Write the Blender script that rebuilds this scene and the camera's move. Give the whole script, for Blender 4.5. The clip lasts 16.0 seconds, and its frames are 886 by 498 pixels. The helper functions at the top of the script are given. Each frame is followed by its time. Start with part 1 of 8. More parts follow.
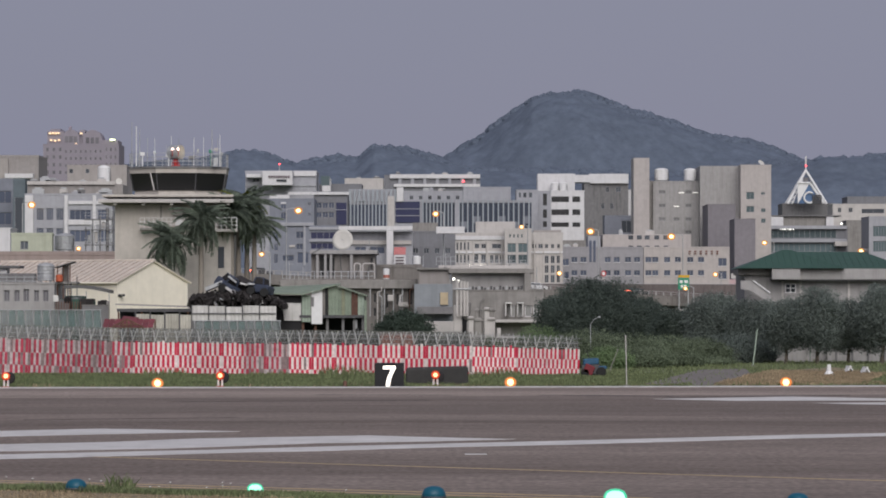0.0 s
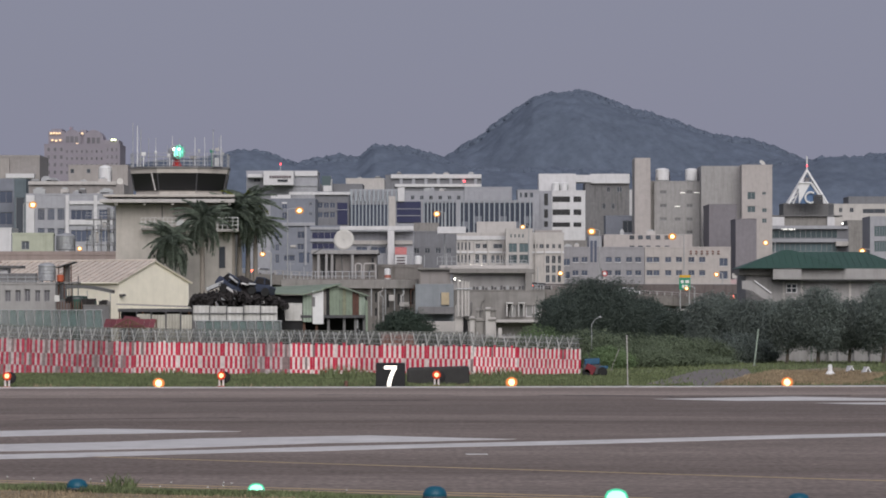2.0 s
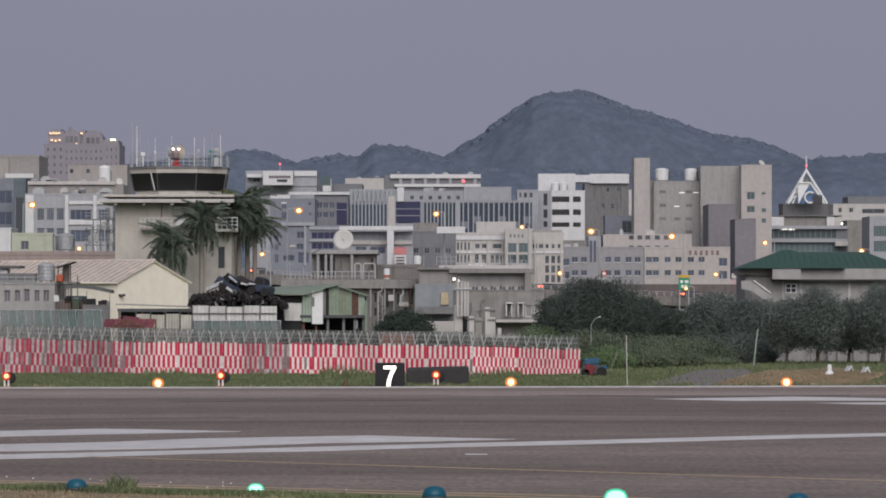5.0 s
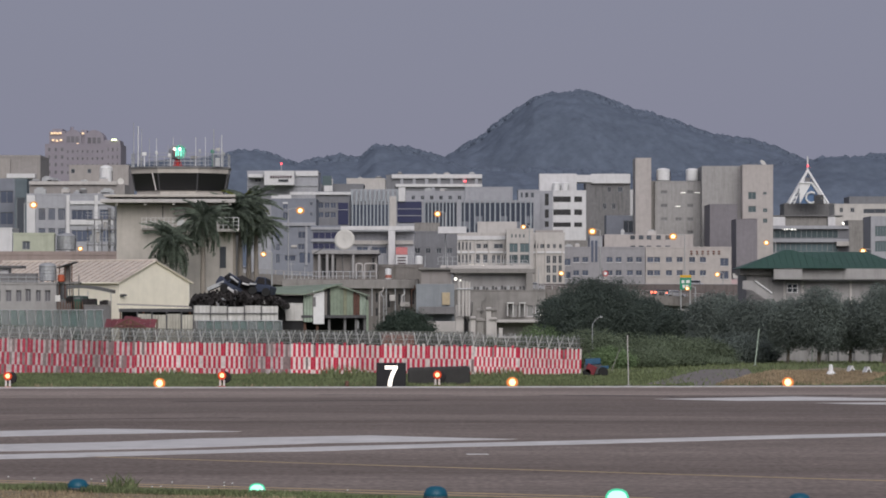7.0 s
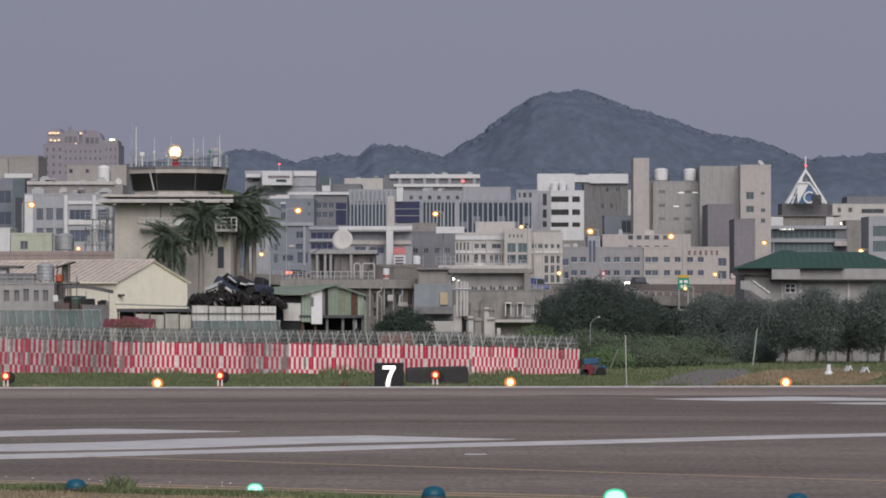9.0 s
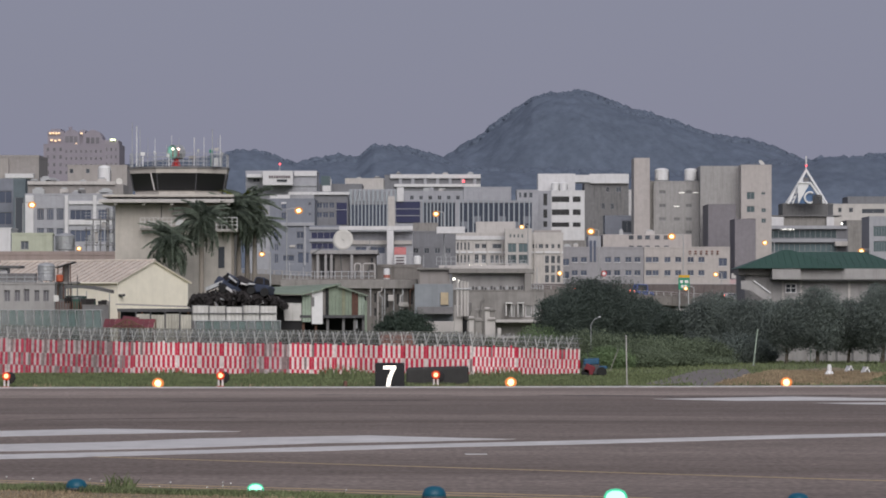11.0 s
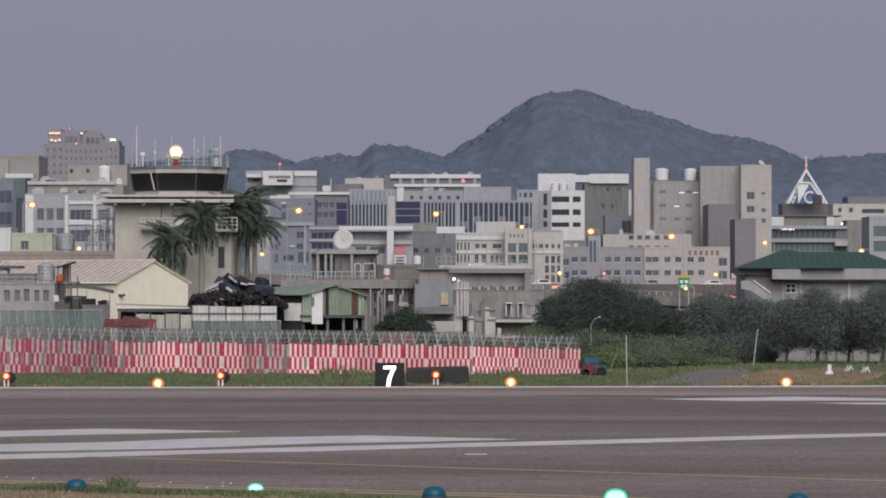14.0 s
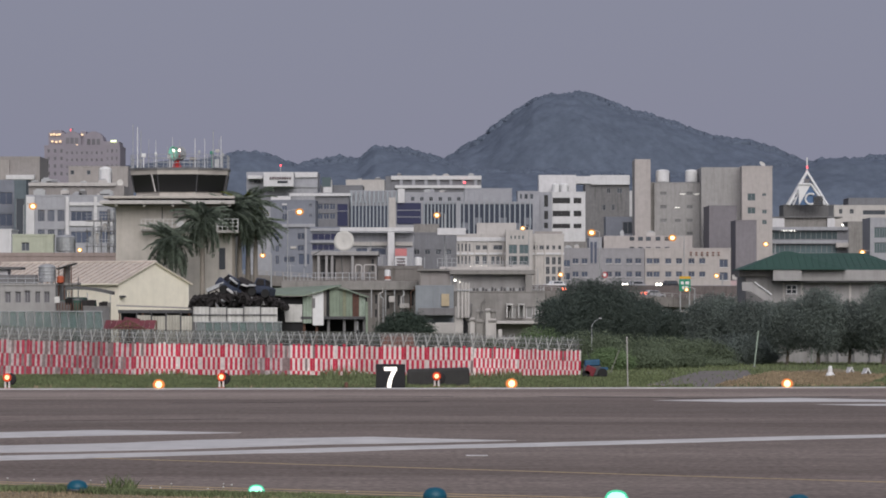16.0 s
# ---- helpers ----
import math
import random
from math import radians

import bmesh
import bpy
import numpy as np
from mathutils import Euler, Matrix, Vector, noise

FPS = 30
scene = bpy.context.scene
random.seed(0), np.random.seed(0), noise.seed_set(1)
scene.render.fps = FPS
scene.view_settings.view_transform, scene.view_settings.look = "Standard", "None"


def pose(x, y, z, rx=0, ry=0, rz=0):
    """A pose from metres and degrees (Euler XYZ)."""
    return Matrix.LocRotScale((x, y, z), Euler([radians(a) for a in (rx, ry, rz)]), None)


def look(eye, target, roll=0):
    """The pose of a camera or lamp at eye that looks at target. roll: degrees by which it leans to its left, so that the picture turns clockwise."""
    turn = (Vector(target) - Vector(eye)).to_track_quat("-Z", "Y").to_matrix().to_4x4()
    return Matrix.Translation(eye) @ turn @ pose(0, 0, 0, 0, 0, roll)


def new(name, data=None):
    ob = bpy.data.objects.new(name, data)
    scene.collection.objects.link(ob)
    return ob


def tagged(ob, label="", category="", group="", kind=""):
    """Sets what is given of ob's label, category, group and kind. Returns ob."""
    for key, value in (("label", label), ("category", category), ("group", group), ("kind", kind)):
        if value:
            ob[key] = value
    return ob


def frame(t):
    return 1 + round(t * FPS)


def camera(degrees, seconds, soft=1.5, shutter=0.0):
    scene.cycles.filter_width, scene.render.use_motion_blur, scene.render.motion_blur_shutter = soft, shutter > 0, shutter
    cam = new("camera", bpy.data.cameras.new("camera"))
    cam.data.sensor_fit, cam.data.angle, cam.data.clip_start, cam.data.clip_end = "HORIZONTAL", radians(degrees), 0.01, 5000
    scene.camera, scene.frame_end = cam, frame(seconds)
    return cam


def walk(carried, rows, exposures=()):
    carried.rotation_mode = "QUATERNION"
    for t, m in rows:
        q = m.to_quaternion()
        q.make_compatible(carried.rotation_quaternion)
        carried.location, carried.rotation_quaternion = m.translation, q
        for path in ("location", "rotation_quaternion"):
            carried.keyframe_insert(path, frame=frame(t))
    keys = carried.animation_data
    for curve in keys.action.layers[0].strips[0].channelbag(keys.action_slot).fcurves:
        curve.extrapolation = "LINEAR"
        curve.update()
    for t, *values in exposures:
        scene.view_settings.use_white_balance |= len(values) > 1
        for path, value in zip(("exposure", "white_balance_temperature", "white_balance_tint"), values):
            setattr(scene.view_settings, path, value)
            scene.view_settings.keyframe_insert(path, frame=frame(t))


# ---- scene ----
# ---- camera and its walk ----
cam = camera(12.0, 16.0, soft=1.85)
STILL = 0.783
# seconds, turn to the left in thousandths of a degree, tilt likewise
SHAKE = [(0, 0, 0), (0.5, 23, 0), (1, 0, 0), (1.5, 15, 0), (2, 15, 0), (2.5, -7, 0), (3, 38, 9), (3.5, -3, 8),
         (4, -8, 0), (4.5, 0, 0), (5.2, 8, 0), (6, 0, 0), (6.5, -7, 0), (7, 25, 0), (7.5, 24, 0), (8, 7, 0), (8.5, 15, 0), (9, -3, 0), (9.5, 4, 0),
         (10.4, 10, 0), (11.2, 4, 0), (11.5, 5, 0), (12, 15, 0), (12.5, 0, 0), (13, 15, 0), (13.5, 15, 0), (14, 5, 0),
         (14.5, 15, 0), (15, 15, 0), (15.5, 38, 5), (16, 16, 18)]
walk(cam, [(t, pose(0, 0, 3.8, 90 + STILL + tilt / 1000, 0, turn / 1000)) for t, turn, tilt in SHAKE],
     [(0, 0), (3, -0.03), (6.5, -0.06), (9, -0.06), (11.5, -0.01), (12.5, 0), (16, -0.03)])

# ---- sky, sun ----
world = bpy.data.worlds.new("dusk_sky")
scene.world = world
world.use_nodes = True
wn = world.node_tree.nodes
wl = world.node_tree.links
sky = wn.new("ShaderNodeTexSky")
sky.sky_type = 'NISHITA'
sky.sun_disc = False
sky.sun_elevation = radians(32)
sky.sun_rotation = radians(172)
sky.air_density = 1.0
sky.dust_density = 4.0
cloud = wn.new("ShaderNodeTexNoise")
cloud.inputs["Scale"].default_value = 2.2
cloud.inputs["Detail"].default_value = 5
veil = wn.new("ShaderNodeMixRGB")
veil.inputs[1].default_value = (0.238, 0.244, 0.328, 1)
veil.inputs[2].default_value = (0.27, 0.274, 0.36, 1)
wl.new(cloud.outputs["Fac"], veil.inputs[0])
dim = wn.new("ShaderNodeMixRGB")
dim.blend_type = 'MULTIPLY'
dim.inputs[0].default_value = 1
dim.inputs[2].default_value = (0.1, 0.1, 0.1, 1)
wl.new(sky.outputs[0], dim.inputs[1])
over = wn.new("ShaderNodeMixRGB")
over.inputs[0].default_value = 0.93
wl.new(dim.outputs[0], over.inputs[1])
wl.new(veil.outputs[0], over.inputs[2])
wl.new(over.outputs[0], wn["Background"].inputs["Color"])
wn["Background"].inputs["Strength"].default_value = 1.0

sun = new("sun", bpy.data.lights.new("sun", 'SUN'))
sun.data.energy = 2.5
sun.data.angle = radians(50)
sun.data.color = (1.0, 0.965, 0.95)
sun.matrix_basis = look((0, 0, 40), (-9, 62, 0))


# ---- materials ----
def shader(name):
    m = bpy.data.materials.new(name)
    m.use_nodes = True
    return m, m.node_tree.nodes, m.node_tree.links, m.node_tree.nodes["Principled BSDF"]


def surface(name, col, rough=0.8, metal=0.0, grain=3.0, var=0.25, streak=0.0, bump=0.2, odd=0.0, spec=0.3, patch=0.12, stretch=(1, 1, 1)):
    """A worn surface: grain and large patches, rain streaks running down, relief, and a difference from piece to piece."""
    m, n, l, b = shader(name)
    geo = n.new("ShaderNodeNewGeometry")
    size = n.new("ShaderNodeMapping")
    size.inputs["Scale"].default_value = stretch
    l.new(geo.outputs["Position"], size.inputs["Vector"])

    def noisy(scale, detail, vec):
        t = n.new("ShaderNodeTexNoise")
        t.inputs["Scale"].default_value = scale
        t.inputs["Detail"].default_value = detail
        t.inputs["Roughness"].default_value = 0.65
        l.new(vec, t.inputs["Vector"])
        return t.outputs["Fac"]

    def mixed(fac, a, c):
        x = n.new("ShaderNodeMixRGB")
        for slot, v in ((0, fac), (1, a), (2, c)):
            if isinstance(v, (tuple, float)):
                x.inputs[slot].default_value = v
            else:
                l.new(v, x.inputs[slot])
        return x.outputs[0]

    def span(v, lo, hi, a, c):
        r = n.new("ShaderNodeMapRange")
        for k, w in (("From Min", lo), ("From Max", hi), ("To Min", a), ("To Max", c)):
            r.inputs[k].default_value = w
        l.new(v, r.inputs["Value"])
        return r.outputs["Result"]

    fine = noisy(grain, 6, size.outputs[0])
    wide = noisy(patch, 3, size.outputs[0])
    lo = tuple(c * (1 - var) for c in col) + (1,)
    hi = tuple(min(1, c * (1 + var * 0.8)) for c in col) + (1,)
    c = mixed(span(fine, 0.3, 0.7, 0, 1), lo, hi)
    c = mixed(span(wide, 0.35, 0.65, 0, var * 1.2), c, tuple(v * 0.6 for v in col) + (1,))
    if streak:
        down = n.new("ShaderNodeMapping")
        down.inputs["Scale"].default_value = (1.6, 1.6, 0.12)
        l.new(geo.outputs["Position"], down.inputs["Vector"])
        c = mixed(span(noisy(1.3, 4, down.outputs[0]), 0.48, 0.75, 0, streak), c, (col[0] * 0.35, col[1] * 0.33, col[2] * 0.3, 1))
    if odd:
        info = n.new("ShaderNodeObjectInfo")
        hsv = n.new("ShaderNodeHueSaturation")
        l.new(span(info.outputs["Random"], 0, 1, 1 - odd, 1 + odd), hsv.inputs["Value"])
        l.new(c, hsv.inputs["Color"])
        c = hsv.outputs[0]
    l.new(c, b.inputs["Base Color"])
    l.new(span(fine, 0.3, 0.7, max(0.02, rough - 0.08), min(1, rough + 0.08)), b.inputs["Roughness"])
    b.inputs["Metallic"].default_value = metal
    b.inputs["Specular IOR Level"].default_value = spec
    if bump:
        bp = n.new("ShaderNodeBump")
        bp.inputs["Strength"].default_value = bump
        bp.inputs["Distance"].default_value = 0.05
        l.new(fine, bp.inputs["Height"])
        l.new(bp.outputs[0], b.inputs["Normal"])
    return m


def foliage(name, col, var=0.5):
    m, n, l, b = shader(name)
    geo = n.new("ShaderNodeNewGeometry")
    ramp = n.new("ShaderNodeMixRGB")
    ramp.inputs[1].default_value = tuple(c * (1 - var) for c in col) + (1,)
    ramp.inputs[2].default_value = tuple(c * (1 + var) for c in col) + (1,)
    l.new(geo.outputs["Random Per Island"], ramp.inputs[0])
    t = n.new("ShaderNodeTexNoise")
    t.inputs["Scale"].default_value = 0.45
    l.new(geo.outputs["Position"], t.inputs["Vector"])
    two = n.new("ShaderNodeMixRGB")
    two.blend_type = 'MULTIPLY'
    two.inputs[0].default_value = 1.0
    wide = n.new("ShaderNodeMapRange")
    for k, w in (("From Min", 0.3), ("From Max", 0.7), ("To Min", 0.68), ("To Max", 1.08)):
        wide.inputs[k].default_value = w
    l.new(t.outputs["Fac"], wide.inputs["Value"])
    l.new(ramp.outputs[0], two.inputs[1])
    l.new(wide.outputs[0], two.inputs[2])
    l.new(two.outputs[0], b.inputs["Base Color"])
    b.inputs["Roughness"].default_value = 0.7
    b.inputs["Specular IOR Level"].default_value = 0.15
    through_leaf = n.new("ShaderNodeBsdfTranslucent")
    l.new(two.outputs[0], through_leaf.inputs["Color"])
    both = n.new("ShaderNodeMixShader")
    both.inputs[0].default_value = 0.4
    l.new(b.outputs[0], both.inputs[1])
    l.new(through_leaf.outputs[0], both.inputs[2])
    l.new(both.outputs[0], n["Material Output"].inputs[0])
    return m


def glow(name, col, strength):
    m, n, l, b = shader(name)
    b.inputs["Base Color"].default_value = tuple(min(1, c) for c in col) + (1,)
    b.inputs["Emission Color"].default_value = tuple(col) + (1,)
    b.inputs["Emission Strength"].default_value = strength
    return m


def halo_shell(name, col, strength, clear):
    """A half-clear glowing shell that imitates the glare round the bulb inside it."""
    m, n, l, b = shader(name)
    e = n.new("ShaderNodeEmission")
    e.inputs[0].default_value = tuple(col) + (1,)
    e.inputs[1].default_value = strength
    t = n.new("ShaderNodeBsdfTransparent")
    x = n.new("ShaderNodeMixShader")
    x.inputs[0].default_value = clear
    l.new(e.outputs[0], x.inputs[1])
    l.new(t.outputs[0], x.inputs[2])
    l.new(x.outputs[0], n["Material Output"].inputs[0])
    return m


def glazing(name, col, rough=0.12, odd=0.5):
    m, n, l, b = shader(name)
    info = n.new("ShaderNodeObjectInfo")
    mixc = n.new("ShaderNodeMixRGB")
    mixc.inputs[1].default_value = tuple(c * (1 - odd) for c in col) + (1,)
    mixc.inputs[2].default_value = tuple(c * (1 + odd) for c in col) + (1,)
    l.new(info.outputs["Random"], mixc.inputs[0])
    l.new(mixc.outputs[0], b.inputs["Base Color"])
    geo = n.new("ShaderNodeNewGeometry")
    t = n.new("ShaderNodeTexNoise")
    t.inputs["Scale"].default_value = 0.6
    l.new(geo.outputs["Position"], t.inputs["Vector"])
    bp = n.new("ShaderNodeBump")
    bp.inputs["Strength"].default_value = 0.03
    l.new(t.outputs["Fac"], bp.inputs["Height"])
    l.new(bp.outputs[0], b.inputs["Normal"])
    b.inputs["Roughness"].default_value = rough
    b.inputs["Specular IOR Level"].default_value = 0.5
    return m




def asphalt(name, shade):
    """Old grey-brown asphalt: rubber bands across, patched stretches, mottling and grain."""
    m, n, l, b = shader(name)
    geo = n.new("ShaderNodeNewGeometry")
    c = None
    for scale, lo, hi, dark, light in (((0.006, 0.085, 1), 0.38, 0.62, (0.176, 0.144, 0.126), (0.244, 0.203, 0.179)), ((0.05, 0.45, 1), 0.3, 0.7, (0.9, 0.9, 0.9), (1.06, 1.06, 1.06)),
                                       ((0.7, 1.5, 1), 0.25, 0.75, (0.8, 0.8, 0.8), (1.18, 1.18, 1.18)), ((6, 3, 1), 0.3, 0.7, (0.7, 0.7, 0.7), (1.3, 1.3, 1.3))):
        mp = n.new("ShaderNodeMapping")
        mp.inputs["Scale"].default_value = scale
        l.new(geo.outputs["Position"], mp.inputs["Vector"])
        t = n.new("ShaderNodeTexNoise")
        t.inputs["Scale"].default_value = 1.0
        t.inputs["Detail"].default_value = 4
        l.new(mp.outputs[0], t.inputs["Vector"])
        r = n.new("ShaderNodeMapRange")
        r.inputs["From Min"].default_value, r.inputs["From Max"].default_value = lo, hi
        l.new(t.outputs["Fac"], r.inputs["Value"])
        x = n.new("ShaderNodeMixRGB")
        k = shade if c is None else 1.0
        x.inputs[1].default_value = tuple(v * k for v in dark) + (1,)
        x.inputs[2].default_value = tuple(v * k for v in light) + (1,)
        l.new(r.outputs[0], x.inputs[0])
        if c is None:
            c = x.outputs[0]
        else:
            y = n.new("ShaderNodeMixRGB")
            y.blend_type = 'MULTIPLY'
            y.inputs[0].default_value = 1
            l.new(c, y.inputs[1])
            l.new(x.outputs[0], y.inputs[2])
            c = y.outputs[0]
    l.new(c, b.inputs["Base Color"])
    b.inputs["Roughness"].default_value = 0.92
    b.inputs["Specular IOR Level"].default_value = 0.12
    return m


ASPHALT = asphalt("weathered_asphalt", 1.0)
SHOULDER = asphalt("pale_shoulder_asphalt", 1.32)
RUBBERED = asphalt("rubber_stained_asphalt", 0.84)
ROADGREY = surface("road_asphalt", (0.2, 0.182, 0.168), rough=0.9, grain=1.5, var=0.2)
WHITEMARK = surface("worn_white_marking", (0.63, 0.615, 0.6), rough=0.7, grain=1.2, var=0.28, patch=0.3, bump=0.05)
YELLOWMARK = surface("worn_yellow_marking", (0.46, 0.35, 0.2), rough=0.8, grain=3, var=0.3, bump=0.05)
GRASSLAND = surface("grass_ground", (0.15, 0.175, 0.085), rough=0.95, grain=1.3, var=0.5, bump=0.6, patch=0.2, stretch=(0.35, 1, 1))
DRYGRASS = surface("dry_grass_ground", (0.29, 0.235, 0.15), rough=0.95, grain=2.0, var=0.4, bump=0.6, patch=0.25, stretch=(0.35, 1, 1))
BLADE = foliage("grass_blade", (0.215, 0.255, 0.13), 0.4)
DRYBLADE = foliage("dry_grass_blade", (0.42, 0.335, 0.22), 0.4)
LEAF = foliage("tree_leaf", (0.12, 0.15, 0.13), 0.15)
SHRUBLEAF = foliage("shrub_green_leaf", (0.205, 0.25, 0.165), 0.25)
LEAFLIGHT = foliage("young_leaf", (0.21, 0.29, 0.15), 0.3)
LEAFDARK = foliage("dark_leaf", (0.2, 0.235, 0.212), 0.15)
PALMLEAF = foliage("palm_frond_leaf", (0.2, 0.24, 0.19), 0.3)
PALMTOP = foliage("sunlit_frond_leaf", (0.2, 0.225, 0.06), 0.4)
# Distance haze over the hills is put into this bluish base colour.
WOODED = surface("hazed_wood_green", (0.12, 0.145, 0.19), rough=0.95, grain=0.16, var=0.24, bump=0.0, patch=0.02, spec=0.05)
BARK = surface("bark", (0.13, 0.11, 0.09), rough=0.95, grain=4, var=0.3)
PALMBARK = surface("palm_trunk_bark", (0.27, 0.24, 0.21), rough=0.9, grain=5, var=0.25, stretch=(1, 1, 4))
CONCRETE = surface("grey_concrete", (0.265, 0.253, 0.24), grain=1.2, var=0.18, streak=0.45)
LIGHTCONC = surface("pale_concrete", (0.35, 0.34, 0.335), grain=1.0, var=0.12, streak=0.35)
WORKSWALL = surface("brown_grey_stained_concrete", (0.215, 0.2, 0.188), grain=1.4, var=0.22, streak=0.65)
CONCRETEDK = surface("dark_concrete", (0.19, 0.187, 0.19), grain=1.2, var=0.2, streak=0.5)
TOWERWALL = surface("tower_render", (0.5, 0.465, 0.425), grain=1.0, var=0.12, streak=0.25)
WHITEWALL = surface("white_render", (0.63, 0.625, 0.635), grain=0.8, var=0.08, streak=0.18)
OFFWHITE = surface("offwhite_render", (0.505, 0.48, 0.462), grain=0.8, var=0.1, streak=0.25)
PALEGREY = surface("pale_grey_tile", (0.36, 0.365, 0.395), grain=0.8, var=0.1, streak=0.22)
BLUEGREY = surface("blue_grey_tile", (0.222, 0.235, 0.275), grain=0.8, var=0.1, streak=0.2)
MIDGREY = surface("mid_grey_tile", (0.2, 0.203, 0.22), grain=0.8, var=0.12, streak=0.25)
TEALWALL = surface("dark_teal_cladding", (0.13, 0.16, 0.18), grain=0.9, var=0.12, streak=0.2)
BEIGE = surface("beige_tile", (0.355, 0.33, 0.315), grain=0.9, var=0.1, streak=0.2)
TAN = surface("tan_tile", (0.3, 0.28, 0.27), grain=0.9, var=0.12, streak=0.25)
PINKTILE = surface("pinkish_tile", (0.34, 0.275, 0.255), grain=0.9, var=0.12, streak=0.25)
# Distance haze on the apartment tower is put into this mauve.
HAZETILE = surface("haze_tinted_tile", (0.268, 0.245, 0.282), grain=0.3, var=0.08, streak=0.05)
CREAM = surface("cream_painted_sheet", (0.88, 0.825, 0.69), rough=0.6, grain=1.5, var=0.06, streak=0.1)
GREENWALL = surface("pale_green_paint", (0.44, 0.46, 0.37), grain=1.2, var=0.12, streak=0.3)
ROOFSHEET = surface("rusty_roof_sheet", (0.62, 0.55, 0.48), rough=0.7, grain=2, var=0.2, streak=0.25, odd=0.12)
RIBSHEET = surface("rusty_roof_rib", (0.36, 0.26, 0.2), rough=0.8, grain=2, var=0.4, streak=0.3)
RUST = surface("rusty_steel", (0.15, 0.085, 0.062), rough=0.9, grain=4, var=0.4)
GREENROOF = surface("green_roof_tile", (0.038, 0.09, 0.068), rough=0.6, grain=3, var=0.25, streak=0.1)
GREENSHEET = surface("faded_green_sheet", (0.235, 0.285, 0.22), rough=0.7, grain=2, var=0.2, streak=0.4, odd=0.1)
GREENSHEETLT = surface("pale_green_sheet", (0.36, 0.43, 0.355), rough=0.7, grain=2, var=0.15, streak=0.3, odd=0.1)
WHITESHEET = surface("dirty_white_sheet", (0.6, 0.59, 0.57), rough=0.6, grain=1.6, var=0.14, streak=0.45, odd=0.12)
BROWNDOOR = surface("brown_door_paint", (0.12, 0.06, 0.045), rough=0.7, grain=3, var=0.3)
FENCERED = surface("fence_red_paint", (0.6, 0.04, 0.085), rough=0.6, grain=3.5, var=0.32, streak=0.4, odd=0.16)
FENCEWHITE = surface("fence_white_paint", (0.8, 0.695, 0.675), rough=0.65, grain=6, var=0.3, streak=0.5, odd=0.16)
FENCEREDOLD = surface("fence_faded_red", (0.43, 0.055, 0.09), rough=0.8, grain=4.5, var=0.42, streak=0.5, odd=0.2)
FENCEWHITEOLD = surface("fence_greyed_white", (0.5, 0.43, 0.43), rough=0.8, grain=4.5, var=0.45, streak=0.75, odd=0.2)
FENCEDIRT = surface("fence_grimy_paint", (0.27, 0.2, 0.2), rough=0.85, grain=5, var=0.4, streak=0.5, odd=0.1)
STEEL = surface("galvanised_steel", (0.42, 0.43, 0.44), rough=0.55, metal=0.4, grain=3, var=0.2)
DARKSTEEL = surface("dark_steel", (0.1, 0.1, 0.105), rough=0.6, metal=0.3, grain=3, var=0.3)
WHITESTEEL = surface("white_painted_steel", (0.72, 0.72, 0.72), rough=0.5, grain=2, var=0.08)
BLACKPAINT = surface("matt_black_paint", (0.018, 0.018, 0.02), rough=0.7, grain=3, var=0.3)
# Near-black that carries the shade inside, behind and between things.
INSIDESHADE = surface("interior_shade", (0.03, 0.03, 0.032), rough=0.9, grain=2, var=0.4)
SCRAPDARK = surface("scrap_dark", (0.03, 0.027, 0.027), rough=0.9, grain=3, var=0.5, odd=0.5)


def netting(name, col, clear):
    m = surface(name, col, rough=0.8, grain=3, var=0.25, streak=0.3)
    n, l = m.node_tree.nodes, m.node_tree.links
    x = n.new("ShaderNodeMixShader")
    x.inputs[0].default_value = clear
    l.new(n["Principled BSDF"].outputs[0], x.inputs[1])
    l.new(n.new("ShaderNodeBsdfTransparent").outputs[0], x.inputs[2])
    l.new(x.outputs[0], n["Material Output"].inputs[0])
    return m


TEALNET = netting("teal_screen_net", (0.18, 0.25, 0.24), 0.45)
REDPAINT = surface("red_paint", (0.5, 0.05, 0.05), rough=0.6, grain=2, var=0.25)
ORANGEPAINT = surface("orange_paint", (0.5, 0.12, 0.06), rough=0.6, grain=2, var=0.25)
BRICKRED = surface("red_brick_paint", (0.4, 0.16, 0.12), rough=0.9, grain=2, var=0.2)
TYRE = surface("rubber", (0.025, 0.025, 0.025), rough=0.9, grain=4, var=0.2)
# Base lightened to carry the distance haze over the tower's windows.
GLASSHAZE = glazing("haze_tinted_glass", (0.12, 0.115, 0.13), rough=0.4, odd=0.3)
REDVAN = surface("dull_red_van_paint", (0.19, 0.03, 0.04), rough=0.7, grain=2, var=0.3)
GLASS = glazing("window_glass", (0.07, 0.078, 0.09))
GLASSBLUE = glazing("blue_window_glass", (0.085, 0.1, 0.14), odd=0.25)
GLASSNAVY = glazing("navy_window_glass", (0.016, 0.02, 0.07), rough=0.3, odd=0.1)
GLASSDULL = glazing("dull_grey_glass", (0.17, 0.168, 0.17), rough=0.5, odd=0.2)
GLASSTEAL = glazing("teal_window_glass", (0.09, 0.122, 0.13), odd=0.3)
CABGLASS = glazing("dark_cab_glass", (0.012, 0.012, 0.013), rough=0.3, odd=0.1)
FRAMEGREY = surface("window_frame_grey", (0.3, 0.3, 0.31), rough=0.5, grain=3, var=0.1)
FINWHITE = surface("pale_metal_fin", (0.33, 0.36, 0.39), rough=0.5, metal=0.2, grain=1, var=0.08)
SODIUM = glow("sodium_bulb", (1.0, 0.72, 0.32), 9)
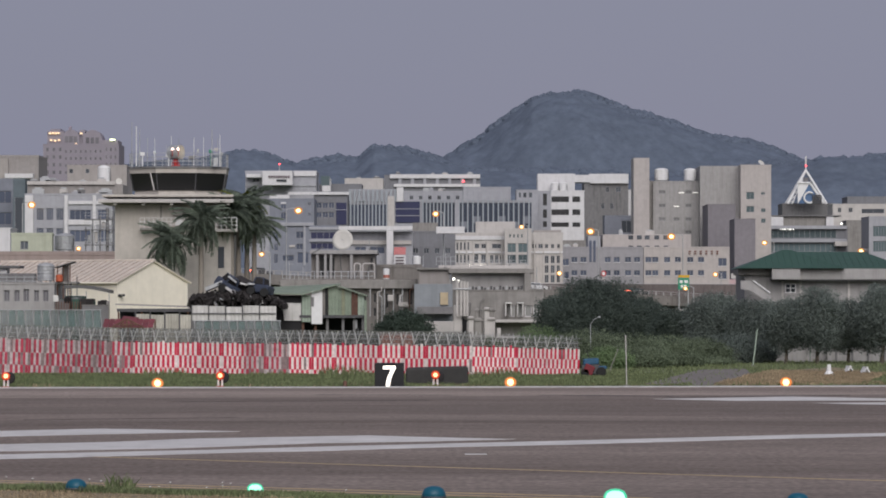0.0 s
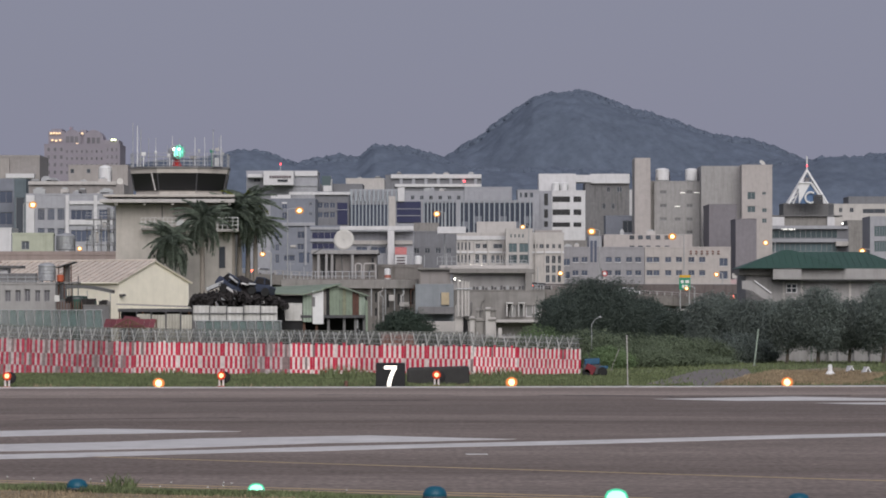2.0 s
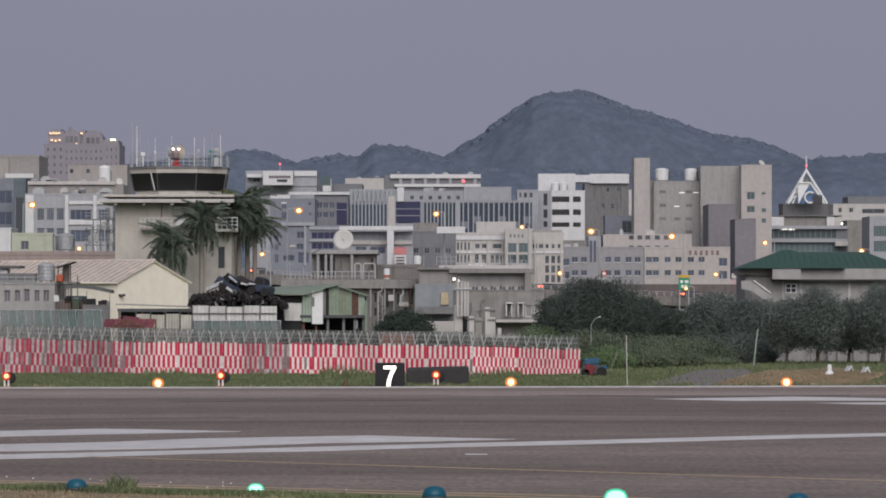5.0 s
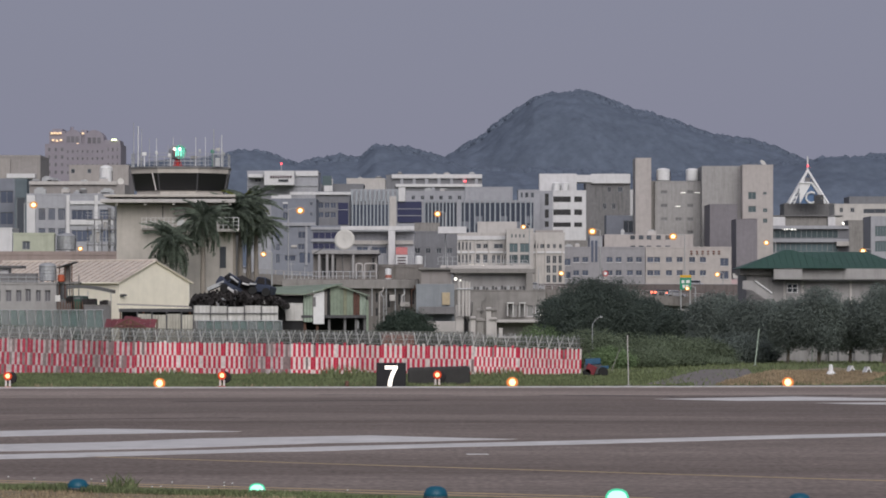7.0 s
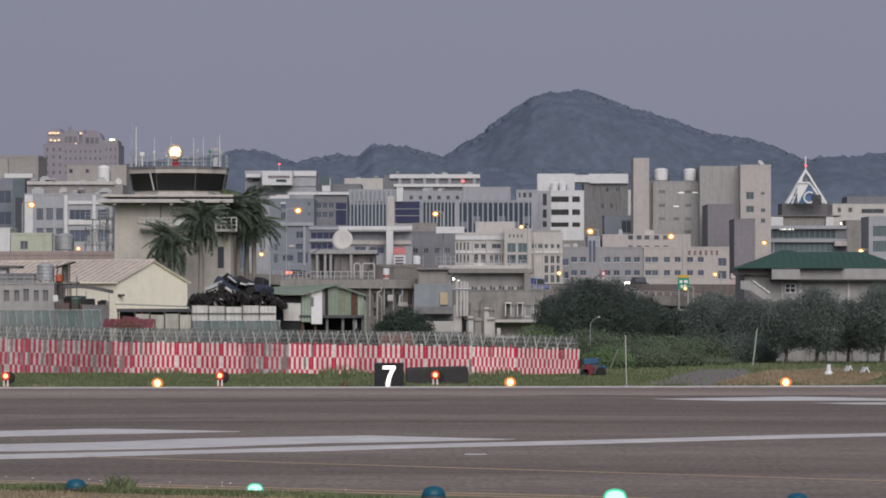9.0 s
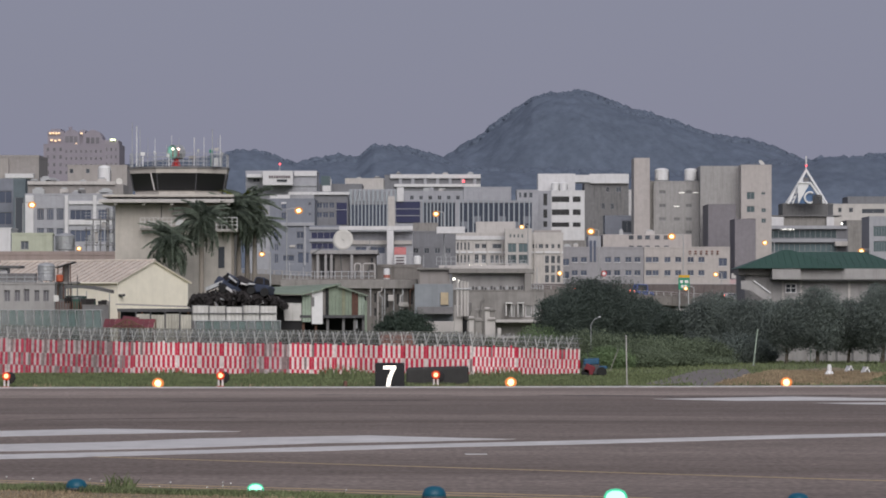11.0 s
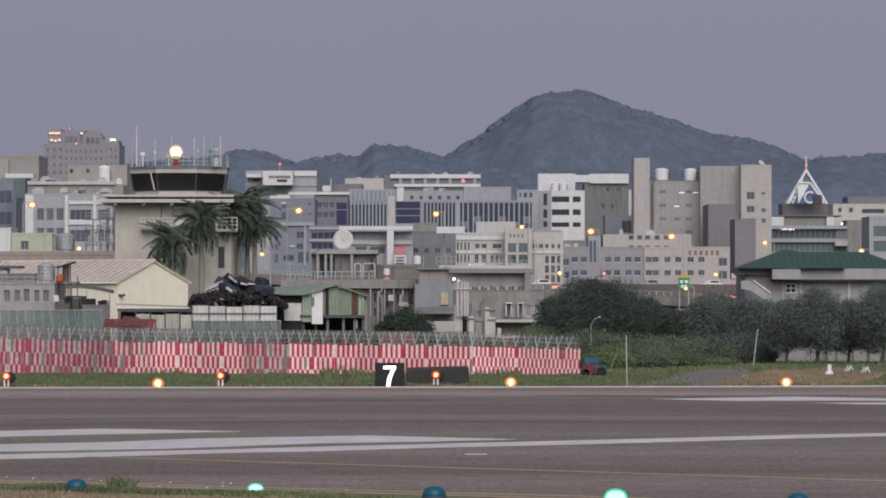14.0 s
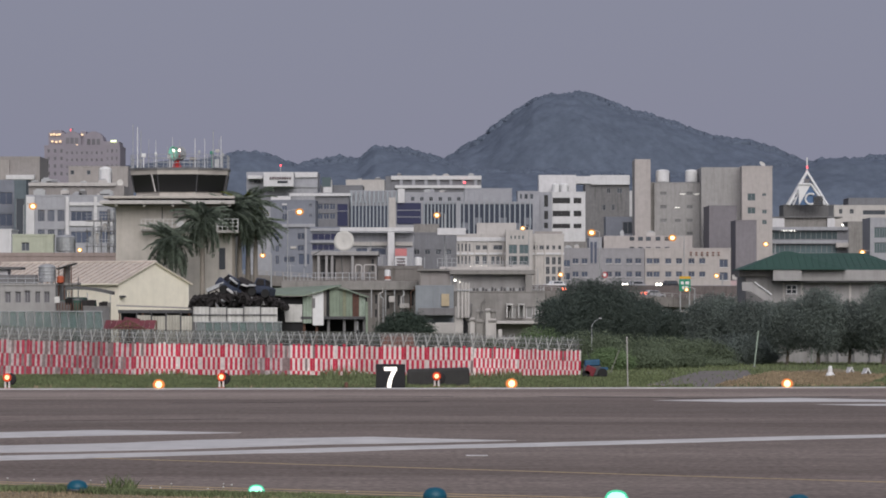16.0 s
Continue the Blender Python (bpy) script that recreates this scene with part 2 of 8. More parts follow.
# Half-clear glowing shells below carry the coloured glare round each lamp.
SODIUMHALO = halo_shell("sodium_halo", (1.0, 0.4, 0.1), 0.85, 0.4)
WARMBULB = glow("runway_bulb", (1.0, 0.66, 0.3), 7)
WARMHALO = halo_shell("runway_lamp_halo", (1.0, 0.3, 0.09), 1.1, 0.4)
REDBULB = glow("red_bulb", (1.0, 0.5, 0.25), 7)
REDHALO = halo_shell("red_lamp_halo", (1.0, 0.1, 0.04), 0.9, 0.35)
REDDOT = glow("obstruction_red", (1.0, 0.1, 0.12), 2.5)
DIMWHITE = glow("dim_white_tube", (1.0, 0.98, 0.92), 0.7)
BUSHLEAF = foliage("shrub_leaf", (0.085, 0.115, 0.09), 0.2)
WHITEDOT = glow("white_lamp", (1.0, 0.97, 0.88), 4)
LIMEDOT = glow("yellowish_lamp", (0.9, 1.0, 0.6), 2.0)
GREENDOT = glow("green_taxi_bulb", (0.45, 1.0, 0.72), 5)
BLUELENS = glow("blue_taxi_lens", (0.0, 0.06, 0.1), 0.25)
GREENHALO = halo_shell("green_taxi_halo", (0.12, 0.85, 0.5), 0.95, 0.3)
SIGNWHITE = glow("lit_white_figure", (1.0, 0.93, 0.85), 1.3)
SIGNGREEN = surface("green_sign_sheet", (0.02, 0.24, 0.14), rough=0.5, grain=2, var=0.1)
SIGNRED = surface("faded_red_sign", (0.55, 0.2, 0.2), rough=0.6, grain=2, var=0.15)
LOGOBLUE = surface("blue_sign_panel", (0.09, 0.16, 0.29), rough=0.5, grain=2, var=0.1)


# ---- mesh helpers ----
def finish(name, bm, mats, parent=None, label="", smooth=False):
    me = bpy.data.meshes.new(name)
    bm.to_mesh(me)
    bm.free()
    for m in (mats if isinstance(mats, (list, tuple)) else [mats]):
        me.materials.append(m)
    if smooth:
        me.polygons.foreach_set("use_smooth", [True] * len(me.polygons))
    ob = new(name, me)
    if parent is not None:
        ob.parent = parent
    if label:
        ob["label"] = label
    return ob


def part(name, bm, material, parent, label="", smooth=False):
    return finish(name, bm, material, parent, label, smooth)


def share(name, me, parent, m):
    ob = new(name, me)
    ob.parent = parent
    ob.matrix_basis = m
    return ob


def thing(name, label, category, m=None, group="", kind=""):
    ob = new(name)
    if m is not None:
        ob.matrix_basis = m
    return tagged(ob, label, category, group, kind)


def box(bm, x0, x1, y0, y1, z0, z1, mi=0, m=None):
    vs = [bm.verts.new((x, y, z)) for x in (x0, x1) for y in (y0, y1) for z in (z0, z1)]
    if m is not None:
        for v in vs:
            v.co = m @ v.co
    for a in ((0, 1, 3, 2), (4, 6, 7, 5), (0, 4, 5, 1), (2, 3, 7, 6), (0, 2, 6, 4), (1, 5, 7, 3)):
        f = bm.faces.new([vs[i] for i in a])
        f.material_index = mi
    return vs


def boxes(*rows):
    bm = bmesh.new()
    for r in rows:
        box(bm, *r)
    return bm


def soft_box(x0, x1, y0, y1, z0, z1, r=0.03, seg=2):
    bm = bmesh.new()
    box(bm, x0, x1, y0, y1, z0, z1)
    bmesh.ops.bevel(bm, geom=bm.edges[:], offset=r, segments=seg, affect='EDGES', profile=0.5)
    return bm


def rod(bm, a, b, r0, r1=None, n=8, mi=0):
    a, b = Vector(a), Vector(b)
    r1 = r0 if r1 is None else r1
    d = (b - a)
    q = d.to_track_quat("Z", "Y").to_matrix()
    rings = []
    for p, r in ((a, r0), (b, r1)):
        rings.append([bm.verts.new(p + q @ Vector((r * math.cos(6.2832 * i / n), r * math.sin(6.2832 * i / n), 0))) for i in range(n)])
    for i in range(n):
        j = (i + 1) % n
        f = bm.faces.new((rings[0][i], rings[0][j], rings[1][j], rings[1][i]))
        f.material_index = mi
    bm.faces.new(rings[0][::-1]).material_index = mi
    bm.faces.new(rings[1]).material_index = mi


def rods(rows, r, n=6):
    bm = bmesh.new()
    for a, b in rows:
        rod(bm, a, b, r, n=n)
    return bm


def lathe(profile, n=20):
    """A turned form from (radius, height) rows."""
    bm = bmesh.new()
    rings = [[bm.verts.new((r * math.cos(6.28318 * i / n), r * math.sin(6.28318 * i / n), z)) for i in range(n)] for r, z in profile]
    for k in range(len(rings) - 1):
        for i in range(n):
            j = (i + 1) % n
            bm.faces.new((rings[k][i], rings[k][j], rings[k + 1][j], rings[k + 1][i]))
    if profile[0][0] > 0.001:
        bm.faces.new(rings[0][::-1])
    if profile[-1][0] > 0.001:
        bm.faces.new(rings[-1])
    bmesh.ops.remove_doubles(bm, verts=bm.verts[:], dist=0.0005)
    return bm


def ball(r, squash=1.0, n=14, z=0.0):
    return lathe([(r * math.sin(math.pi * k / 8), z - r * squash * math.cos(math.pi * k / 8)) for k in range(9)], n)


def slab(pts, z0, z1):
    """A flat plate from its corners, counter-clockwise."""
    bm = bmesh.new()
    lo = [bm.verts.new((x, y, z0)) for x, y in pts]
    hi = [bm.verts.new((x, y, z1)) for x, y in pts]
    bm.faces.new(hi)
    bm.faces.new(lo[::-1])
    n = len(pts)
    for i in range(n):
        j = (i + 1) % n
        bm.faces.new((lo[i], lo[j], hi[j], hi[i]))
    bmesh.ops.recalc_face_normals(bm, faces=bm.faces[:])
    return bm


# ---- ground, runway and its markings ----
def setting(ob, label, category):
    return tagged(ob, label, category, kind="structure")


setting(finish("ground", slab([(-4400, -1500), (4400, -1500), (4400, 4600), (-4400, 4600)], -1.0, 0.0), GRASSLAND), "green and brown grass ground", "ground")
setting(finish("runway", slab([(-9.55, 90.6), (0.2, 84.4), (20, 70), (80, 60), (160, 110), (160, 216.4), (-20.8, 196.6), (-60, 192), (-60, 126)], -0.2, 0.01), ASPHALT),
        "grey weathered asphalt runway with dark rubber smears", "runway")

setting(finish("shoulder", slab([(-20.67, 174.43), (0.38, 178.27), (22.46, 182.87), (24.51, 199.62), (0.42, 196.84), (-23.1, 194.95)], -0.1, 0.014), SHOULDER), "paler grey asphalt shoulder at the far edge", "runway shoulder")
setting(finish("rubber_band", slab([(-17.5, 147.63), (-5.74, 150.77), (6.19, 146.11), (17.49, 142.44), (20.12, 163.85), (7.06, 166.74), (-6.13, 161.05), (-18.77, 158.36)], -0.1, 0.0135), RUBBERED), "dark band of tyre rubber along the runway", "rubber stain")
setting(finish("rubber_band", slab([(-15.62, 131.84), (-1.56, 138.27), (16.27, 132.46), (16.9, 137.6), (-1.6, 141.73), (-16.15, 136.28)], -0.1, 0.0135), RUBBERED), "dark band of tyre rubber along the runway", "rubber stain")


def marking(name, pts, mat, label, z=0.016):
    setting(finish(name, slab(pts, 0.0, z), mat), label, "marking")


marking("touchdown_bar", [(-13.82, 122.15), (-10.61, 124.84), (-7.72, 126.79), (-6.16, 127.94), (-9.33, 130.29), (-10.60, 130.89), (-14.44, 127.65)], WHITEMARK, "worn white painted runway bar")
marking("aiming_bar", [(-12.45, 110.05), (-10.17, 110.92), (-7.31, 112.68), (-3.51, 116.86), (-0.38, 118.57), (2.07, 120.49), (-1.05, 122.94), (-2.14, 124.02), (-7.05, 121.10), (-9.24, 118.08), (-13.06, 115.43)], WHITEMARK, "broad worn white painted runway bar")
marking("edge_stripe", [(-11.79, 104.19), (-9.02, 106.14), (-4.92, 109.84), (-3.32, 110.48), (-0.06, 113.58), (3.35, 115.67), (8.29, 119.82), (14.46, 124.56), (14.75, 127.08), (10.29, 124.56), (5.94, 121.10), (1.83, 117.83), (-2.52, 114.73), (-6.04, 111.57), (-12.17, 107.55)], WHITEMARK, "long worn white painted runway stripe")
marking("far_bar", [(8.59, 172.78), (11.74, 169.67), (15.64, 170.08), (19.72, 169.88), (20.00, 172.25), (14.67, 177.65), (11.90, 175.45)], WHITEMARK, "worn white painted runway bar far off")
marking("far_bar", [(14.57, 165.71), (16.13, 163.51), (18.82, 162.11), (19.41, 167.17)], WHITEMARK, "worn white painted runway bar far off")
marking("pavement_edge_line", [(-23.13, 195.22), (0.42, 197.12), (24.58, 200.18), (24.83, 202.18), (0.43, 199.2), (-23.39, 197.39)], WHITEMARK, "thin white painted pavement edge line", 0.03)


def yellow_line(p, q, w, label):
    p, q = Vector(p), Vector(q)
    s = (q - p).normalized().orthogonal() * w / 2
    marking("taxi_line", [tuple(v) for v in (p + s, p - s, q - s, q + s)], YELLOWMARK, label)


def tar_seam(p, q, w=0.5):
    p, q = Vector(p), Vector(q)
    s = (q - p).normalized().orthogonal() * w / 2
    setting(finish("tar_seam", slab([tuple(v) for v in (p + s, p - s, q - s, q + s)], -0.05, 0.017), BLACKPAINT), "dark tar seam in the asphalt", "seam")


for p_, q_, w_ in (((-5.45, 181.35), (0.39, 180.2), 0.5), ((4.13, 180.32), (9.72, 178.5), 0.8), ((9.35, 176.06), (17.27, 179.97), 0.4), ((-10.88, 167.73), (-0.55, 170.76), 0.3), ((-14.07, 141.02), (-7.02, 143.89), 0.2)):
    tar_seam(p_, q_, w_)
marking("worn_figures", [(0.55, 108.6), (0.58, 107.98), (1.13, 107.98), (1.11, 108.6)], WHITEMARK, "worn white painted figures on the asphalt")


yellow_line((-9.06, 106.62), (10.57, 91.01), 0.2, "thin faded yellow taxi line")
yellow_line((-10.45, 92.34), (4.10, 83.48), 0.26, "faded yellow double taxi line")
yellow_line((-10.32, 91.24), (4.04, 82.39), 0.26, "faded yellow double taxi line")

setting(finish("verge", slab([(-9.6, 88.6), (-0.6, 82.6), (-0.3, 50), (-60, 50), (-60, 122)], -0.2, 0.02), DRYGRASS), "brown dry grass verge", "verge")
def inside(x, y, pts):
    hit = False
    for (ax, ay), (bx, by) in zip(pts, pts[1:] + pts[:1]):
        if (ay > y) != (by > y) and x < (bx - ax) * (y - ay) / (by - ay) + ax:
            hit = not hit
    return hit


SIDEROAD = [(9.43, 203.19), (13.83, 203.92), (14.46, 213.12), (17.15, 234.26), (18.43, 256.52), (15.47, 253.09)]
STRAW = [(13.07, 203.92), (20.62, 206.15), (25.04, 238.2), (24.49, 262.46), (19.37, 248.65), (15.2, 219.73)]


setting(finish("perimeter_road", slab(SIDEROAD, -0.1, 0.012), ROADGREY), "grey asphalt side road through the grass", "road")
setting(finish("dry_patch", slab(STRAW, -0.1, 0.011), DRYGRASS), "patch of dry straw-coloured grass", "grass")


def grass(name, rows, mat, label, tall=0.3, wide=0.05, seed=1, bare=()):
    """Blades strewn over quads given by four corners and a count."""
    rng = random.Random(seed)
    verts, faces = [], []
    for (a, b, c, d), count, size in rows:
        for _ in range(count):
            u, v = rng.random(), rng.random()
            x = (a[0] * (1 - u) + b[0] * u) * (1 - v) + (d[0] * (1 - u) + c[0] * u) * v
            y = (a[1] * (1 - u) + b[1] * u) * (1 - v) + (d[1] * (1 - u) + c[1] * u) * v
            if rng.random() > 0.07 and any(inside(x, y, q) for q in bare):
                continue
            lump = 0.35 + 1.2 * max(0, noise.noise(Vector((x * 0.45, y * 0.35, seed)))) + 0.5 * rng.random()
            h = tall * size * lump
            w = wide * (0.6 + rng.random())
            lean = (rng.gauss(0, 0.35) * h, rng.gauss(0, 0.35) * h)
            ang = rng.gauss(0, 0.6)
            cx, cy = math.cos(ang) * w, math.sin(ang) * w
            k = len(verts)
            verts += [(x - cx, y - cy, 0), (x + cx, y + cy, 0), (x + lean[0] * 0.45 + cx * 0.7, y + lean[1] * 0.45 + cy, h * 0.6), (x + lean[0] * 0.45 - cx * 0.7, y + lean[1] * 0.45 - cy, h * 0.6), (x + lean[0], y + lean[1], h)]
            faces += [(k, k + 1, k + 2, k + 3), (k + 3, k + 2, k + 4)]
    me = bpy.data.meshes.new(name)
    me.from_pydata(verts, [], faces)
    me.materials.append(mat)
    return tagged(new(name, me), label, "grass", kind="stuff")


grass("grass", [(((-24, 198.5), (12, 202), (12, 233), (-24, 238)), 52000, 0.56), (((-24, 226), (6, 224), (9, 238), (-24, 240)), 12000, 0.62), (((-10.13, 219.73), (-7.84, 221.45), (-8.99, 236.21), (-10.49, 234.26)), 300, 1.1), (((-6.6, 219.73), (-5.42, 219.73), (-5.86, 232.34), (-6.73, 230.45)), 160, 1.9), (((-5.46, 221.45), (-3.68, 221.45), (-4.21, 234.26), (-5.46, 234.26)), 260, 1.8), (((1.5, 219.73), (4.3, 219.73), (4.2, 230.45), (1.73, 230.45)), 380, 1.5), (((-16.23, 226.76), (-13.8, 226.76), (-14.82, 238.2), (-16.73, 238.2)), 240, 1.5), (((8, 202), (45, 206), (75, 330), (12, 330)), 40000, 0.6)], BLADE, "tall green grass between the runway and the fence", 0.3, 0.022, 2, [SIDEROAD, STRAW])
grass("dry_grass", [(STRAW[:2] + [STRAW[2], STRAW[4]], 16000, 0.9), ([(13.02, 203.19), (21.59, 205.4), (22.17, 213.12), (13.82, 209.97)], 3000, 0.7), (((-24, 198.5), (12, 202), (12, 206), (-24, 202)), 900, 0.6)], DRYBLADE, "dry straw-coloured grass beside the runway", 0.2, 0.022, 3)
grass("verge_grass", [(((-9.9, 88.4), (-0.7, 82.4), (-0.8, 79.5), (-9.9, 82)), 6500, 1.0)], DRYBLADE, "dry brown grass on the verge", 0.07, 0.012, 4)
grass("verge_weeds", [(((-9.6, 88.7), (-0.9, 82.9), (-1.6, 82.2), (-9.6, 87.0)), 5200, 0.9), (((-7.0, 88.0), (-6.3, 87.6), (-6.4, 87.2), (-7.1, 87.6)), 60, 2.6)], BLADE, "green weeds along the edge of the taxiway", 0.16, 0.016, 5)


def verge_flowers(count, seed):
    """Small white flower heads on thin stalks among the weeds."""
    rng = random.Random(seed)
    bm = bmesh.new()
    for _ in range(count):
        u = rng.random()
        x, y = -9.4 + 8.4 * u + rng.gauss(0, 0.1), 88.3 - 5.7 * u + rng.gauss(0, 0.35)
        h = rng.uniform(0.1, 0.24)
        rod(bm, (x, y, 0), (x, y, h), 0.004, n=3)
        rod(bm, (x - 0.012, y, h), (x + 0.015, y, h + 0.012), 0.014, 0.006, 5, 1)
    tagged(finish("weed_flowers", bm, [BLADE, WHITESTEEL]), "small white flowers among the weeds on the verge", "flowers", kind="stuff")


verge_flowers(16, 9)


# ---- plants ----
def leaf_cloud(rng, blobs, count, size, up=0.5, loose=0.5):
    """Leaves through the outer layer of overlapping lobes (x, y, z, rx, ry, rz), with an uneven outline and loose sprigs."""
    verts, faces = [], []
    weight = np.cumsum([b[3] * b[5] for b in blobs]).tolist()
    sprigs = []
    for bx, by, bz, rx, ry, rz in blobs:
        for _ in range(16):
            d = Vector((rng.gauss(0, 1), rng.gauss(0, 1), abs(rng.gauss(0, 1)) - 0.2)).normalized()
            sprigs.append((Vector((bx, by, bz)), Vector((d.x * rx, d.y * ry, d.z * rz)), 1.05 + 0.22 * rng.random()))
    for _ in range(count):
        if rng.random() < 0.1:
            c, d, reach = rng.choice(sprigs)
            u = 0.8 + (reach - 0.8) * rng.random()
            wide = size * 2.2 * (reach + 0.12 - u) / 0.3
            p = c + d * u + Vector((rng.gauss(0, wide), rng.gauss(0, wide), rng.gauss(0, wide)))
            d = d.normalized()
        else:
            bx, by, bz, rx, ry, rz = rng.choices(blobs, cum_weights=weight)[0]
            d = Vector((rng.gauss(0, 1), rng.gauss(0, 1), rng.gauss(0, 1))).normalized()
            o = Vector((bx, by, bz))
            k = 1 + 0.2 * noise.noise(d * 1.9 + o) + 0.15 * noise.noise(d * 4.7 + o) + 0.1 * noise.noise(d * 11 + o)
            k *= 1 - 0.42 * rng.random() ** 1.5
            p = Vector((bx + d.x * rx * k, by + d.y * ry * k, bz + d.z * rz * k))
        if p.z < 0.03:
            continue
        nrm = (d * 0.5 + Vector((rng.gauss(0, loose), rng.gauss(0, loose), rng.gauss(0, loose) + up))).normalized()
        a = nrm.orthogonal().normalized()
        a.rotate(Matrix.Rotation(rng.random() * 6.28, 3, nrm))
        b = nrm.cross(a)
        s = size * (0.55 + 0.9 * rng.random())
        i = len(verts)
        verts += [tuple(p - a * s), tuple(p + b * s * 0.55), tuple(p + a * s), tuple(p - b * s * 0.55)]
        faces.append((i, i + 1, i + 2, i + 3))
    return verts, faces

def crown_mesh(name, verts, faces, mat):
    me = bpy.data.meshes.new(name)
    me.from_pydata(verts, [], faces)
    me.materials.append(mat)
    return me


def tree(label, x, y, height, spread, mat, seed, low=0.25, count=5200, size=0.13, category="tree", name="tree"):
    rng = random.Random(seed)
    t = thing(name, label, category, pose(x, y, 0))
    bm = bmesh.new()
    fork = height * (low + 0.12)
    rod(bm, (0, 0, -0.2), (0.1, 0, fork), height * 0.028, height * 0.02)
    blobs = []
    for k in range(9):
        ang = 6.28 * k / 9 + rng.random()
        r = spread * (0.3 + 0.32 * rng.random())
        z = height * (low + 0.2 + (0.56 - low) * rng.random())
        s = spread * (0.34 + 0.16 * rng.random())
        blobs.append((math.cos(ang) * r, math.sin(ang) * r, z, s, s, min(s * 1.05, height - z)))
        rod(bm, (0.1, 0, fork * 0.95), (math.cos(ang) * r * 0.85, math.sin(ang) * r * 0.85, z), height * 0.012, height * 0.004, 5)
    blobs += [(0, 0, height * 0.68, spread * 0.6, spread * 0.6, height * 0.3), (0, 0, height * (0.5 + low * 0.5), spread * 0.88, spread * 0.88, height * (0.49 - low * 0.5))]
    part("trunk", bm, BARK, t)
    me = crown_mesh("crown", *leaf_cloud(rng, blobs, count, size, 0.2, 1.0), mat)
    ob = new("crown", me)
    ob.parent = t
    return t


def bush(label, x, y, w, h, mat, seed, count=6500, size=0.09):
    rng = random.Random(seed)
    t = thing("bush", label, "bush", pose(x, y, 0))
    blobs = [(rng.uniform(-0.34, 0.34) * w, rng.uniform(-0.25, 0.25) * w, h * rng.uniform(0.2, 0.5), w * 0.26, w * 0.26, h * 0.42) for _ in range(7)]
    bm = bmesh.new()
    for b in blobs:
        rod(bm, (0, 0, -0.1), b[:3], 0.05, 0.02, 5)
    part("stem", bm, BARK, t)
    ob = new("crown", crown_mesh("crown", *leaf_cloud(rng, blobs + [(0, 0, h * 0.42, w * 0.48, w * 0.42, h * 0.54)] * (14 if count > 20000 else 2), count, size), mat))
    ob.parent = t
    return t


def frond_mesh(name, length, seed, mat):
    """An arching rib with many slim hanging leaflets."""
    rng = random.Random(seed)
    verts, faces = [], []
    n = 34

    def rib(u):
        return Vector((length * u * (1 - 0.15 * u), 0, length * (0.5 * u - 1.1 * u * u)))

    for k in range(n):
        u = 0.08 + 0.92 * k / (n - 1)
        p = rib(u)
        for side in (-1, 1):
            w = length * 0.27 * math.sin(0.4 + 2.5 * u) * rng.uniform(0.8, 1.15)
            droop = rng.uniform(0.2, 0.95)
            mid = p + Vector((length * 0.05, side * w * 0.55, -w * 0.12))
            tip = p + Vector((length * rng.uniform(0.04, 0.12), side * w * 0.85, -w * droop))
            i = len(verts)
            verts += [tuple(p), tuple(mid + Vector((0.085, 0, 0))), tuple(tip), tuple(mid - Vector((0.085, 0, 0)))]
            faces.append((i, i + 1, i + 2, i + 3))
        if k < n - 1:
            q = rib(0.08 + 0.92 * (k + 1) / (n - 1))
            i = len(verts)
            verts += [tuple(p + Vector((0, 0.035, 0))), tuple(p - Vector((0, 0.035, 0))), tuple(q - Vector((0, 0.03, 0))), tuple(q + Vector((0, 0.03, 0)))]
            faces.append((i, i + 1, i + 2, i + 3))
    return crown_mesh(name, verts, faces, mat)

FROND = [frond_mesh("frond", 2.9, s, PALMLEAF) for s in (1, 2, 3)]
FRONDTOP = frond_mesh("frond", 2.2, 5, PALMTOP)


def palm(x, y, height, seed, scale=1.0, sunny=False):
    rng = random.Random(seed)
    t = thing("palm_tree", "palm with pale ringed trunk and drooping fronds beside the tower", "palm tree", pose(x, y, 0), "palms beside the tower")
    prof = [(0.28, -0.2), (0.24, height * 0.2), (0.25, height * 0.5), (0.2, height * 0.85), (0.14, height)]
    part("trunk", lathe(prof, 12), PALMBARK, t, smooth=True)
    for k in range(48):
        m = Matrix.Translation((0, 0, height - 0.1)) @ pose(0, 0, 0, 0, rng.uniform(-80, 42), 137.5 * k + rng.uniform(-12, 12)) @ Matrix.Scale(scale * rng.uniform(0.85, 1.15), 4)
        share("frond", FRONDTOP if sunny and k % 4 == 0 else FROND[k % 3], t, m)
    return t


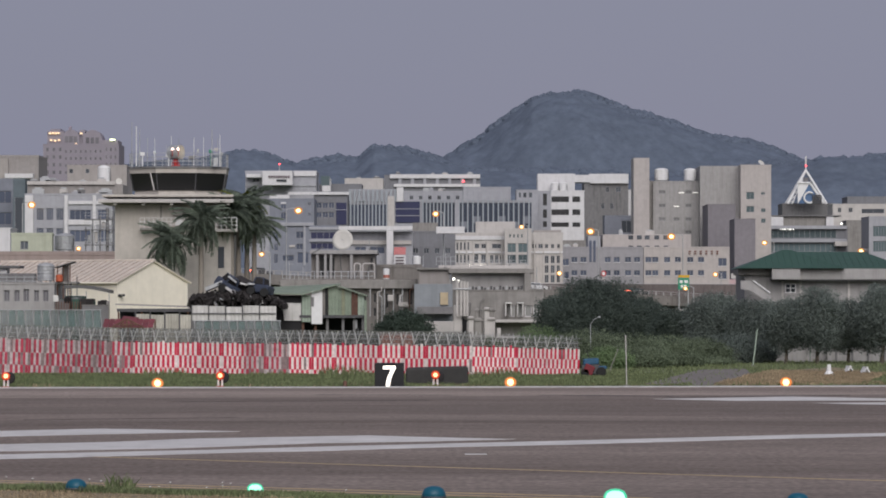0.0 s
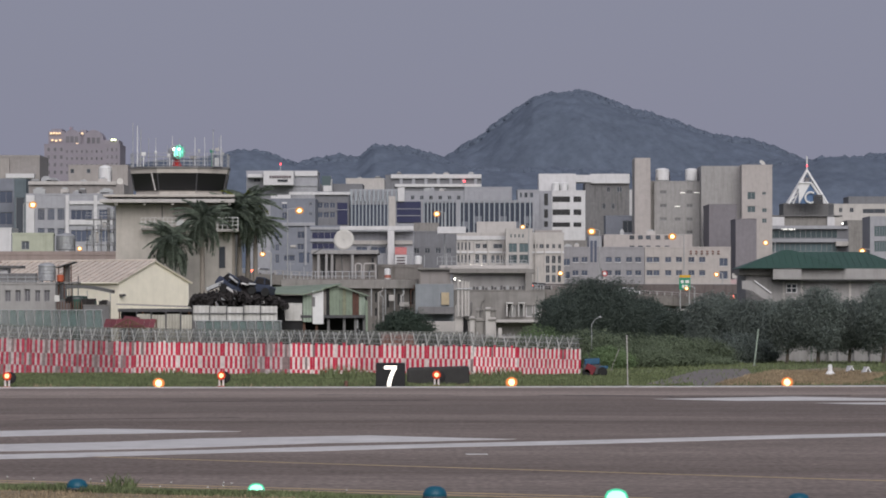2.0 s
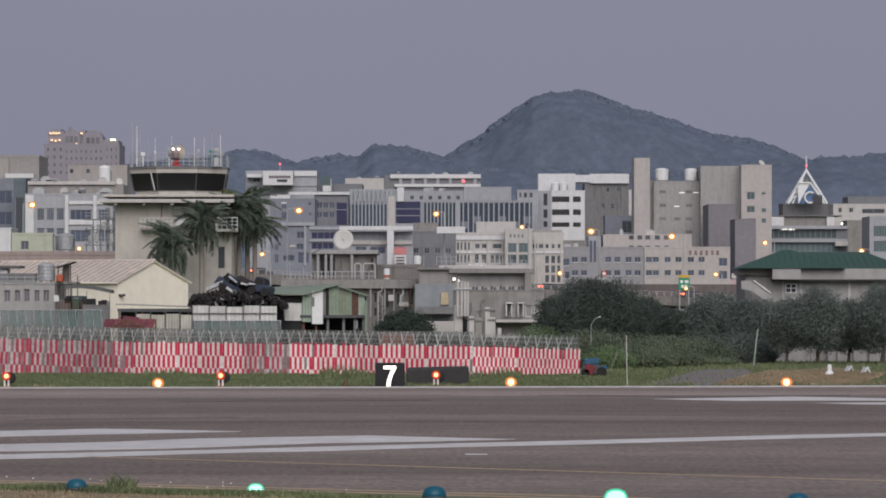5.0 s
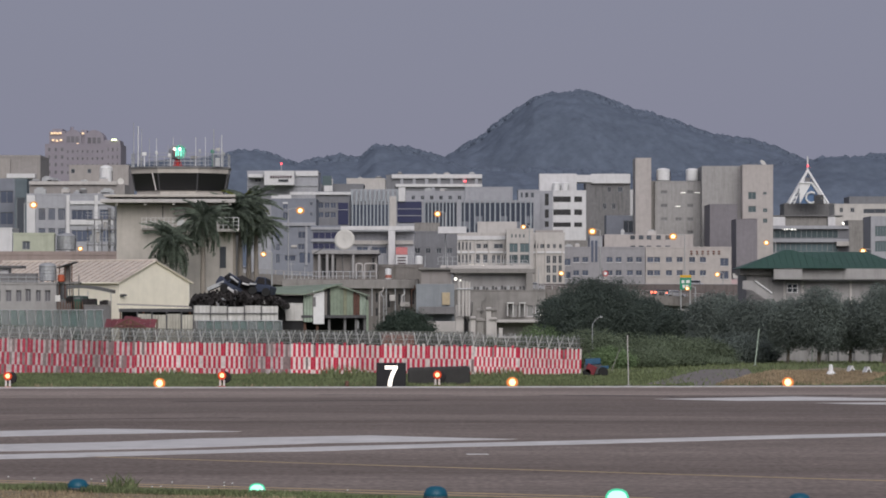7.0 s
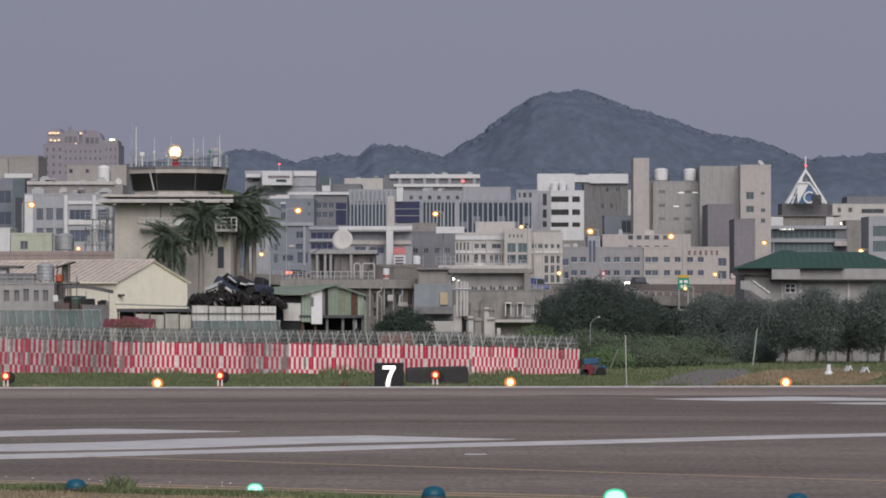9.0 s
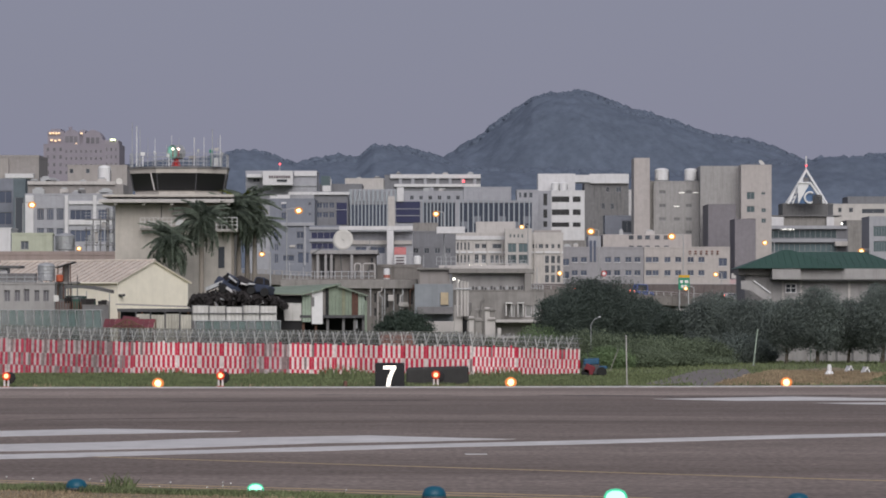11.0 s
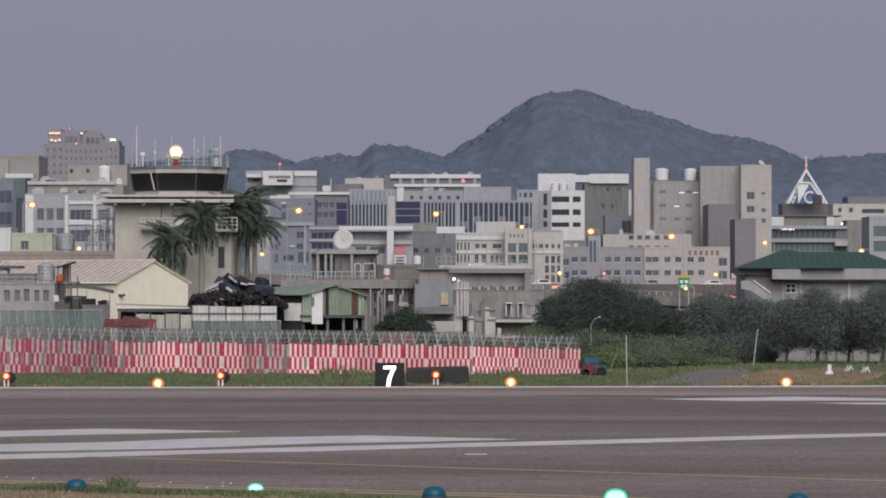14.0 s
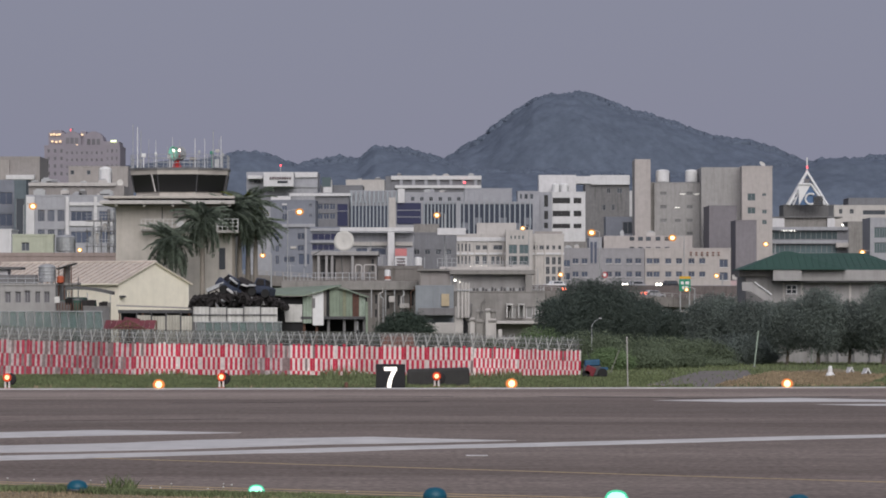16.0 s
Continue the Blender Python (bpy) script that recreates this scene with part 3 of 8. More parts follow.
# ---- buildings ----
def wall_sheet(bm, m, width, height, holes, reveal=0.25):
    """A wall with real openings: local x along it, z up, its outer face towards -y; holes are (x0, x1, z0, z1)."""
    r4 = lambda v: round(v, 3)
    holes = [tuple(r4(v) for v in h) for h in holes]
    xs = sorted({0.0, r4(width)} | {v for h in holes for v in h[:2]})
    zs = sorted({0.0, r4(height)} | {v for h in holes for v in h[2:]})
    memo = {}

    def vert(x, y, z):
        k = (x, y, z)
        if k not in memo:
            memo[k] = bm.verts.new(m @ Vector(k))
        return memo[k]

    # strips between the rows of openings, merged along the wall
    for j in range(len(zs) - 1):
        zc = (zs[j] + zs[j + 1]) / 2
        cuts = sorted((h[0], h[1]) for h in holes if h[2] < zc < h[3])
        at = 0.0
        for a, b in cuts + [(r4(width), r4(width))]:
            if a - at > 0.001:
                bm.faces.new((vert(at, 0, zs[j]), vert(a, 0, zs[j]), vert(a, 0, zs[j + 1]), vert(at, 0, zs[j + 1])))
            at = max(at, b)
    for x0, x1, z0, z1 in holes:
        o = [(x0, z0), (x1, z0), (x1, z1), (x0, z1)]
        for k in range(4):
            (ax, az), (bx, bz) = o[k], o[(k + 1) % 4]
            bm.faces.new([bm.verts.new(m @ Vector(p)) for p in ((ax, 0, az), (ax, reveal, az), (bx, reveal, bz), (bx, 0, bz))])


WINDOW_MESHES = {}


def window_meshes(w, h, bars, glass, frame_mat):
    key = (round(w, 2), round(h, 2), bars, glass.name, frame_mat.name)
    if key not in WINDOW_MESHES:
        t = min(0.07, w * 0.1)
        xs = [0.0, t]
        for k in range(1, bars + 1):
            xs += [w * k / (bars + 1) - t / 2, w * k / (bars + 1) + t / 2]
        xs += [w - t, w]
        zs = [0.0, t, h - t, h]
        bm = bmesh.new()
        grid_v = {(i, d, j): bm.verts.new((x, 0.08 * d, z)) for i, x in enumerate(xs) for j, z in enumerate(zs) for d in (0, 1)}
        for i in range(len(xs) - 1):
            for j in range(3):
                if j == 1 and i % 2:
                    for (a0, b0), (a1, b1) in (((i, 1), (i + 1, 1)), ((i + 1, 1), (i + 1, 2)), ((i + 1, 2), (i, 2)), ((i, 2), (i, 1))):
                        bm.faces.new((grid_v[a0, 0, b0], grid_v[a0, 1, b0], grid_v[a1, 1, b1], grid_v[a1, 0, b1]))
                else:
                    bm.faces.new((grid_v[i, 0, j], grid_v[i + 1, 0, j], grid_v[i + 1, 0, j + 1], grid_v[i, 0, j + 1]))
                    bm.faces.new((grid_v[i, 1, j + 1], grid_v[i + 1, 1, j + 1], grid_v[i + 1, 1, j], grid_v[i, 1, j]))
        a = bpy.data.meshes.new("window")
        bm.to_mesh(a)
        bm.free()
        a.materials.append(frame_mat)
        bm = boxes((t * 0.5, w - t * 0.5, 0.03, 0.05, t * 0.5, h - t * 0.5))
        b = bpy.data.meshes.new("pane")
        bm.to_mesh(b)
        bm.free()
        b.materials.append(glass)
        WINDOW_MESHES[key] = (a, b)
    return WINDOW_MESHES[key]


def grid(x0, x1, z0, z1, nx, nz, fx=0.6, fz=0.55):
    """Even openings over a stretch of wall."""
    cx, cz = (x1 - x0) / nx, (z1 - z0) / nz
    return [(x0 + cx * (i + 0.5 - fx / 2), x0 + cx * (i + 0.5 + fx / 2), z0 + cz * (j + 0.5 - fz / 2), z0 + cz * (j + 0.5 + fz / 2)) for j in range(nz) for i in range(nx)]


def building(name, label, x0, x1, top, y, depth, wall, windows=(), turn=0.0, base=0.0, glass=None, frame_mat=None, bars=1, parapet=0.7, roof=None,
             right=(), left=(), category="building", sill=False, pivot=0.5):
    """A block with its front towards the camera's side; windows are (x0, x1, z0, z1) in the place's x and z before it is turned."""
    glass, frame_mat, roof = glass or GLASS, frame_mat or FRAMEGREY, roof or CONCRETEDK
    w, h = x1 - x0, top - base
    px = x0 + w * pivot
    t = thing(name, label, category, pose(px, y, base, 0, 0, turn))
    off = -w * pivot
    bm = bmesh.new()
    front = Matrix.Translation((off, 0, 0))
    side_r = Matrix.Translation((off + w, 0, 0)) @ Matrix.Rotation(math.pi / 2, 4, 'Z')
    side_l = Matrix.Translation((off, depth, 0)) @ Matrix.Rotation(-math.pi / 2, 4, 'Z')
    back = Matrix.Translation((off + w, depth, 0)) @ Matrix.Rotation(math.pi, 4, 'Z')
    sets = []
    for m, width, holes in ((front, w, [(a - x0, b - x0, c - base, d - base) for a, b, c, d in windows]), (side_r, depth, [(a, b, c - base, d - base) for a, b, c, d in right]), (side_l, depth, [(a, b, c - base, d - base) for a, b, c, d in left]), (back, w, [])):
        holes = [hh for hh in holes if hh[0] > 0.02 and hh[1] < width - 0.02 and hh[2] > 0.02 and hh[3] < h - 0.02]
        wall_sheet(bm, m, width, h, holes)
        sets.append((m, holes))
    part("wall", bm, wall, t)
    th = 0.25
    rows = [(off + 0.05, off + w - 0.05, 0.05, depth - 0.05, h - 0.35, h - 0.05)]
    if parapet:
        p = parapet
        rows += [(off - 0.06, off + w + 0.06, -0.06, th, h, h + p), (off - 0.06, off + w + 0.06, depth - th, depth + 0.06, h, h + p),
                 (off - 0.06, off + th, th, depth - th, h, h + p), (off + w - th, off + w + 0.06, th, depth - th, h, h + p)]
    part("roof", boxes(rows[0]), roof, t)
    if parapet:
        part("parapet", boxes(*rows[1:]), wall, t)
    for m, holes in sets:
        for a, b, c, d in holes:
            f, g = window_meshes(b - a, d - c, bars, glass, frame_mat)
            ob = share("window", f, t, m @ Matrix.Translation((a, 0.14, c)))
            share("pane", g, ob, Matrix.Identity(4))
            if sill:
                part("sill", boxes((0, b - a, -0.3, 0.02, -0.12, 0)), WHITEWALL, ob)
    return t


def add_block(t, name, x0, x1, y0, y1, z0, z1, mat, label=""):
    """A further box-shaped part, in the place's own axes."""
    inv = t.matrix_basis.inverted()
    bm = boxes((x0, x1, y0, y1, z0, z1))
    bmesh.ops.bevel(bm, geom=bm.edges[:], offset=0.02, segments=1, affect='EDGES')
    bm.transform(inv)
    return part(name, bm, mat, t, label)


def roof_tank(x, y, z, r, h, mat, label):
    t = thing("water_tank", label, "water tank", pose(x, y, z))
    part("tank", lathe([(r * 0.98, 0.35), (r, 0.4), (r, h * 0.86), (r * 0.8, h * 0.95), (r * 0.25, h)], 18), mat, t)
    for u in (0.2, 0.36, 0.52, 0.68, 0.85):
        part("rib", lathe([(r * 1.01, h * u - 0.05), (r * 1.05, h * u), (r * 1.01, h * u + 0.05)], 18), mat, t)
    part("outlet", rods([((r * 1.02, -r * 0.4, 0), (r * 1.02, -r * 0.4, h * 0.7)), ((r * 1.02, -r * 0.4, h * 0.7), (r * 0.8, -r * 0.3, h * 0.7))], r * 0.06), DARKSTEEL, t)
    for k in range(4):
        a = 0.785 + 1.5708 * k
        part("leg", rods([((r * 0.8 * math.cos(a), r * 0.8 * math.sin(a), 0), (r * 0.8 * math.cos(a), r * 0.8 * math.sin(a), 0.4))], 0.06), STEEL, t)
    return t


# ---- far hills ----
def ridge(name, label, y, knots, depth, seed, amp, tsize, crowns, reach):
    """A wooded ridge: a sloping sheet along x, covered in tree crowns."""
    xs = [k[0] for k in knots]
    hs = [k[1] for k in knots]

    def height(x, v):
        s = float(np.interp(x, xs, hs)) - tsize * 0.42
        wob = 0.5 * amp * (noise.noise(Vector((x * 0.022, v * 2, seed))) + 0.5 * noise.noise(Vector((x * 0.05, v * 5, seed + 3))))
        return max(0.0, (s + wob) * math.sin(math.pi / 2 * min(1, v * 1.02)) ** 0.8)

    def canopy(x, yy):
        """Crowns of several sizes."""
        p = Vector((x / tsize, yy / tsize, seed))
        big = noise.voronoi(p * 0.62)[0][0]
        small = noise.voronoi(p * 1.7 + Vector((3, 8, 0)))[0][0]
        return tsize * (0.5 + 0.5 * noise.noise(p * 0.22) - 0.34 * big * big - 0.05 * small)

    step = tsize * 0.2
    nx, ny = int((xs[-1] - xs[0]) / step), 110
    verts = []
    for j in range(ny + 1):
        v = (j / ny) ** 0.8 * 1.12
        yy = y + depth * v
        for i in range(nx + 1):
            x = xs[0] + (xs[-1] - xs[0]) * i / nx
            verts.append((x, yy, (height(x, min(v, 2 - v)) + canopy(x, yy)) if j else -0.5))
    faces = [(j * (nx + 1) + i, j * (nx + 1) + i + 1, (j + 1) * (nx + 1) + i + 1, (j + 1) * (nx + 1) + i) for j in range(ny) for i in range(nx)]
    me = bpy.data.meshes.new(name)
    me.from_pydata(verts, [], faces)
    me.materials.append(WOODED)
    me.polygons.foreach_set("use_smooth", [True] * len(me.polygons))
    setting(new(name, me), label, "hill")
    # round tree crowns along the crest
    rng = random.Random(seed)
    bm = bmesh.new()
    bmesh.ops.create_icosphere(bm, subdivisions=1, radius=1.0)
    bm.verts.ensure_lookup_table()
    unit = [p.co.copy() for p in bm.verts]
    tris = [tuple(p.index for p in f.verts) for f in bm.faces]
    bm.free()
    verts, faces = [], []
    for k in range(crowns):
        x = rng.uniform(*reach)
        v = 0.86 + 0.18 * rng.random()
        r = tsize * (0.18 + 0.42 * rng.random() ** 1.6)
        yy = y + depth * v
        c = Vector((x, yy, height(x, min(v, 2 - v)) + canopy(x, yy) - r * 0.35))
        base = len(verts)
        for p in unit:
            q = p * r * (1 + 0.22 * noise.noise(p * 1.7 + c))
            verts.append((c.x + q.x, c.y + q.y, c.z + q.z * 0.85))
        faces += [(a + base, b + base, d + base) for a, b, d in tris]
    me = bpy.data.meshes.new(name + "_trees")
    me.from_pydata(verts, [], faces)
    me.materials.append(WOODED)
    me.polygons.foreach_set("use_smooth", [True] * len(me.polygons))
    tagged(new("hill_trees", me), "hazy dark green tree crowns along the far ridge", "trees", kind="stuff")


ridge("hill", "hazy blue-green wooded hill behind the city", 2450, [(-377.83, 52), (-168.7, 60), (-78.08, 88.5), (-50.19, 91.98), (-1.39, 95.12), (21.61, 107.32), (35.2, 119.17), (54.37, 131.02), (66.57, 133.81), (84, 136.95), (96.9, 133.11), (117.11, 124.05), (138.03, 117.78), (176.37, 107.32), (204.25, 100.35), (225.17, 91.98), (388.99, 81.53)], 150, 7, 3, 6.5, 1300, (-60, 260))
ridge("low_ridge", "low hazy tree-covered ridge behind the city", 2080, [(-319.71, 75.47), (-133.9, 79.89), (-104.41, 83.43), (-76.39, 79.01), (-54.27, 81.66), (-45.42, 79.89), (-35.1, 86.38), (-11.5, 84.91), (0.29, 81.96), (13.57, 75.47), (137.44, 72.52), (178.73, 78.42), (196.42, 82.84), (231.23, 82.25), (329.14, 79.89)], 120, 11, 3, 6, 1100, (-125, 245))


# ---- the city behind ----
def front_strip(t, x0, x1, y, z0, z1, mat, proud=0.15, name="band", label=""):
    return add_block(t, name, x0, x1, y - proud, y + 0.05, z0, z1, mat, label)


def gable_arch(t, cx, r, z0, zs, y0, y1):
    """A round-headed gable: straight sides to zs, then half a circle."""
    bm = bmesh.new()
    prof = [(cx - r, z0)] + [(cx - r * math.cos(math.pi * k / 14), zs + r * math.sin(math.pi * k / 14)) for k in range(15)] + [(cx + r, z0)]
    a = [bm.verts.new((x, y0, z)) for x, z in prof]
    b = [bm.verts.new((x, y1, z)) for x, z in prof]
    bm.faces.new(a[::-1])
    bm.faces.new(b)
    for i in range(len(prof)):
        j = (i + 1) % len(prof)
        bm.faces.new((a[i], a[j], b[j], b[i]))
    bmesh.ops.recalc_face_normals(bm, faces=bm.faces[:])
    bm.transform(t.matrix_basis.inverted())
    part("gable", bm, HAZETILE, t)


def far_blocks():
    # tan block and far stepped high-rise
    b = building("office_block", "tan flat-roofed block with a pale lower band", -130.12, -110.38, 44.35, 1150, 25, TAN, parapet=0.8)
    front_strip(b, -119.33, -111.62, 1150, 38.8, 40.03, WHITEWALL, 3)
    front_strip(b, -130.12, -118.56, 1150, 36.64, 44.19, BEIGE, 1.5)
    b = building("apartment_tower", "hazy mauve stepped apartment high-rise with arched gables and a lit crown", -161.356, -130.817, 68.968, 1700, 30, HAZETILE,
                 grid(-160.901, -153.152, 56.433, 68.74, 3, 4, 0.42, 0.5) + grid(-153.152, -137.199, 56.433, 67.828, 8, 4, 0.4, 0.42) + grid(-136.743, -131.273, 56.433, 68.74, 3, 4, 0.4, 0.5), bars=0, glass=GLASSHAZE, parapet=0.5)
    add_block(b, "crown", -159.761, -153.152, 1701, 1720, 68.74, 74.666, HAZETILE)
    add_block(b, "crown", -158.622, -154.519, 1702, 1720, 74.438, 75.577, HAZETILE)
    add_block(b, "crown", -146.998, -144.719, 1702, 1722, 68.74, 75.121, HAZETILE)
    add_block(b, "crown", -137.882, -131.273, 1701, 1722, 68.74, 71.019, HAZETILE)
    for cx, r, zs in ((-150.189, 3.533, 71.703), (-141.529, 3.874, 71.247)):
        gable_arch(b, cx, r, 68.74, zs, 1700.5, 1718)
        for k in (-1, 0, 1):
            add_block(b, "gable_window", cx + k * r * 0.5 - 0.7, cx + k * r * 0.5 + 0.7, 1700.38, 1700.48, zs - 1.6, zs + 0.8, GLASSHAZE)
    for ax_, az_ in ((-158.622, 73.754), (-157.482, 73.868), (-156.343, 73.754), (-155.203, 73.868), (-158.166, 71.019), (-156.57, 70.791), (-154.975, 71.019), (-146.087, 73.754), (-148.138, 69.424)):
        add_block(b, "crown_lamp", ax_ - 0.45, ax_ + 0.45, 1700.2, 1700.9, az_ - 0.4, az_ + 0.35, CROWNLIGHT, "warm lit crown opening")
    add_block(b, "roof_sign", -134.464, -132.413, 1699.5, 1700.9, 70.791, 71.475, LIMEDOT, "lit greenish roof sign")

    # left blocks
    b = building("office_block", "blue-grey office block with ribbon windows", -104.24, -91.7, 30.46, 900, 20, BLUEGREY, [(-101.83, -92.18, 25.88, 28.53), (-101.83, -92.18, 21.29, 23.95)], bars=6, glass=GLASSBLUE)
    building("office_block", "slim pale grey block with dark side strip", -89.78, -87.3, 29.87, 880, 18, TEALWALL, [(-89.42, -87.65, 18.9, 26.57)], bars=0)
    b = building("office_block", "white-framed office building with grid windows and roof plant", -69.44, -54.99, 22.29, 700, 18, PALEGREY,
                 grid(-67.75, -62.87, 14.22, 20.79, 3, 2, 0.72, 0.6) + grid(-62.22, -58.28, 13.84, 20.6, 1, 2, 0.9, 0.58) + grid(-57.53, -55.09, 13.84, 20.6, 1, 2, 0.85, 0.6), bars=3, glass=GLASSBLUE, parapet=0.3)
    for x0, x1 in ((-69.44, -68.04), (-62.87, -62.31), (-58.18, -57.62)):
        front_strip(b, x0, x1, 700, 0, 22.29, WHITEWALL, 0.4, "column")
    front_strip(b, -62.22, -55.09, 700, 17.41, 18.25, WHITEWALL, 0.3)
    front_strip(b, -62.22, -55.09, 700, 20.79, 21.35, WHITEWALL, 0.3)
    add_block(b, "penthouse", -69.44, -53.49, 704, 716, 22.29, 24.26, TAN)
    add_block(b, "cornice", -69.44, -54.8, 703.5, 704, 24.16, 24.73, OFFWHITE)
    b = building("roof_house", "pale block with small openings on a roof", -67.75, -57.06, 29.17, 760, 14, BEIGE, [(-67.45, -66.73, 27.84, 28.66), (-64.49, -63.78, 27.84, 28.66)], bars=0, parapet=0.2)
    roof_tank(-57.43, 714, 24.26, 1.08, 3.5, WHITESTEEL, "white rooftop water tank")
    dish(-60.8, 712, 24.26, 0.477)
    dish(-54.79, 712, 24.26, 0.573)
    b = building("annex", "small pale green rooftop house with one window", -51.21, -46.38, 12.31, 500, 8, GREENWALL, [(-50.14, -49.2, 10.57, 11.58)], bars=1, parapet=0.25, turn=4)
    building("annex", "whitewashed hut with flat roof", -57.44, -53.4, 13.35, 520, 8, WHITEWALL, [(-56.74, -55.35, 10.98, 12.03)], parapet=0.2)
    building("annex", "low grey stair hut on a roof", -46.99, -44.13, 10.27, 508, 6, CONCRETE, parapet=0)
    roof_tank(-45.81, 510, 10.27, 1.15, 2.4, STEEL, "dull steel rooftop water tank")
    building("long_hall", "long low pinkish hall with a flat parapet", -49.81, -31.36, 9.05, 430, 14, PINKTILE, parapet=0.4)

    # beyond the tower
    b = building("sign_building", "grey office building with a white rooftop sign box", -47.86, -30.63, 36.21, 1020, 20, PALEGREY, [(-46.08, -44.44, 33.75, 34.84)] + grid(-42.94, -23.52, 23.63, 27.18, 1, 1, 0.1, 0.1), parapet=0.5)
    add_block(b, "sign_box", -43.48, -36.24, 1014, 1020.1, 33.06, 36.48, WHITEWALL, "white sign box with dark unreadable writing")
    add_block(b, "sign_box", -47.45, -43.76, 1017, 1020.1, 34.98, 35.8, WHITEWALL)
    for k in range(9):
        x = -42 + k * 0.585
        add_block(b, "writing_bar", x, x + 0.421, 1013.8, 1014.05, 34.73, 35.34, SIGNTEXT)
    add_block(b, "small_window", -40.1, -37.65, 1013.85, 1014.05, 33.84, 34.39, GLASS)
    front_strip(b, -36.1, -30.63, 1020, 35.39, 36.62, WHITEWALL, 0.5)
    front_strip(b, -47.86, -30.63, 1020, 32.93, 34.02, PALEGREY, 0.3)
    add_block(b, "glass_hut", -29.673, -27.485, 1022, 1026, 33.192, 35.517, GLASSTEAL)
    b = building("office_block", "blue-grey office building with paired windows and a pale ledge", -38.276, -28.426, 27.357, 930, 20, BLUEGREY,
                 [(-35.782, -34.66, 25.362, 26.858), (-35.782, -34.66, 23.118, 24.614), (-29.798, -29.174, 26.11, 26.858), (-29.798, -29.174, 23.866, 24.614), (-32.416, -30.671, 18.879, 20.375), (-37.528, -36.406, 18.754, 20.25), (-37.278, -36.406, 16.136, 17.632), (-32.416, -30.92, 16.385, 17.632), (-37.278, -36.406, 13.393, 15.388), (-35.408, -32.915, 13.892, 15.139), (-32.167, -29.673, 13.393, 15.762)], glass=GLASSBLUE, parapet=0.3)
    front_strip(b, -38.276, -33.912, 930, 26.484, 28.479, WHITEWALL, -1.0, "roof_room")
    front_strip(b, -38.276, -28.426, 930, 21.622, 22.37, PALEGREY, 0.5, "ledge")
    front_strip(b, -33.912, -32.665, 930, 16.884, 17.383, OFFWHITE, 0.3, "awning")
    front_strip(b, -30.795, -30.297, 930, 12.894, 21.622, PALEGREY, 0.3, "pier")
    b = building("office_block", "grey office building with small windows and a navy glazed stair", -29.472, -21.75, 29.661, 960, 18, MIDGREY,
                 grid(-28.957, -24.71, 23.612, 27.988, 3, 2, 0.86, 0.6), glass=GLASSBLUE, parapet=0.4)
    front_strip(b, -24.324, -22.008, 960, 22.454, 27.473, GLASSNAVY, 0.15, "stair_glass", "navy glazed stair strip")
    front_strip(b, -24.453, -21.879, 960, 25.8, 25.929, PALEGREY, 0.25, "transom")
    front_strip(b, -35.264, -21.364, 960, 29.275, 29.919, WHITEWALL, 0.6, "cornice")
    b = building("office_block", "pale blue-grey podium with dark ribbon windows", -27.324, -20.983, 20.05, 860, 15, BLUEGREY, [(-26.979, -21.906, 17.629, 19.012), (-26.979, -22.367, 15.553, 16.822), (-26.979, -22.367, 13.363, 14.516)], bars=3, glass=GLASSNAVY, parapet=0.3)
    front_strip(b, -27.324, -20.983, 860, 17.052, 17.513, PALEGREY, 0.35, "ledge")
    front_strip(b, -27.324, -20.983, 860, 19.473, 20.05, PALEGREY, 0.35, "ledge")

    # long roofs
    b = building("factory_hall", "long grey flat-roofed hall with a white cornice", -18.82, 11.94, 45.79, 1350, 30, MIDGREY, parapet=0.2)
    front_strip(b, -17.01, 11.94, 1350, 44.88, 46.15, WHITEWALL, 1)
    front_strip(b, -15.75, 11.94, 1350, 42.17, 43.07, WHITEWALL, 1)
    for k in range(7):
        x = -14.3 + k * 3.982
        front_strip(b, x, x + 1, 1350, 43.07, 44.88, PALEGREY, 0.8, "pier")
    b = building("factory_hall", "pale hall with white eaves", -30.32, -18.47, 43.01, 1300, 25, OFFWHITE, parapet=0.4)
    b = building("factory_hall", "grey hall with low roof", -44.24, -24.13, 39.83, 1250, 25, MIDGREY, parapet=0.4)
    building("roof_house", "small white roof plant house", -35.57, -33.08, 41.2, 1240, 8, WHITEWALL, parapet=0.2)
    building("factory_hall", "pale grey blank block", 5.41, 18.02, 35.33, 1120, 22, PALEGREY, parapet=0.3)
    building("office_block", "grey block with small windows", -10.64, 5.86, 35.1, 1150, 22, PALEGREY, grid(-9.87, 5.24, 32.63, 34.48, 6, 1, 0.4, 0.6), parapet=0.3)

    # finned glass building
    b = building("finned_office", "office building clad in pale vertical fins over dark glass", -24.21, 22.52, 29.98, 1050, 25, PALEGREY,
                 [(-23.65, -13.79, 23.65, 29.28), (-11.54, -5.91, 24.49, 29.42), (-5.07, 2.96, 23.65, 29.7), (3.8, 22.1, 21.68, 29.7)], bars=0, glass=GLASSBLUE, parapet=0.3)
    x = -24.07
    while x < 22.24:
        if not -13.23 < x < -5.77:
            add_block(b, "fin", x, x + 0.34, 1049.2, 1049.99, 23.37 if x < 4 else 20.4, 30.4, FINWHITE)
        x += 0.9 if x < 4 else 1.27
    add_block(b, "navy_glass", -11.824, -5.771, 1049.8, 1049.97, 24.766, 29.974, GLASSNAVY, "navy blue glazed panel")
    for z in (28.144, 26.455):
        add_block(b, "transom", -11.824, -5.771, 1049.7, 1049.79, z - 0.08, z + 0.08, PALEGREY)
    add_block(b, "column", 2.956, 3.941, 1049.1, 1049.99, 21.106, 30.397, PALEGREY)
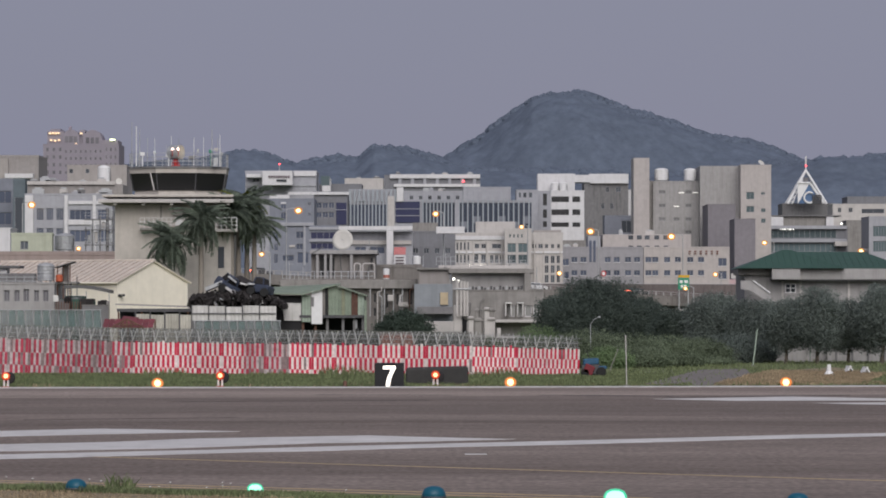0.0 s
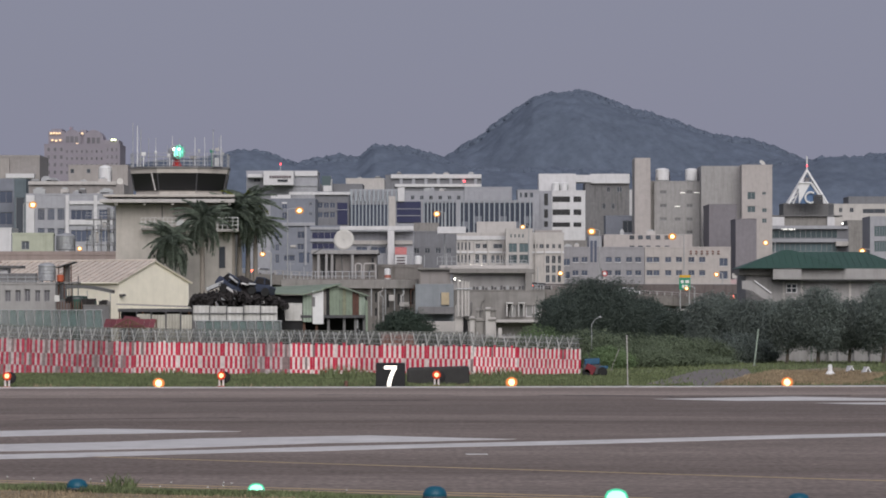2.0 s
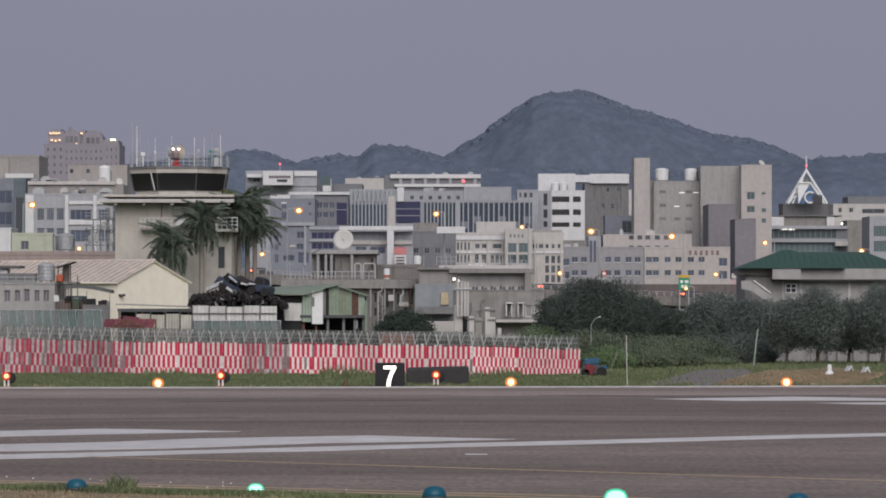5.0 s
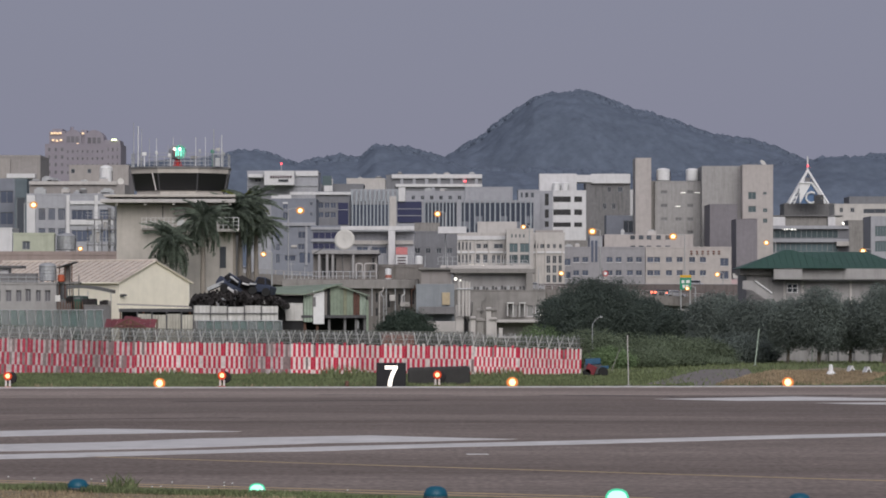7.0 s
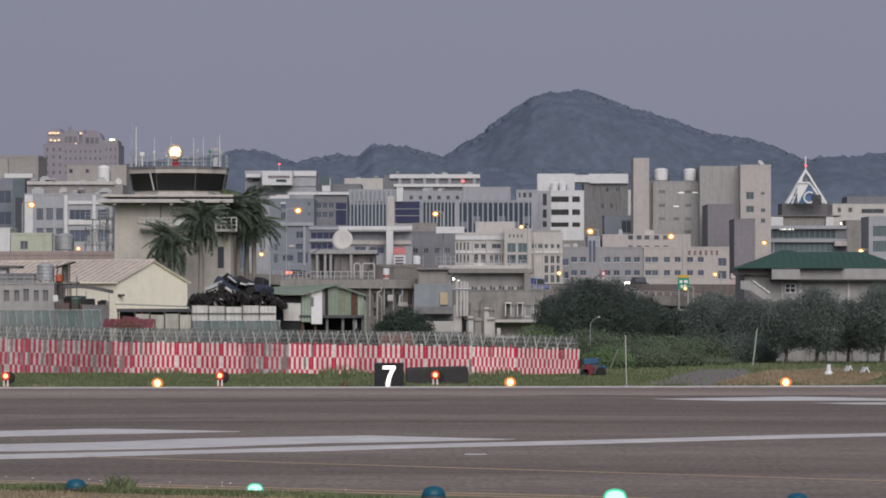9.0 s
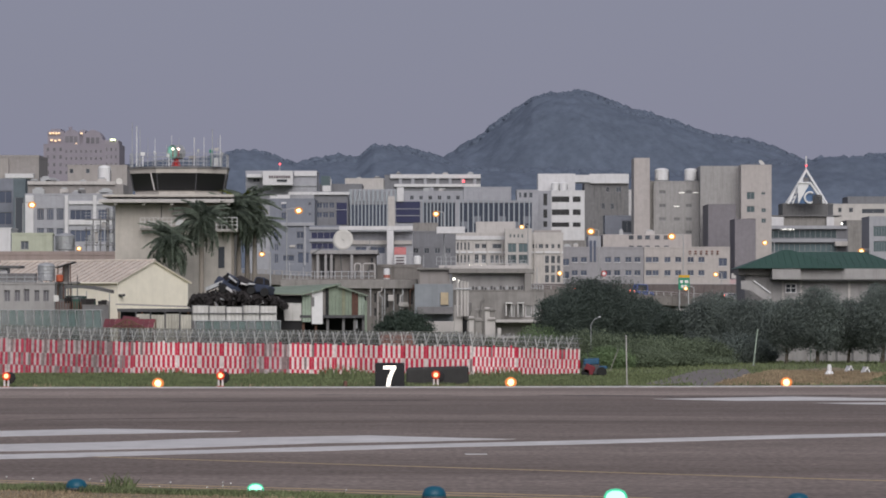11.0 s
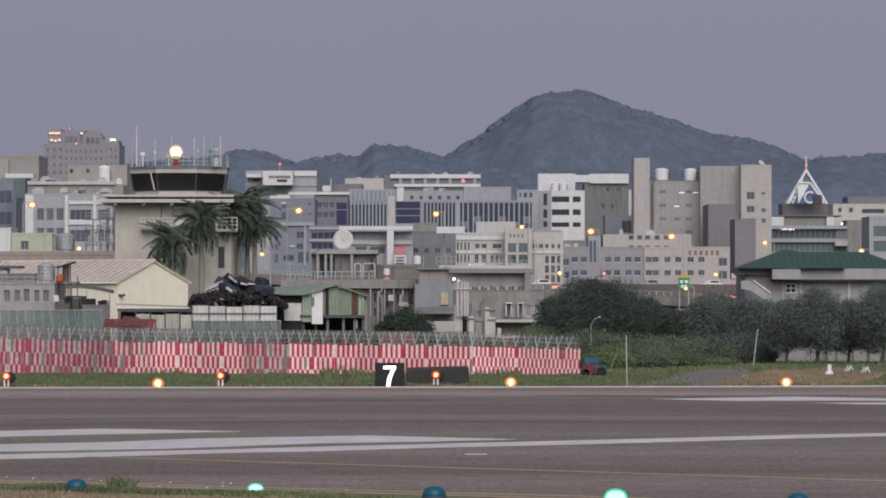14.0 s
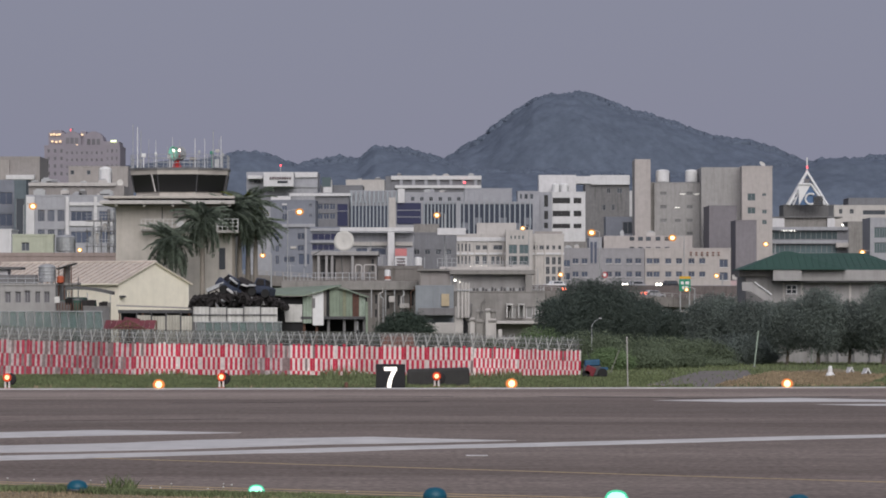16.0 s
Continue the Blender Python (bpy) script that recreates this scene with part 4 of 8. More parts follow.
    for k in range(6):
        add_block(b, "spandrel", 4.364 + k * 3.1, 4.364 + k * 3.1 + 1.9, 1049.85, 1049.97, 23.2 + 1.3 * (k % 2), 25.0 + 1.3 * (k % 2), BLUEGREY)
    front_strip(b, -13.79, -12.11, 1050, 23.37, 31.25, OFFWHITE, 1.0, "column")
    add_block(b, "penthouse", -23.51, -10.13, 1050.5, 1062, 29.98, 33.08, PALEGREY)
    x = -23.37
    while x < -11.12:
        add_block(b, "fin", x, x + 0.5, 1049.6, 1050.5, 29.98, 32.94, FINWHITE)
        x += 1.126
    add_block(b, "stair_tower", -11.54, -9.85, 1049, 1056, 29.98, 33.5, WHITEWALL)
    building("office_block", "pale block with small square windows", 18.82, 24.32, 33.48, 1080, 16, PALEGREY, [(20.56, 21.43, 31.74, 33.05), (22.01, 22.88, 31.74, 33.05), (19.4, 19.98, 31.74, 33.05)], parapet=0.3, bars=0)

    # white frame building in front
    b = building("frame_building", "grey building behind a white portal frame", -19.73, -5.79, 17.85, 800, 14, PALEGREY,
                 [(-17.053, -16.195, 16.771, 18.058), (-15.873, -14.908, 16.771, 18.058), (-14.371, -13.513, 16.771, 18.058), (-13.192, -12.334, 16.771, 18.058), (-11.905, -10.939, 16.771, 18.058), (-9.331, -7.293, 16.878, 18.165), (-16.731, -14.586, 13.875, 15.162), (-14.05, -11.047, 13.875, 15.162), (-9.009, -7.507, 14.197, 15.162)], glass=GLASSBLUE, parapet=0.2)
    front_strip(b, -19.73, -5.79, 800, 18.28, 19.03, WHITEWALL, 3, "beam")
    front_strip(b, -19.519, -6.006, 800, 15.591, 16.342, OFFWHITE, 0.5, "ledge")
    add_block(b, "pillar", -10.68, -9.4, 796.8, 798, 0, 18.22, WHITEWALL)
    add_block(b, "beam", -1.29, 4.08, 797, 800, 17.63, 18.92, WHITEWALL)
    add_block(b, "banner", -9.27, -7.03, 794.9, 795, 13.61, 14.99, SIGNRED, "faded red banner")
    add_block(b, "banner", -9.27, -7.03, 794.9, 795, 11.58, 13.5, WHITEWALL, "white notice with dark bars")
    for k in range(3):
        add_block(b, "writing_bar", -8.94, -7.34, 794.7, 794.8, 12.95 - k * 0.55, 13.17 - k * 0.55, SIGNTEXT)
    b = building("office_block", "grey stepped concrete block", -6.82, 2.42, 18.2, 820, 14, MIDGREY, grid(-6.38, 1.98, 12.92, 16.44, 4, 1, 0.5, 0.3), parapet=0.3)
    add_block(b, "penthouse", -5.94, -0.99, 822, 830, 18.2, 20.18, CONCRETE)
    b = building("white_office", "off-white four-storey office building with teal glazed bays", 2.05, 24.16, 18.27, 850, 16, OFFWHITE,
                 grid(2.51, 5.47, 15.08, 16.9, 4, 1, 0.5, 0.85) + grid(2.51, 5.47, 12.57, 14.4, 4, 1, 0.5, 0.85) + [(9.91, 11.96, 15.54, 16.45), (6.38, 7.29, 15.54, 16.45), (7.75, 8.66, 15.54, 16.45)] + grid(5.93, 8.89, 12.57, 14.4, 2, 1, 0.6, 0.9) + grid(9.34, 12.31, 12.57, 14.28, 3, 1, 0.7, 0.9)
                 + grid(17.78, 20.28, 15.42, 16.56, 2, 1, 0.7, 0.75) + grid(20.28, 23.93, 15.42, 16.56, 3, 1, 0.5, 0.75) + grid(20.28, 23.93, 8.47, 14.28, 3, 3, 0.66, 0.8), bars=1, parapet=0.5)
    for x in (1.937, 3.305, 4.786, 6.153, 8.888, 11.851, 18.46, 20.284, 23.702):
        front_strip(b, x - 0.16, x + 0.16, 850, 7, 17.2, OFFWHITE, 0.35, "pilaster")
    bay = building("glazed_bay", "projecting stair bay with teal glazing", 12.36, 17.69, 18.88, 845, 4, OFFWHITE, [(12.93, 14.63, 14.69, 16.5), (15.08, 16.9, 14.69, 16.5), (12.93, 14.63, 12.42, 14.23), (15.08, 16.9, 12.42, 14.23), (13.27, 13.61, 17.64, 18.32), (14.06, 14.4, 17.64, 18.32), (14.86, 15.2, 17.64, 18.32), (15.65, 15.99, 17.64, 18.32)], glass=GLASSTEAL, parapet=0.6)
    add_block(b, "penthouse", 6.61, 14.59, 853, 860, 18.27, 21.01, OFFWHITE)
    add_block(b, "penthouse", 18.35, 23.93, 853, 860, 18.27, 19.3, BEIGE)
    front_strip(b, 2.05, 12.42, 850, 17.25, 18.04, WHITEWALL, 0.3, "cornice")
    front_strip(b, 2.05, 24.16, 850, 14.51, 14.97, WHITEWALL, 0.25, "cornice")

    # white tower block and its brown neighbour
    b = building("white_tower", "bright white six-storey office tower with dark ribbon windows", 28.17, 36.87, 33.74, 1100, 20, WHITEWALL,
                 [(28.31, 32.88, 31.08, 32.56), (33.77, 35.83, 31.08, 32.56), (28.31, 32.88, 27.69, 29.16), (33.77, 35.83, 27.69, 29.16), (28.31, 32.88, 24.59, 25.77), (33.77, 35.83, 24.59, 25.77)],
                 bars=1, glass=CABGLASS, frame_mat=DARKSTEEL, parapet=0.4, pivot=0.0)
    # shade on the tower's left side is put into this wing's grey walls
    b2 = building("white_tower", "white side wing with slim windows, its shade painted as pale grey", 23.99, 28.11, 33.68, 1098, 20, PALEGREY, [(26.05, 27.08, 30.15, 33.24), (26.05, 27.08, 26.91, 29.12), (26.05, 27.08, 24.55, 26.03)], glass=CABGLASS, frame_mat=DARKSTEEL, parapet=0.3)
    add_block(b, "roof_house", 24.77, 34.51, 1103, 1114, 33.59, 38.6, WHITEWALL)
    add_block(b, "roof_house", 34.51, 38.64, 1104, 1114, 36.39, 38.31, WHITEWALL)
    for bx in (29.17, 31.38):
        roof_tank(bx, 1101.3, 33.74, 1.0, 2.6, WHITESTEEL, "pale rooftop water tank")
    b = building("brown_block", "brown-grey concrete block with a white rooftop storey", 38.88, 51.01, 37.7, 1160, 20, CONCRETEDK,
                 [(47.59, 48.99, 35.37, 36.77), (44.79, 45.72, 35.37, 36.77), (43.54, 44.48, 30.7, 32.26), (46.03, 46.96, 30.7, 32.26)], parapet=0.2)
    add_block(b, "roof_house", 40.28, 51.01, 1159, 1170, 37.7, 40.34, WHITEWALL)
    building("brown_block", "small white roof block", 51.29, 52.86, 36.11, 1170, 8, WHITEWALL, parapet=0.2)
    building("grey_block", "blue-grey block with shallow roof", 38.34, 45.31, 25.25, 1000, 12, BLUEGREY, [(42.36, 44.78, 21.36, 24.18)], parapet=0.2)

    # large grey concrete block
    b = building("concrete_block", "large grey concrete industrial block with small windows", 47.88, 58.69, 32.11, 960, 30, LIGHTCONC,
                 [(49.16, 50.71, 29.54, 30.31), (49.16, 50.71, 26.45, 27.22), (49.16, 50.71, 23.36, 24.13), (55.21, 56.63, 29.54, 30.31), (55.21, 56.63, 26.45, 27.22), (55.21, 56.63, 23.36, 24.13), (52.51, 53.92, 23.36, 24.13), (55.21, 56.63, 20.4, 21.17)], bars=1, glass=GLASSDULL, parapet=0.3)
    add_block(b, "lift_tower", 43.28, 46.88, 957, 970, 0, 37.58, BEIGELIGHT)
    add_block(b, "link", 46.85, 48.13, 961, 970, 0, 32.5, CONCRETE)
    add_block(b, "main_block", 58.25, 67.6, 955, 985, 0, 35.68, LIGHTCONC)
    for k, bx in enumerate((54.28, 57.5, 53.12)):
        add_block(b, "lit_strip", bx - 0.6, bx + 0.6, 959.85, 959.97, 29.67 - 3.09 * (k == 2), 29.8 - 3.09 * (k == 2), DIMWHITE, "lit strip light")
    b = building("concrete_block", "paler concrete wing with paired windows", 67.12, 73.99, 35.51, 950, 30, BEIGELIGHT,
                 [(68.39, 70.17, 28, 29.65), (71.7, 72.59, 29.02, 29.65), (68.39, 70.17, 25.07, 26.47), (71.7, 72.72, 25.07, 25.96), (68.39, 70.17, 22.01, 23.67), (71.7, 72.72, 22.65, 23.67)], glass=GLASSTEAL, parapet=0.3)
    building("concrete_block", "dark blank concrete block", 58.474, 64.583, 26.235, 930, 20, MAUVEWALL, parapet=0.2)
    building("concrete_block", "dark grey lower concrete wing", 62.258, 66.722, 22.374, 900, 16, MAUVEWALL, parapet=0.2)
    roof_tank(49.91, 963, 32.24, 1.55, 3.2, WHITESTEEL, "white ribbed rooftop water tank")
    roof_tank(56.49, 963, 32.24, 1.4, 3.2, WHITESTEEL, "white ribbed rooftop water tank")
    dish(72.08, 955, 35.51 - 0.05, 0.768, 40, 40)

    # beige office building
    rows = (13.06, 10.29)
    building("grey_office", "blue-grey wing of a three-storey office building with square windows", 24.07, 41.88, 15.95, 880, 18, GREYWING,
             [(a, a + 1.298, c, c + 1.121) for c in rows for a in (26.78, 28.67, 33.74, 35.63, 37.99, 39.87)] + [(a, a + 1.534, c, c + 1.416) for c in (12.41, 9.7) for a in (24.77,)], bars=1, glass=GLASSBLUE, parapet=0.35, sill=True)
    b = building("beige_office", "beige wing of a three-storey office building with square windows", 41.92, 59.81, 15.95, 879.6, 18, BEIGELIGHT,
                 [(a, a + 1.298, c, c + 1.121) for c in rows for a in (42.23, 43.65, 46.13, 48.37, 50.96, 53.21)]
                 + [(a, a + 1.770, c, c + 1.652) for c in (12.29, 9.58) for a in (57.45,)], bars=1, glass=GLASSBLUE, parapet=0.35, sill=True)
    for k in range(6):
        x = 51.26 + k * 1.155
        add_block(b, "writing_bar", x, x + 0.46, 879.3, 879.55, 14.76, 14.95, SIGNRUST)
        add_block(b, "writing_bar", x, x + 0.46, 879.3, 879.55, 15.21, 15.47, SIGNRUST)
    add_block(b, "top_storey", 33.39, 51.91, 882, 895, 15.95, 18.9, BEIGELIGHT)
    for k, bx in enumerate((39.26, 41.03, 42.68, 44.69, 46.59)):
        add_block(b, "window", bx - 0.45, bx + 0.55, 881.9, 882.05, 17.87, 18.7, GLASS)
        add_block(b, "window", bx - 0.45, bx + 0.55, 881.9, 882.05, 16.22, 16.57, GLASS)
    add_block(b, "writing_bar", 47.42, 47.9, 879.8, 879.95, 14.77, 15.36, SIGNTEXT, "dark unreadable wall lettering")
    for bx in (48.84, 49.9, 50.96, 52.14, 53.32):
        add_block(b, "writing_bar", bx - 0.25, bx + 0.25, 879.8, 879.95, 14.77, 15.36, SIGNTEXT)
    front_strip(b, 30.55, 31.03, 880, 13.12, 17.6, GLASSBLUE, 0.1, "stair_window")
    front_strip(b, 31.38, 31.85, 880, 13.12, 17.6, GLASSBLUE, 0.1, "stair_window")
    add_block(b, "stair_tower", 30.27, 32.87, 880.2, 892, 15.95, 18.55, PALEGREY)
    building("grey_block", "grey tiled low block with stepped roof", 25.34, 31.49, 17.68, 900, 12, CONCRETE, parapet=0.3)

    # building with the pyramid frame
    b = building("glass_office", "glazed office building with projecting floor slabs", 73.87, 95.99, 22.43, 1000, 20, MIDGREY,
                 [(74.54, 93.31, 20.05, 22.1), (74.54, 93.31, 16.8, 18.9), (74.54, 93.31, 13.6, 15.6)], bars=14, glass=GLASSTEAL, parapet=0.3)
    for z in (22.6, 19.45, 16.15):
        front_strip(b, 73.6, 95.72, 1000, z - 0.4, z + 0.4, PALEGREY, 0.9, "floor_slab")
    add_block(b, "roof_edge", 74.27, 94.647, 1001.2, 1014, 25.242, 25.51, CONCRETEDK)
    add_block(b, "penthouse", 74.54, 92.64, 1002, 1014, 22.43, 25.2, CONCRETE)
    front_strip(b, 77.75, 80.84, 1002, 22.97, 25.12, WHITEWALL, 1, "white_panel")
    front_strip(b, 91.03, 92.77, 1002, 22.97, 25.12, WHITEWALL, 1, "white_panel")
    add_block(b, "balcony", 92.77, 95.72, 997.5, 1000, 18.14, 19.22, OFFWHITE)
    building("office_block", "dark block under the pyramid", 95.88, 110.4, 32.68, 1190, 16, CONCRETEDK, parapet=0.3)
    building("office_block", "pale low block with a stepped roof", 103.6, 122.52, 30.83, 1120, 16, OFFWHITE, [(104.95, 105.85, 28.87, 30.08), (107.81, 108.86, 28.87, 30.08), (111.26, 117.26, 28.57, 29.78)], parapet=0.3)
    building("office_block", "low block with greenish roof edge", 113.26, 135.41, 34.33, 1180, 16, MIDGREY, parapet=0.3, roof=GREENROOF)
    building("glass_office", "teal glazed office block with pale frame", 99.06, 115.09, 24.43, 980, 18, PALEGREY, grid(99.85, 113.77, 16.02, 23.11, 4, 2, 0.9, 0.7), bars=4, glass=GLASSTEAL, parapet=0.4)
    building("office_block", "grey block with a low roof", 99.55, 106.1, 24.85, 1040, 12, CONCRETE, parapet=0.3)


MAUVEWALL = surface("dark_mauve_render", (0.225, 0.21, 0.228), grain=1.0, var=0.12, streak=0.2)
GREYWING = surface("grey_blue_tile", (0.315, 0.308, 0.325), grain=0.9, var=0.1, streak=0.2)
BEIGELIGHT = surface("pale_beige_tile", (0.45, 0.415, 0.4), grain=0.9, var=0.1, streak=0.2)
DISHPAINT = surface("cream_dish_paint", (0.56, 0.545, 0.51), rough=0.6, grain=2, var=0.1)
CROWNLIGHT = glow("lit_crown", (1.0, 0.72, 0.45), 0.55)
SIGNRUST = surface("dark_red_lettering", (0.24, 0.12, 0.1), rough=0.7, grain=3, var=0.3)
SIGNTEXT = surface("dark_sign_lettering", (0.12, 0.09, 0.1), rough=0.7, grain=2, var=0.2)


def dish(x, y, z, r, turn=15, tilt=15, lift=1.15):
    t = thing("satellite_dish", "white round satellite dish on a steel stand", "satellite dish", pose(x, y, z))
    d = lathe([(0.02, 0.0), (r * 0.4, r * 0.02), (r * 0.75, r * 0.08), (r, r * 0.14), (r, r * 0.18), (r * 0.75, r * 0.12), (r * 0.4, r * 0.06), (0.02, 0.04)], 28)
    d.transform(Matrix.Translation((0, 0, r * lift)) @ pose(0, 0, 0, 90 - tilt, 0, turn))
    part("reflector", d, DISHPAINT, t, smooth=True)
    part("stand", rods([((-r * 0.4, 0.2, 0), (0, 0.15, r * lift)), ((r * 0.4, 0.2, 0), (0, 0.15, r * lift)), ((0, r * 0.9, 0), (0, 0.15, r * lift))], r * 0.045), STEEL, t)
    f = Matrix.Translation((0, 0, r * lift)) @ pose(0, 0, 0, 90 - tilt, 0, turn)
    part("feed", rods([((f @ Vector((0, 0, r * 0.02))), (f @ Vector((0, 0, r * 0.45))))], r * 0.03), STEEL, t)
    return t


far_blocks()


def pyramid_frame():
    t = thing("pyramid_spire", "white steel pyramid frame with a blue swirl panel and mast", "spire", pose(102.387, 1185, 32.704))
    k = 0.159
    h, r = 60 * k, 34.5 * k
    apex = (0, 4, h)
    for bx, py in ((-r, 0), (r, 0), (-r, 8), (r, 8)):
        part("leg", rods([((bx, py, 0), apex)], 0.36), WHITESTEEL, t)
    part("mast", rods([(apex, (0, 4, h + 25 * k))], 0.2), WHITESTEEL, t)
    # lattice beside the left leg
    for a, b in (((-26, 0), (-6, 44)), ((-31, 4), (-24, 4)), ((-28, 12), (-20, 12)), ((-30, 5), (-21, 14)), ((-24, 20), (-16, 20)), ((-25, 15), (-16, 24)), ((-18, 30), (-11, 30))):
        part("lattice_bar", rods([((a[0] * k, 0.6 + a[1] * 0.05, a[1] * k), (b[0] * k, 0.6 + b[1] * 0.05, b[1] * k))], 0.16, 5), WHITESTEEL, t)
    part("deck", boxes((-12 * k, 11 * k, 2.5, 5.5, 38 * k, 39.5 * k)), MIDGREY, t)
    part("hoist", boxes((-4 * k, 4 * k, 3.2, 4.6, 39.5 * k, 47 * k)), CONCRETEDK, t)

    def plate(name, pts, y0, y1, mat, label=""):
        bm = bmesh.new()
        a = [bm.verts.new((x * k, y0, z * k)) for x, z in pts]
        b = [bm.verts.new((x * k, y1, z * k)) for x, z in pts]
        bm.faces.new(a)
        bm.faces.new(b[::-1])
        for i in range(len(pts)):
            j = (i + 1) % len(pts)
            bm.faces.new((a[j], a[i], b[i], b[j]))
        bmesh.ops.recalc_face_normals(bm, faces=bm.faces[:])
        return part(name, bm, mat, t, label)

    plate("white_panel", ((-17.5, 37), (-16.5, 0), (4.5, 37)), -0.5, -0.2, WHITESTEEL, "white slanted panel")
    plate("panel", ((-15, 0.5), (27, 0.5), (4.5, 37)), -0.2, 0.1, LOGOBLUE, "blue panel with a white swirl")
    part("edge", rods([((4.5 * k, -0.4, 37 * k), (29 * k, -0.4, 0.5 * k)), ((-17.5 * k, -0.6, 37 * k), (4.5 * k, -0.6, 37 * k))], 0.32), WHITESTEEL, t)
    pts = [((4 + 9.5 * math.cos(a)) * k, -0.6, (11 + 9.5 * math.sin(a)) * k) for a in [0.9 + 0.36 * n for n in range(14)]]
    part("swirl", rods(list(zip(pts, pts[1:])), 0.3), WHITESTEEL, t)
    part("grille", rods([((10 + 3.5 * n) * k * Vector((1, 0, 0)) + Vector((0, -0.9, 0)), (10 + 3.5 * n) * k * Vector((1, 0, 0)) + Vector((0, -0.9, 15 * k))) for n in range(5)]
                        + [((10 * k, -0.9, 3.7 * n * k), (24 * k, -0.9, 3.7 * n * k)) for n in range(5)], 0.2), DARKSTEEL, t)
    lampd = ball(0.28)
    lampd.transform(Matrix.Translation((0, 3.5, h + 8 * k)))
    part("lamp", lampd, REDDOT, t)

pyramid_frame()


# ---- elevated road ----
ROAD = ((-40.08, 740, 10.74), (74.64, 800, 4.87))
UPPER = 7.39


BROWNWALL = surface("stained_brown_wall", (0.15, 0.128, 0.122), grain=1.0, var=0.25, streak=0.4)


def elevated_road():
    t = thing("elevated_road", "grey concrete elevated motorway with parapets and piers", "road", kind="structure")
    (xa, ya, za), (xb, yb, zb) = ROAD
    d = Vector((xb - xa, yb - ya, 0)).normalized()
    n = Vector((-d.y, d.x, 0))
    a, b = Vector((xa, ya, za)) - d * 200, Vector((xb, yb, zb)) + d * 100
    a.z, b.z = za + 200 * (za - zb) / (Vector((xb - xa, yb - ya, 0)).length), zb
    b.z = zb - 100 * (za - zb) / (Vector((xb - xa, yb - ya, 0)).length)

    def strip(name, o0, o1, h0, h1, mat, label=""):
        bm = bmesh.new()
        vs = [bm.verts.new(p + n * o + Vector((0, 0, h))) for p in (a, b) for o in (o0, o1) for h in (h0, h1)]
        for q in ((0, 1, 3, 2), (4, 6, 7, 5), (0, 4, 5, 1), (2, 3, 7, 6), (0, 2, 6, 4), (1, 5, 7, 3)):
            bm.faces.new([vs[i] for i in q])
        bmesh.ops.recalc_face_normals(bm, faces=bm.faces[:])
        part(name, bm, mat, t, label)

    strip("deck", 0, 10, -2.6, -1.0, WORKSWALL)
    strip("parapet", -0.3, 0.0, -2.5, -0.75, WORKSWALL)
    strip("rail", -0.22, -0.08, -0.1, 0.0, LIGHTCONC)
    strip("rail", -0.2, -0.1, -0.48, -0.42, LIGHTCONC)
    length = (b - a).length
    k = 0
    post = boxes((-0.12, 0.12, -0.22, -0.08, -0.75, -0.13))
    post_mesh = bpy.data.meshes.new("rail_post")
    post.to_mesh(post_mesh)
    post.free()
    post_mesh.materials.append(LIGHTCONC)
    while 130 + k * 1.6 < length - 60:
        p = a + (b - a) * ((130 + k * 1.6) / length)
        share("rail_post", post_mesh, t, Matrix.Translation(p) @ Matrix.Rotation(math.atan2(d.y, d.x), 4, 'Z'))
        k += 1
    # higher carriageway behind, level
    c = b + Vector((d.x, d.y, 0)) * 240
    inner = a + d * 60
    for name, o0, o1, z0, z1, mat in (("upper_deck", 10.4, 22, UPPER - 1.4, UPPER, CONCRETE), ("upper_wall", 10.0, 10.38, UPPER - 4.0, 8.02, BROWNWALL), ("upper_parapet", 22, 22.3, UPPER - 1.4, UPPER + 0.75, PALEGREY)):
        bm = bmesh.new()
        vs = [bm.verts.new((p.x + n.x * o, p.y + n.y * o, z)) for p in (inner, c) for o in (o0, o1) for z in (z0, z1)]
        for q in ((0, 1, 3, 2), (4, 6, 7, 5), (0, 4, 5, 1), (2, 3, 7, 6), (0, 2, 6, 4), (1, 5, 7, 3)):
            bm.faces.new([vs[i] for i in q])
        bmesh.ops.recalc_face_normals(bm, faces=bm.faces[:])
        part(name, bm, mat, t)
    k = 0
    while k * 26 < length:
        p = a + (b - a) * (k * 26 / length)
        m = Matrix.Translation((p.x, p.y, 0)) @ Matrix.Rotation(math.atan2(d.y, d.x), 4, 'Z')
        bm = boxes((-1, 1, 2, 8, 0, p.z - 2.6), (-1, 1, 12, 20, 0, UPPER - 1.4 if k * 26 > 60 else 3.0))
        bm.transform(m)
        part("pier", bm, CONCRETE, t)
        k += 1


elevated_road()


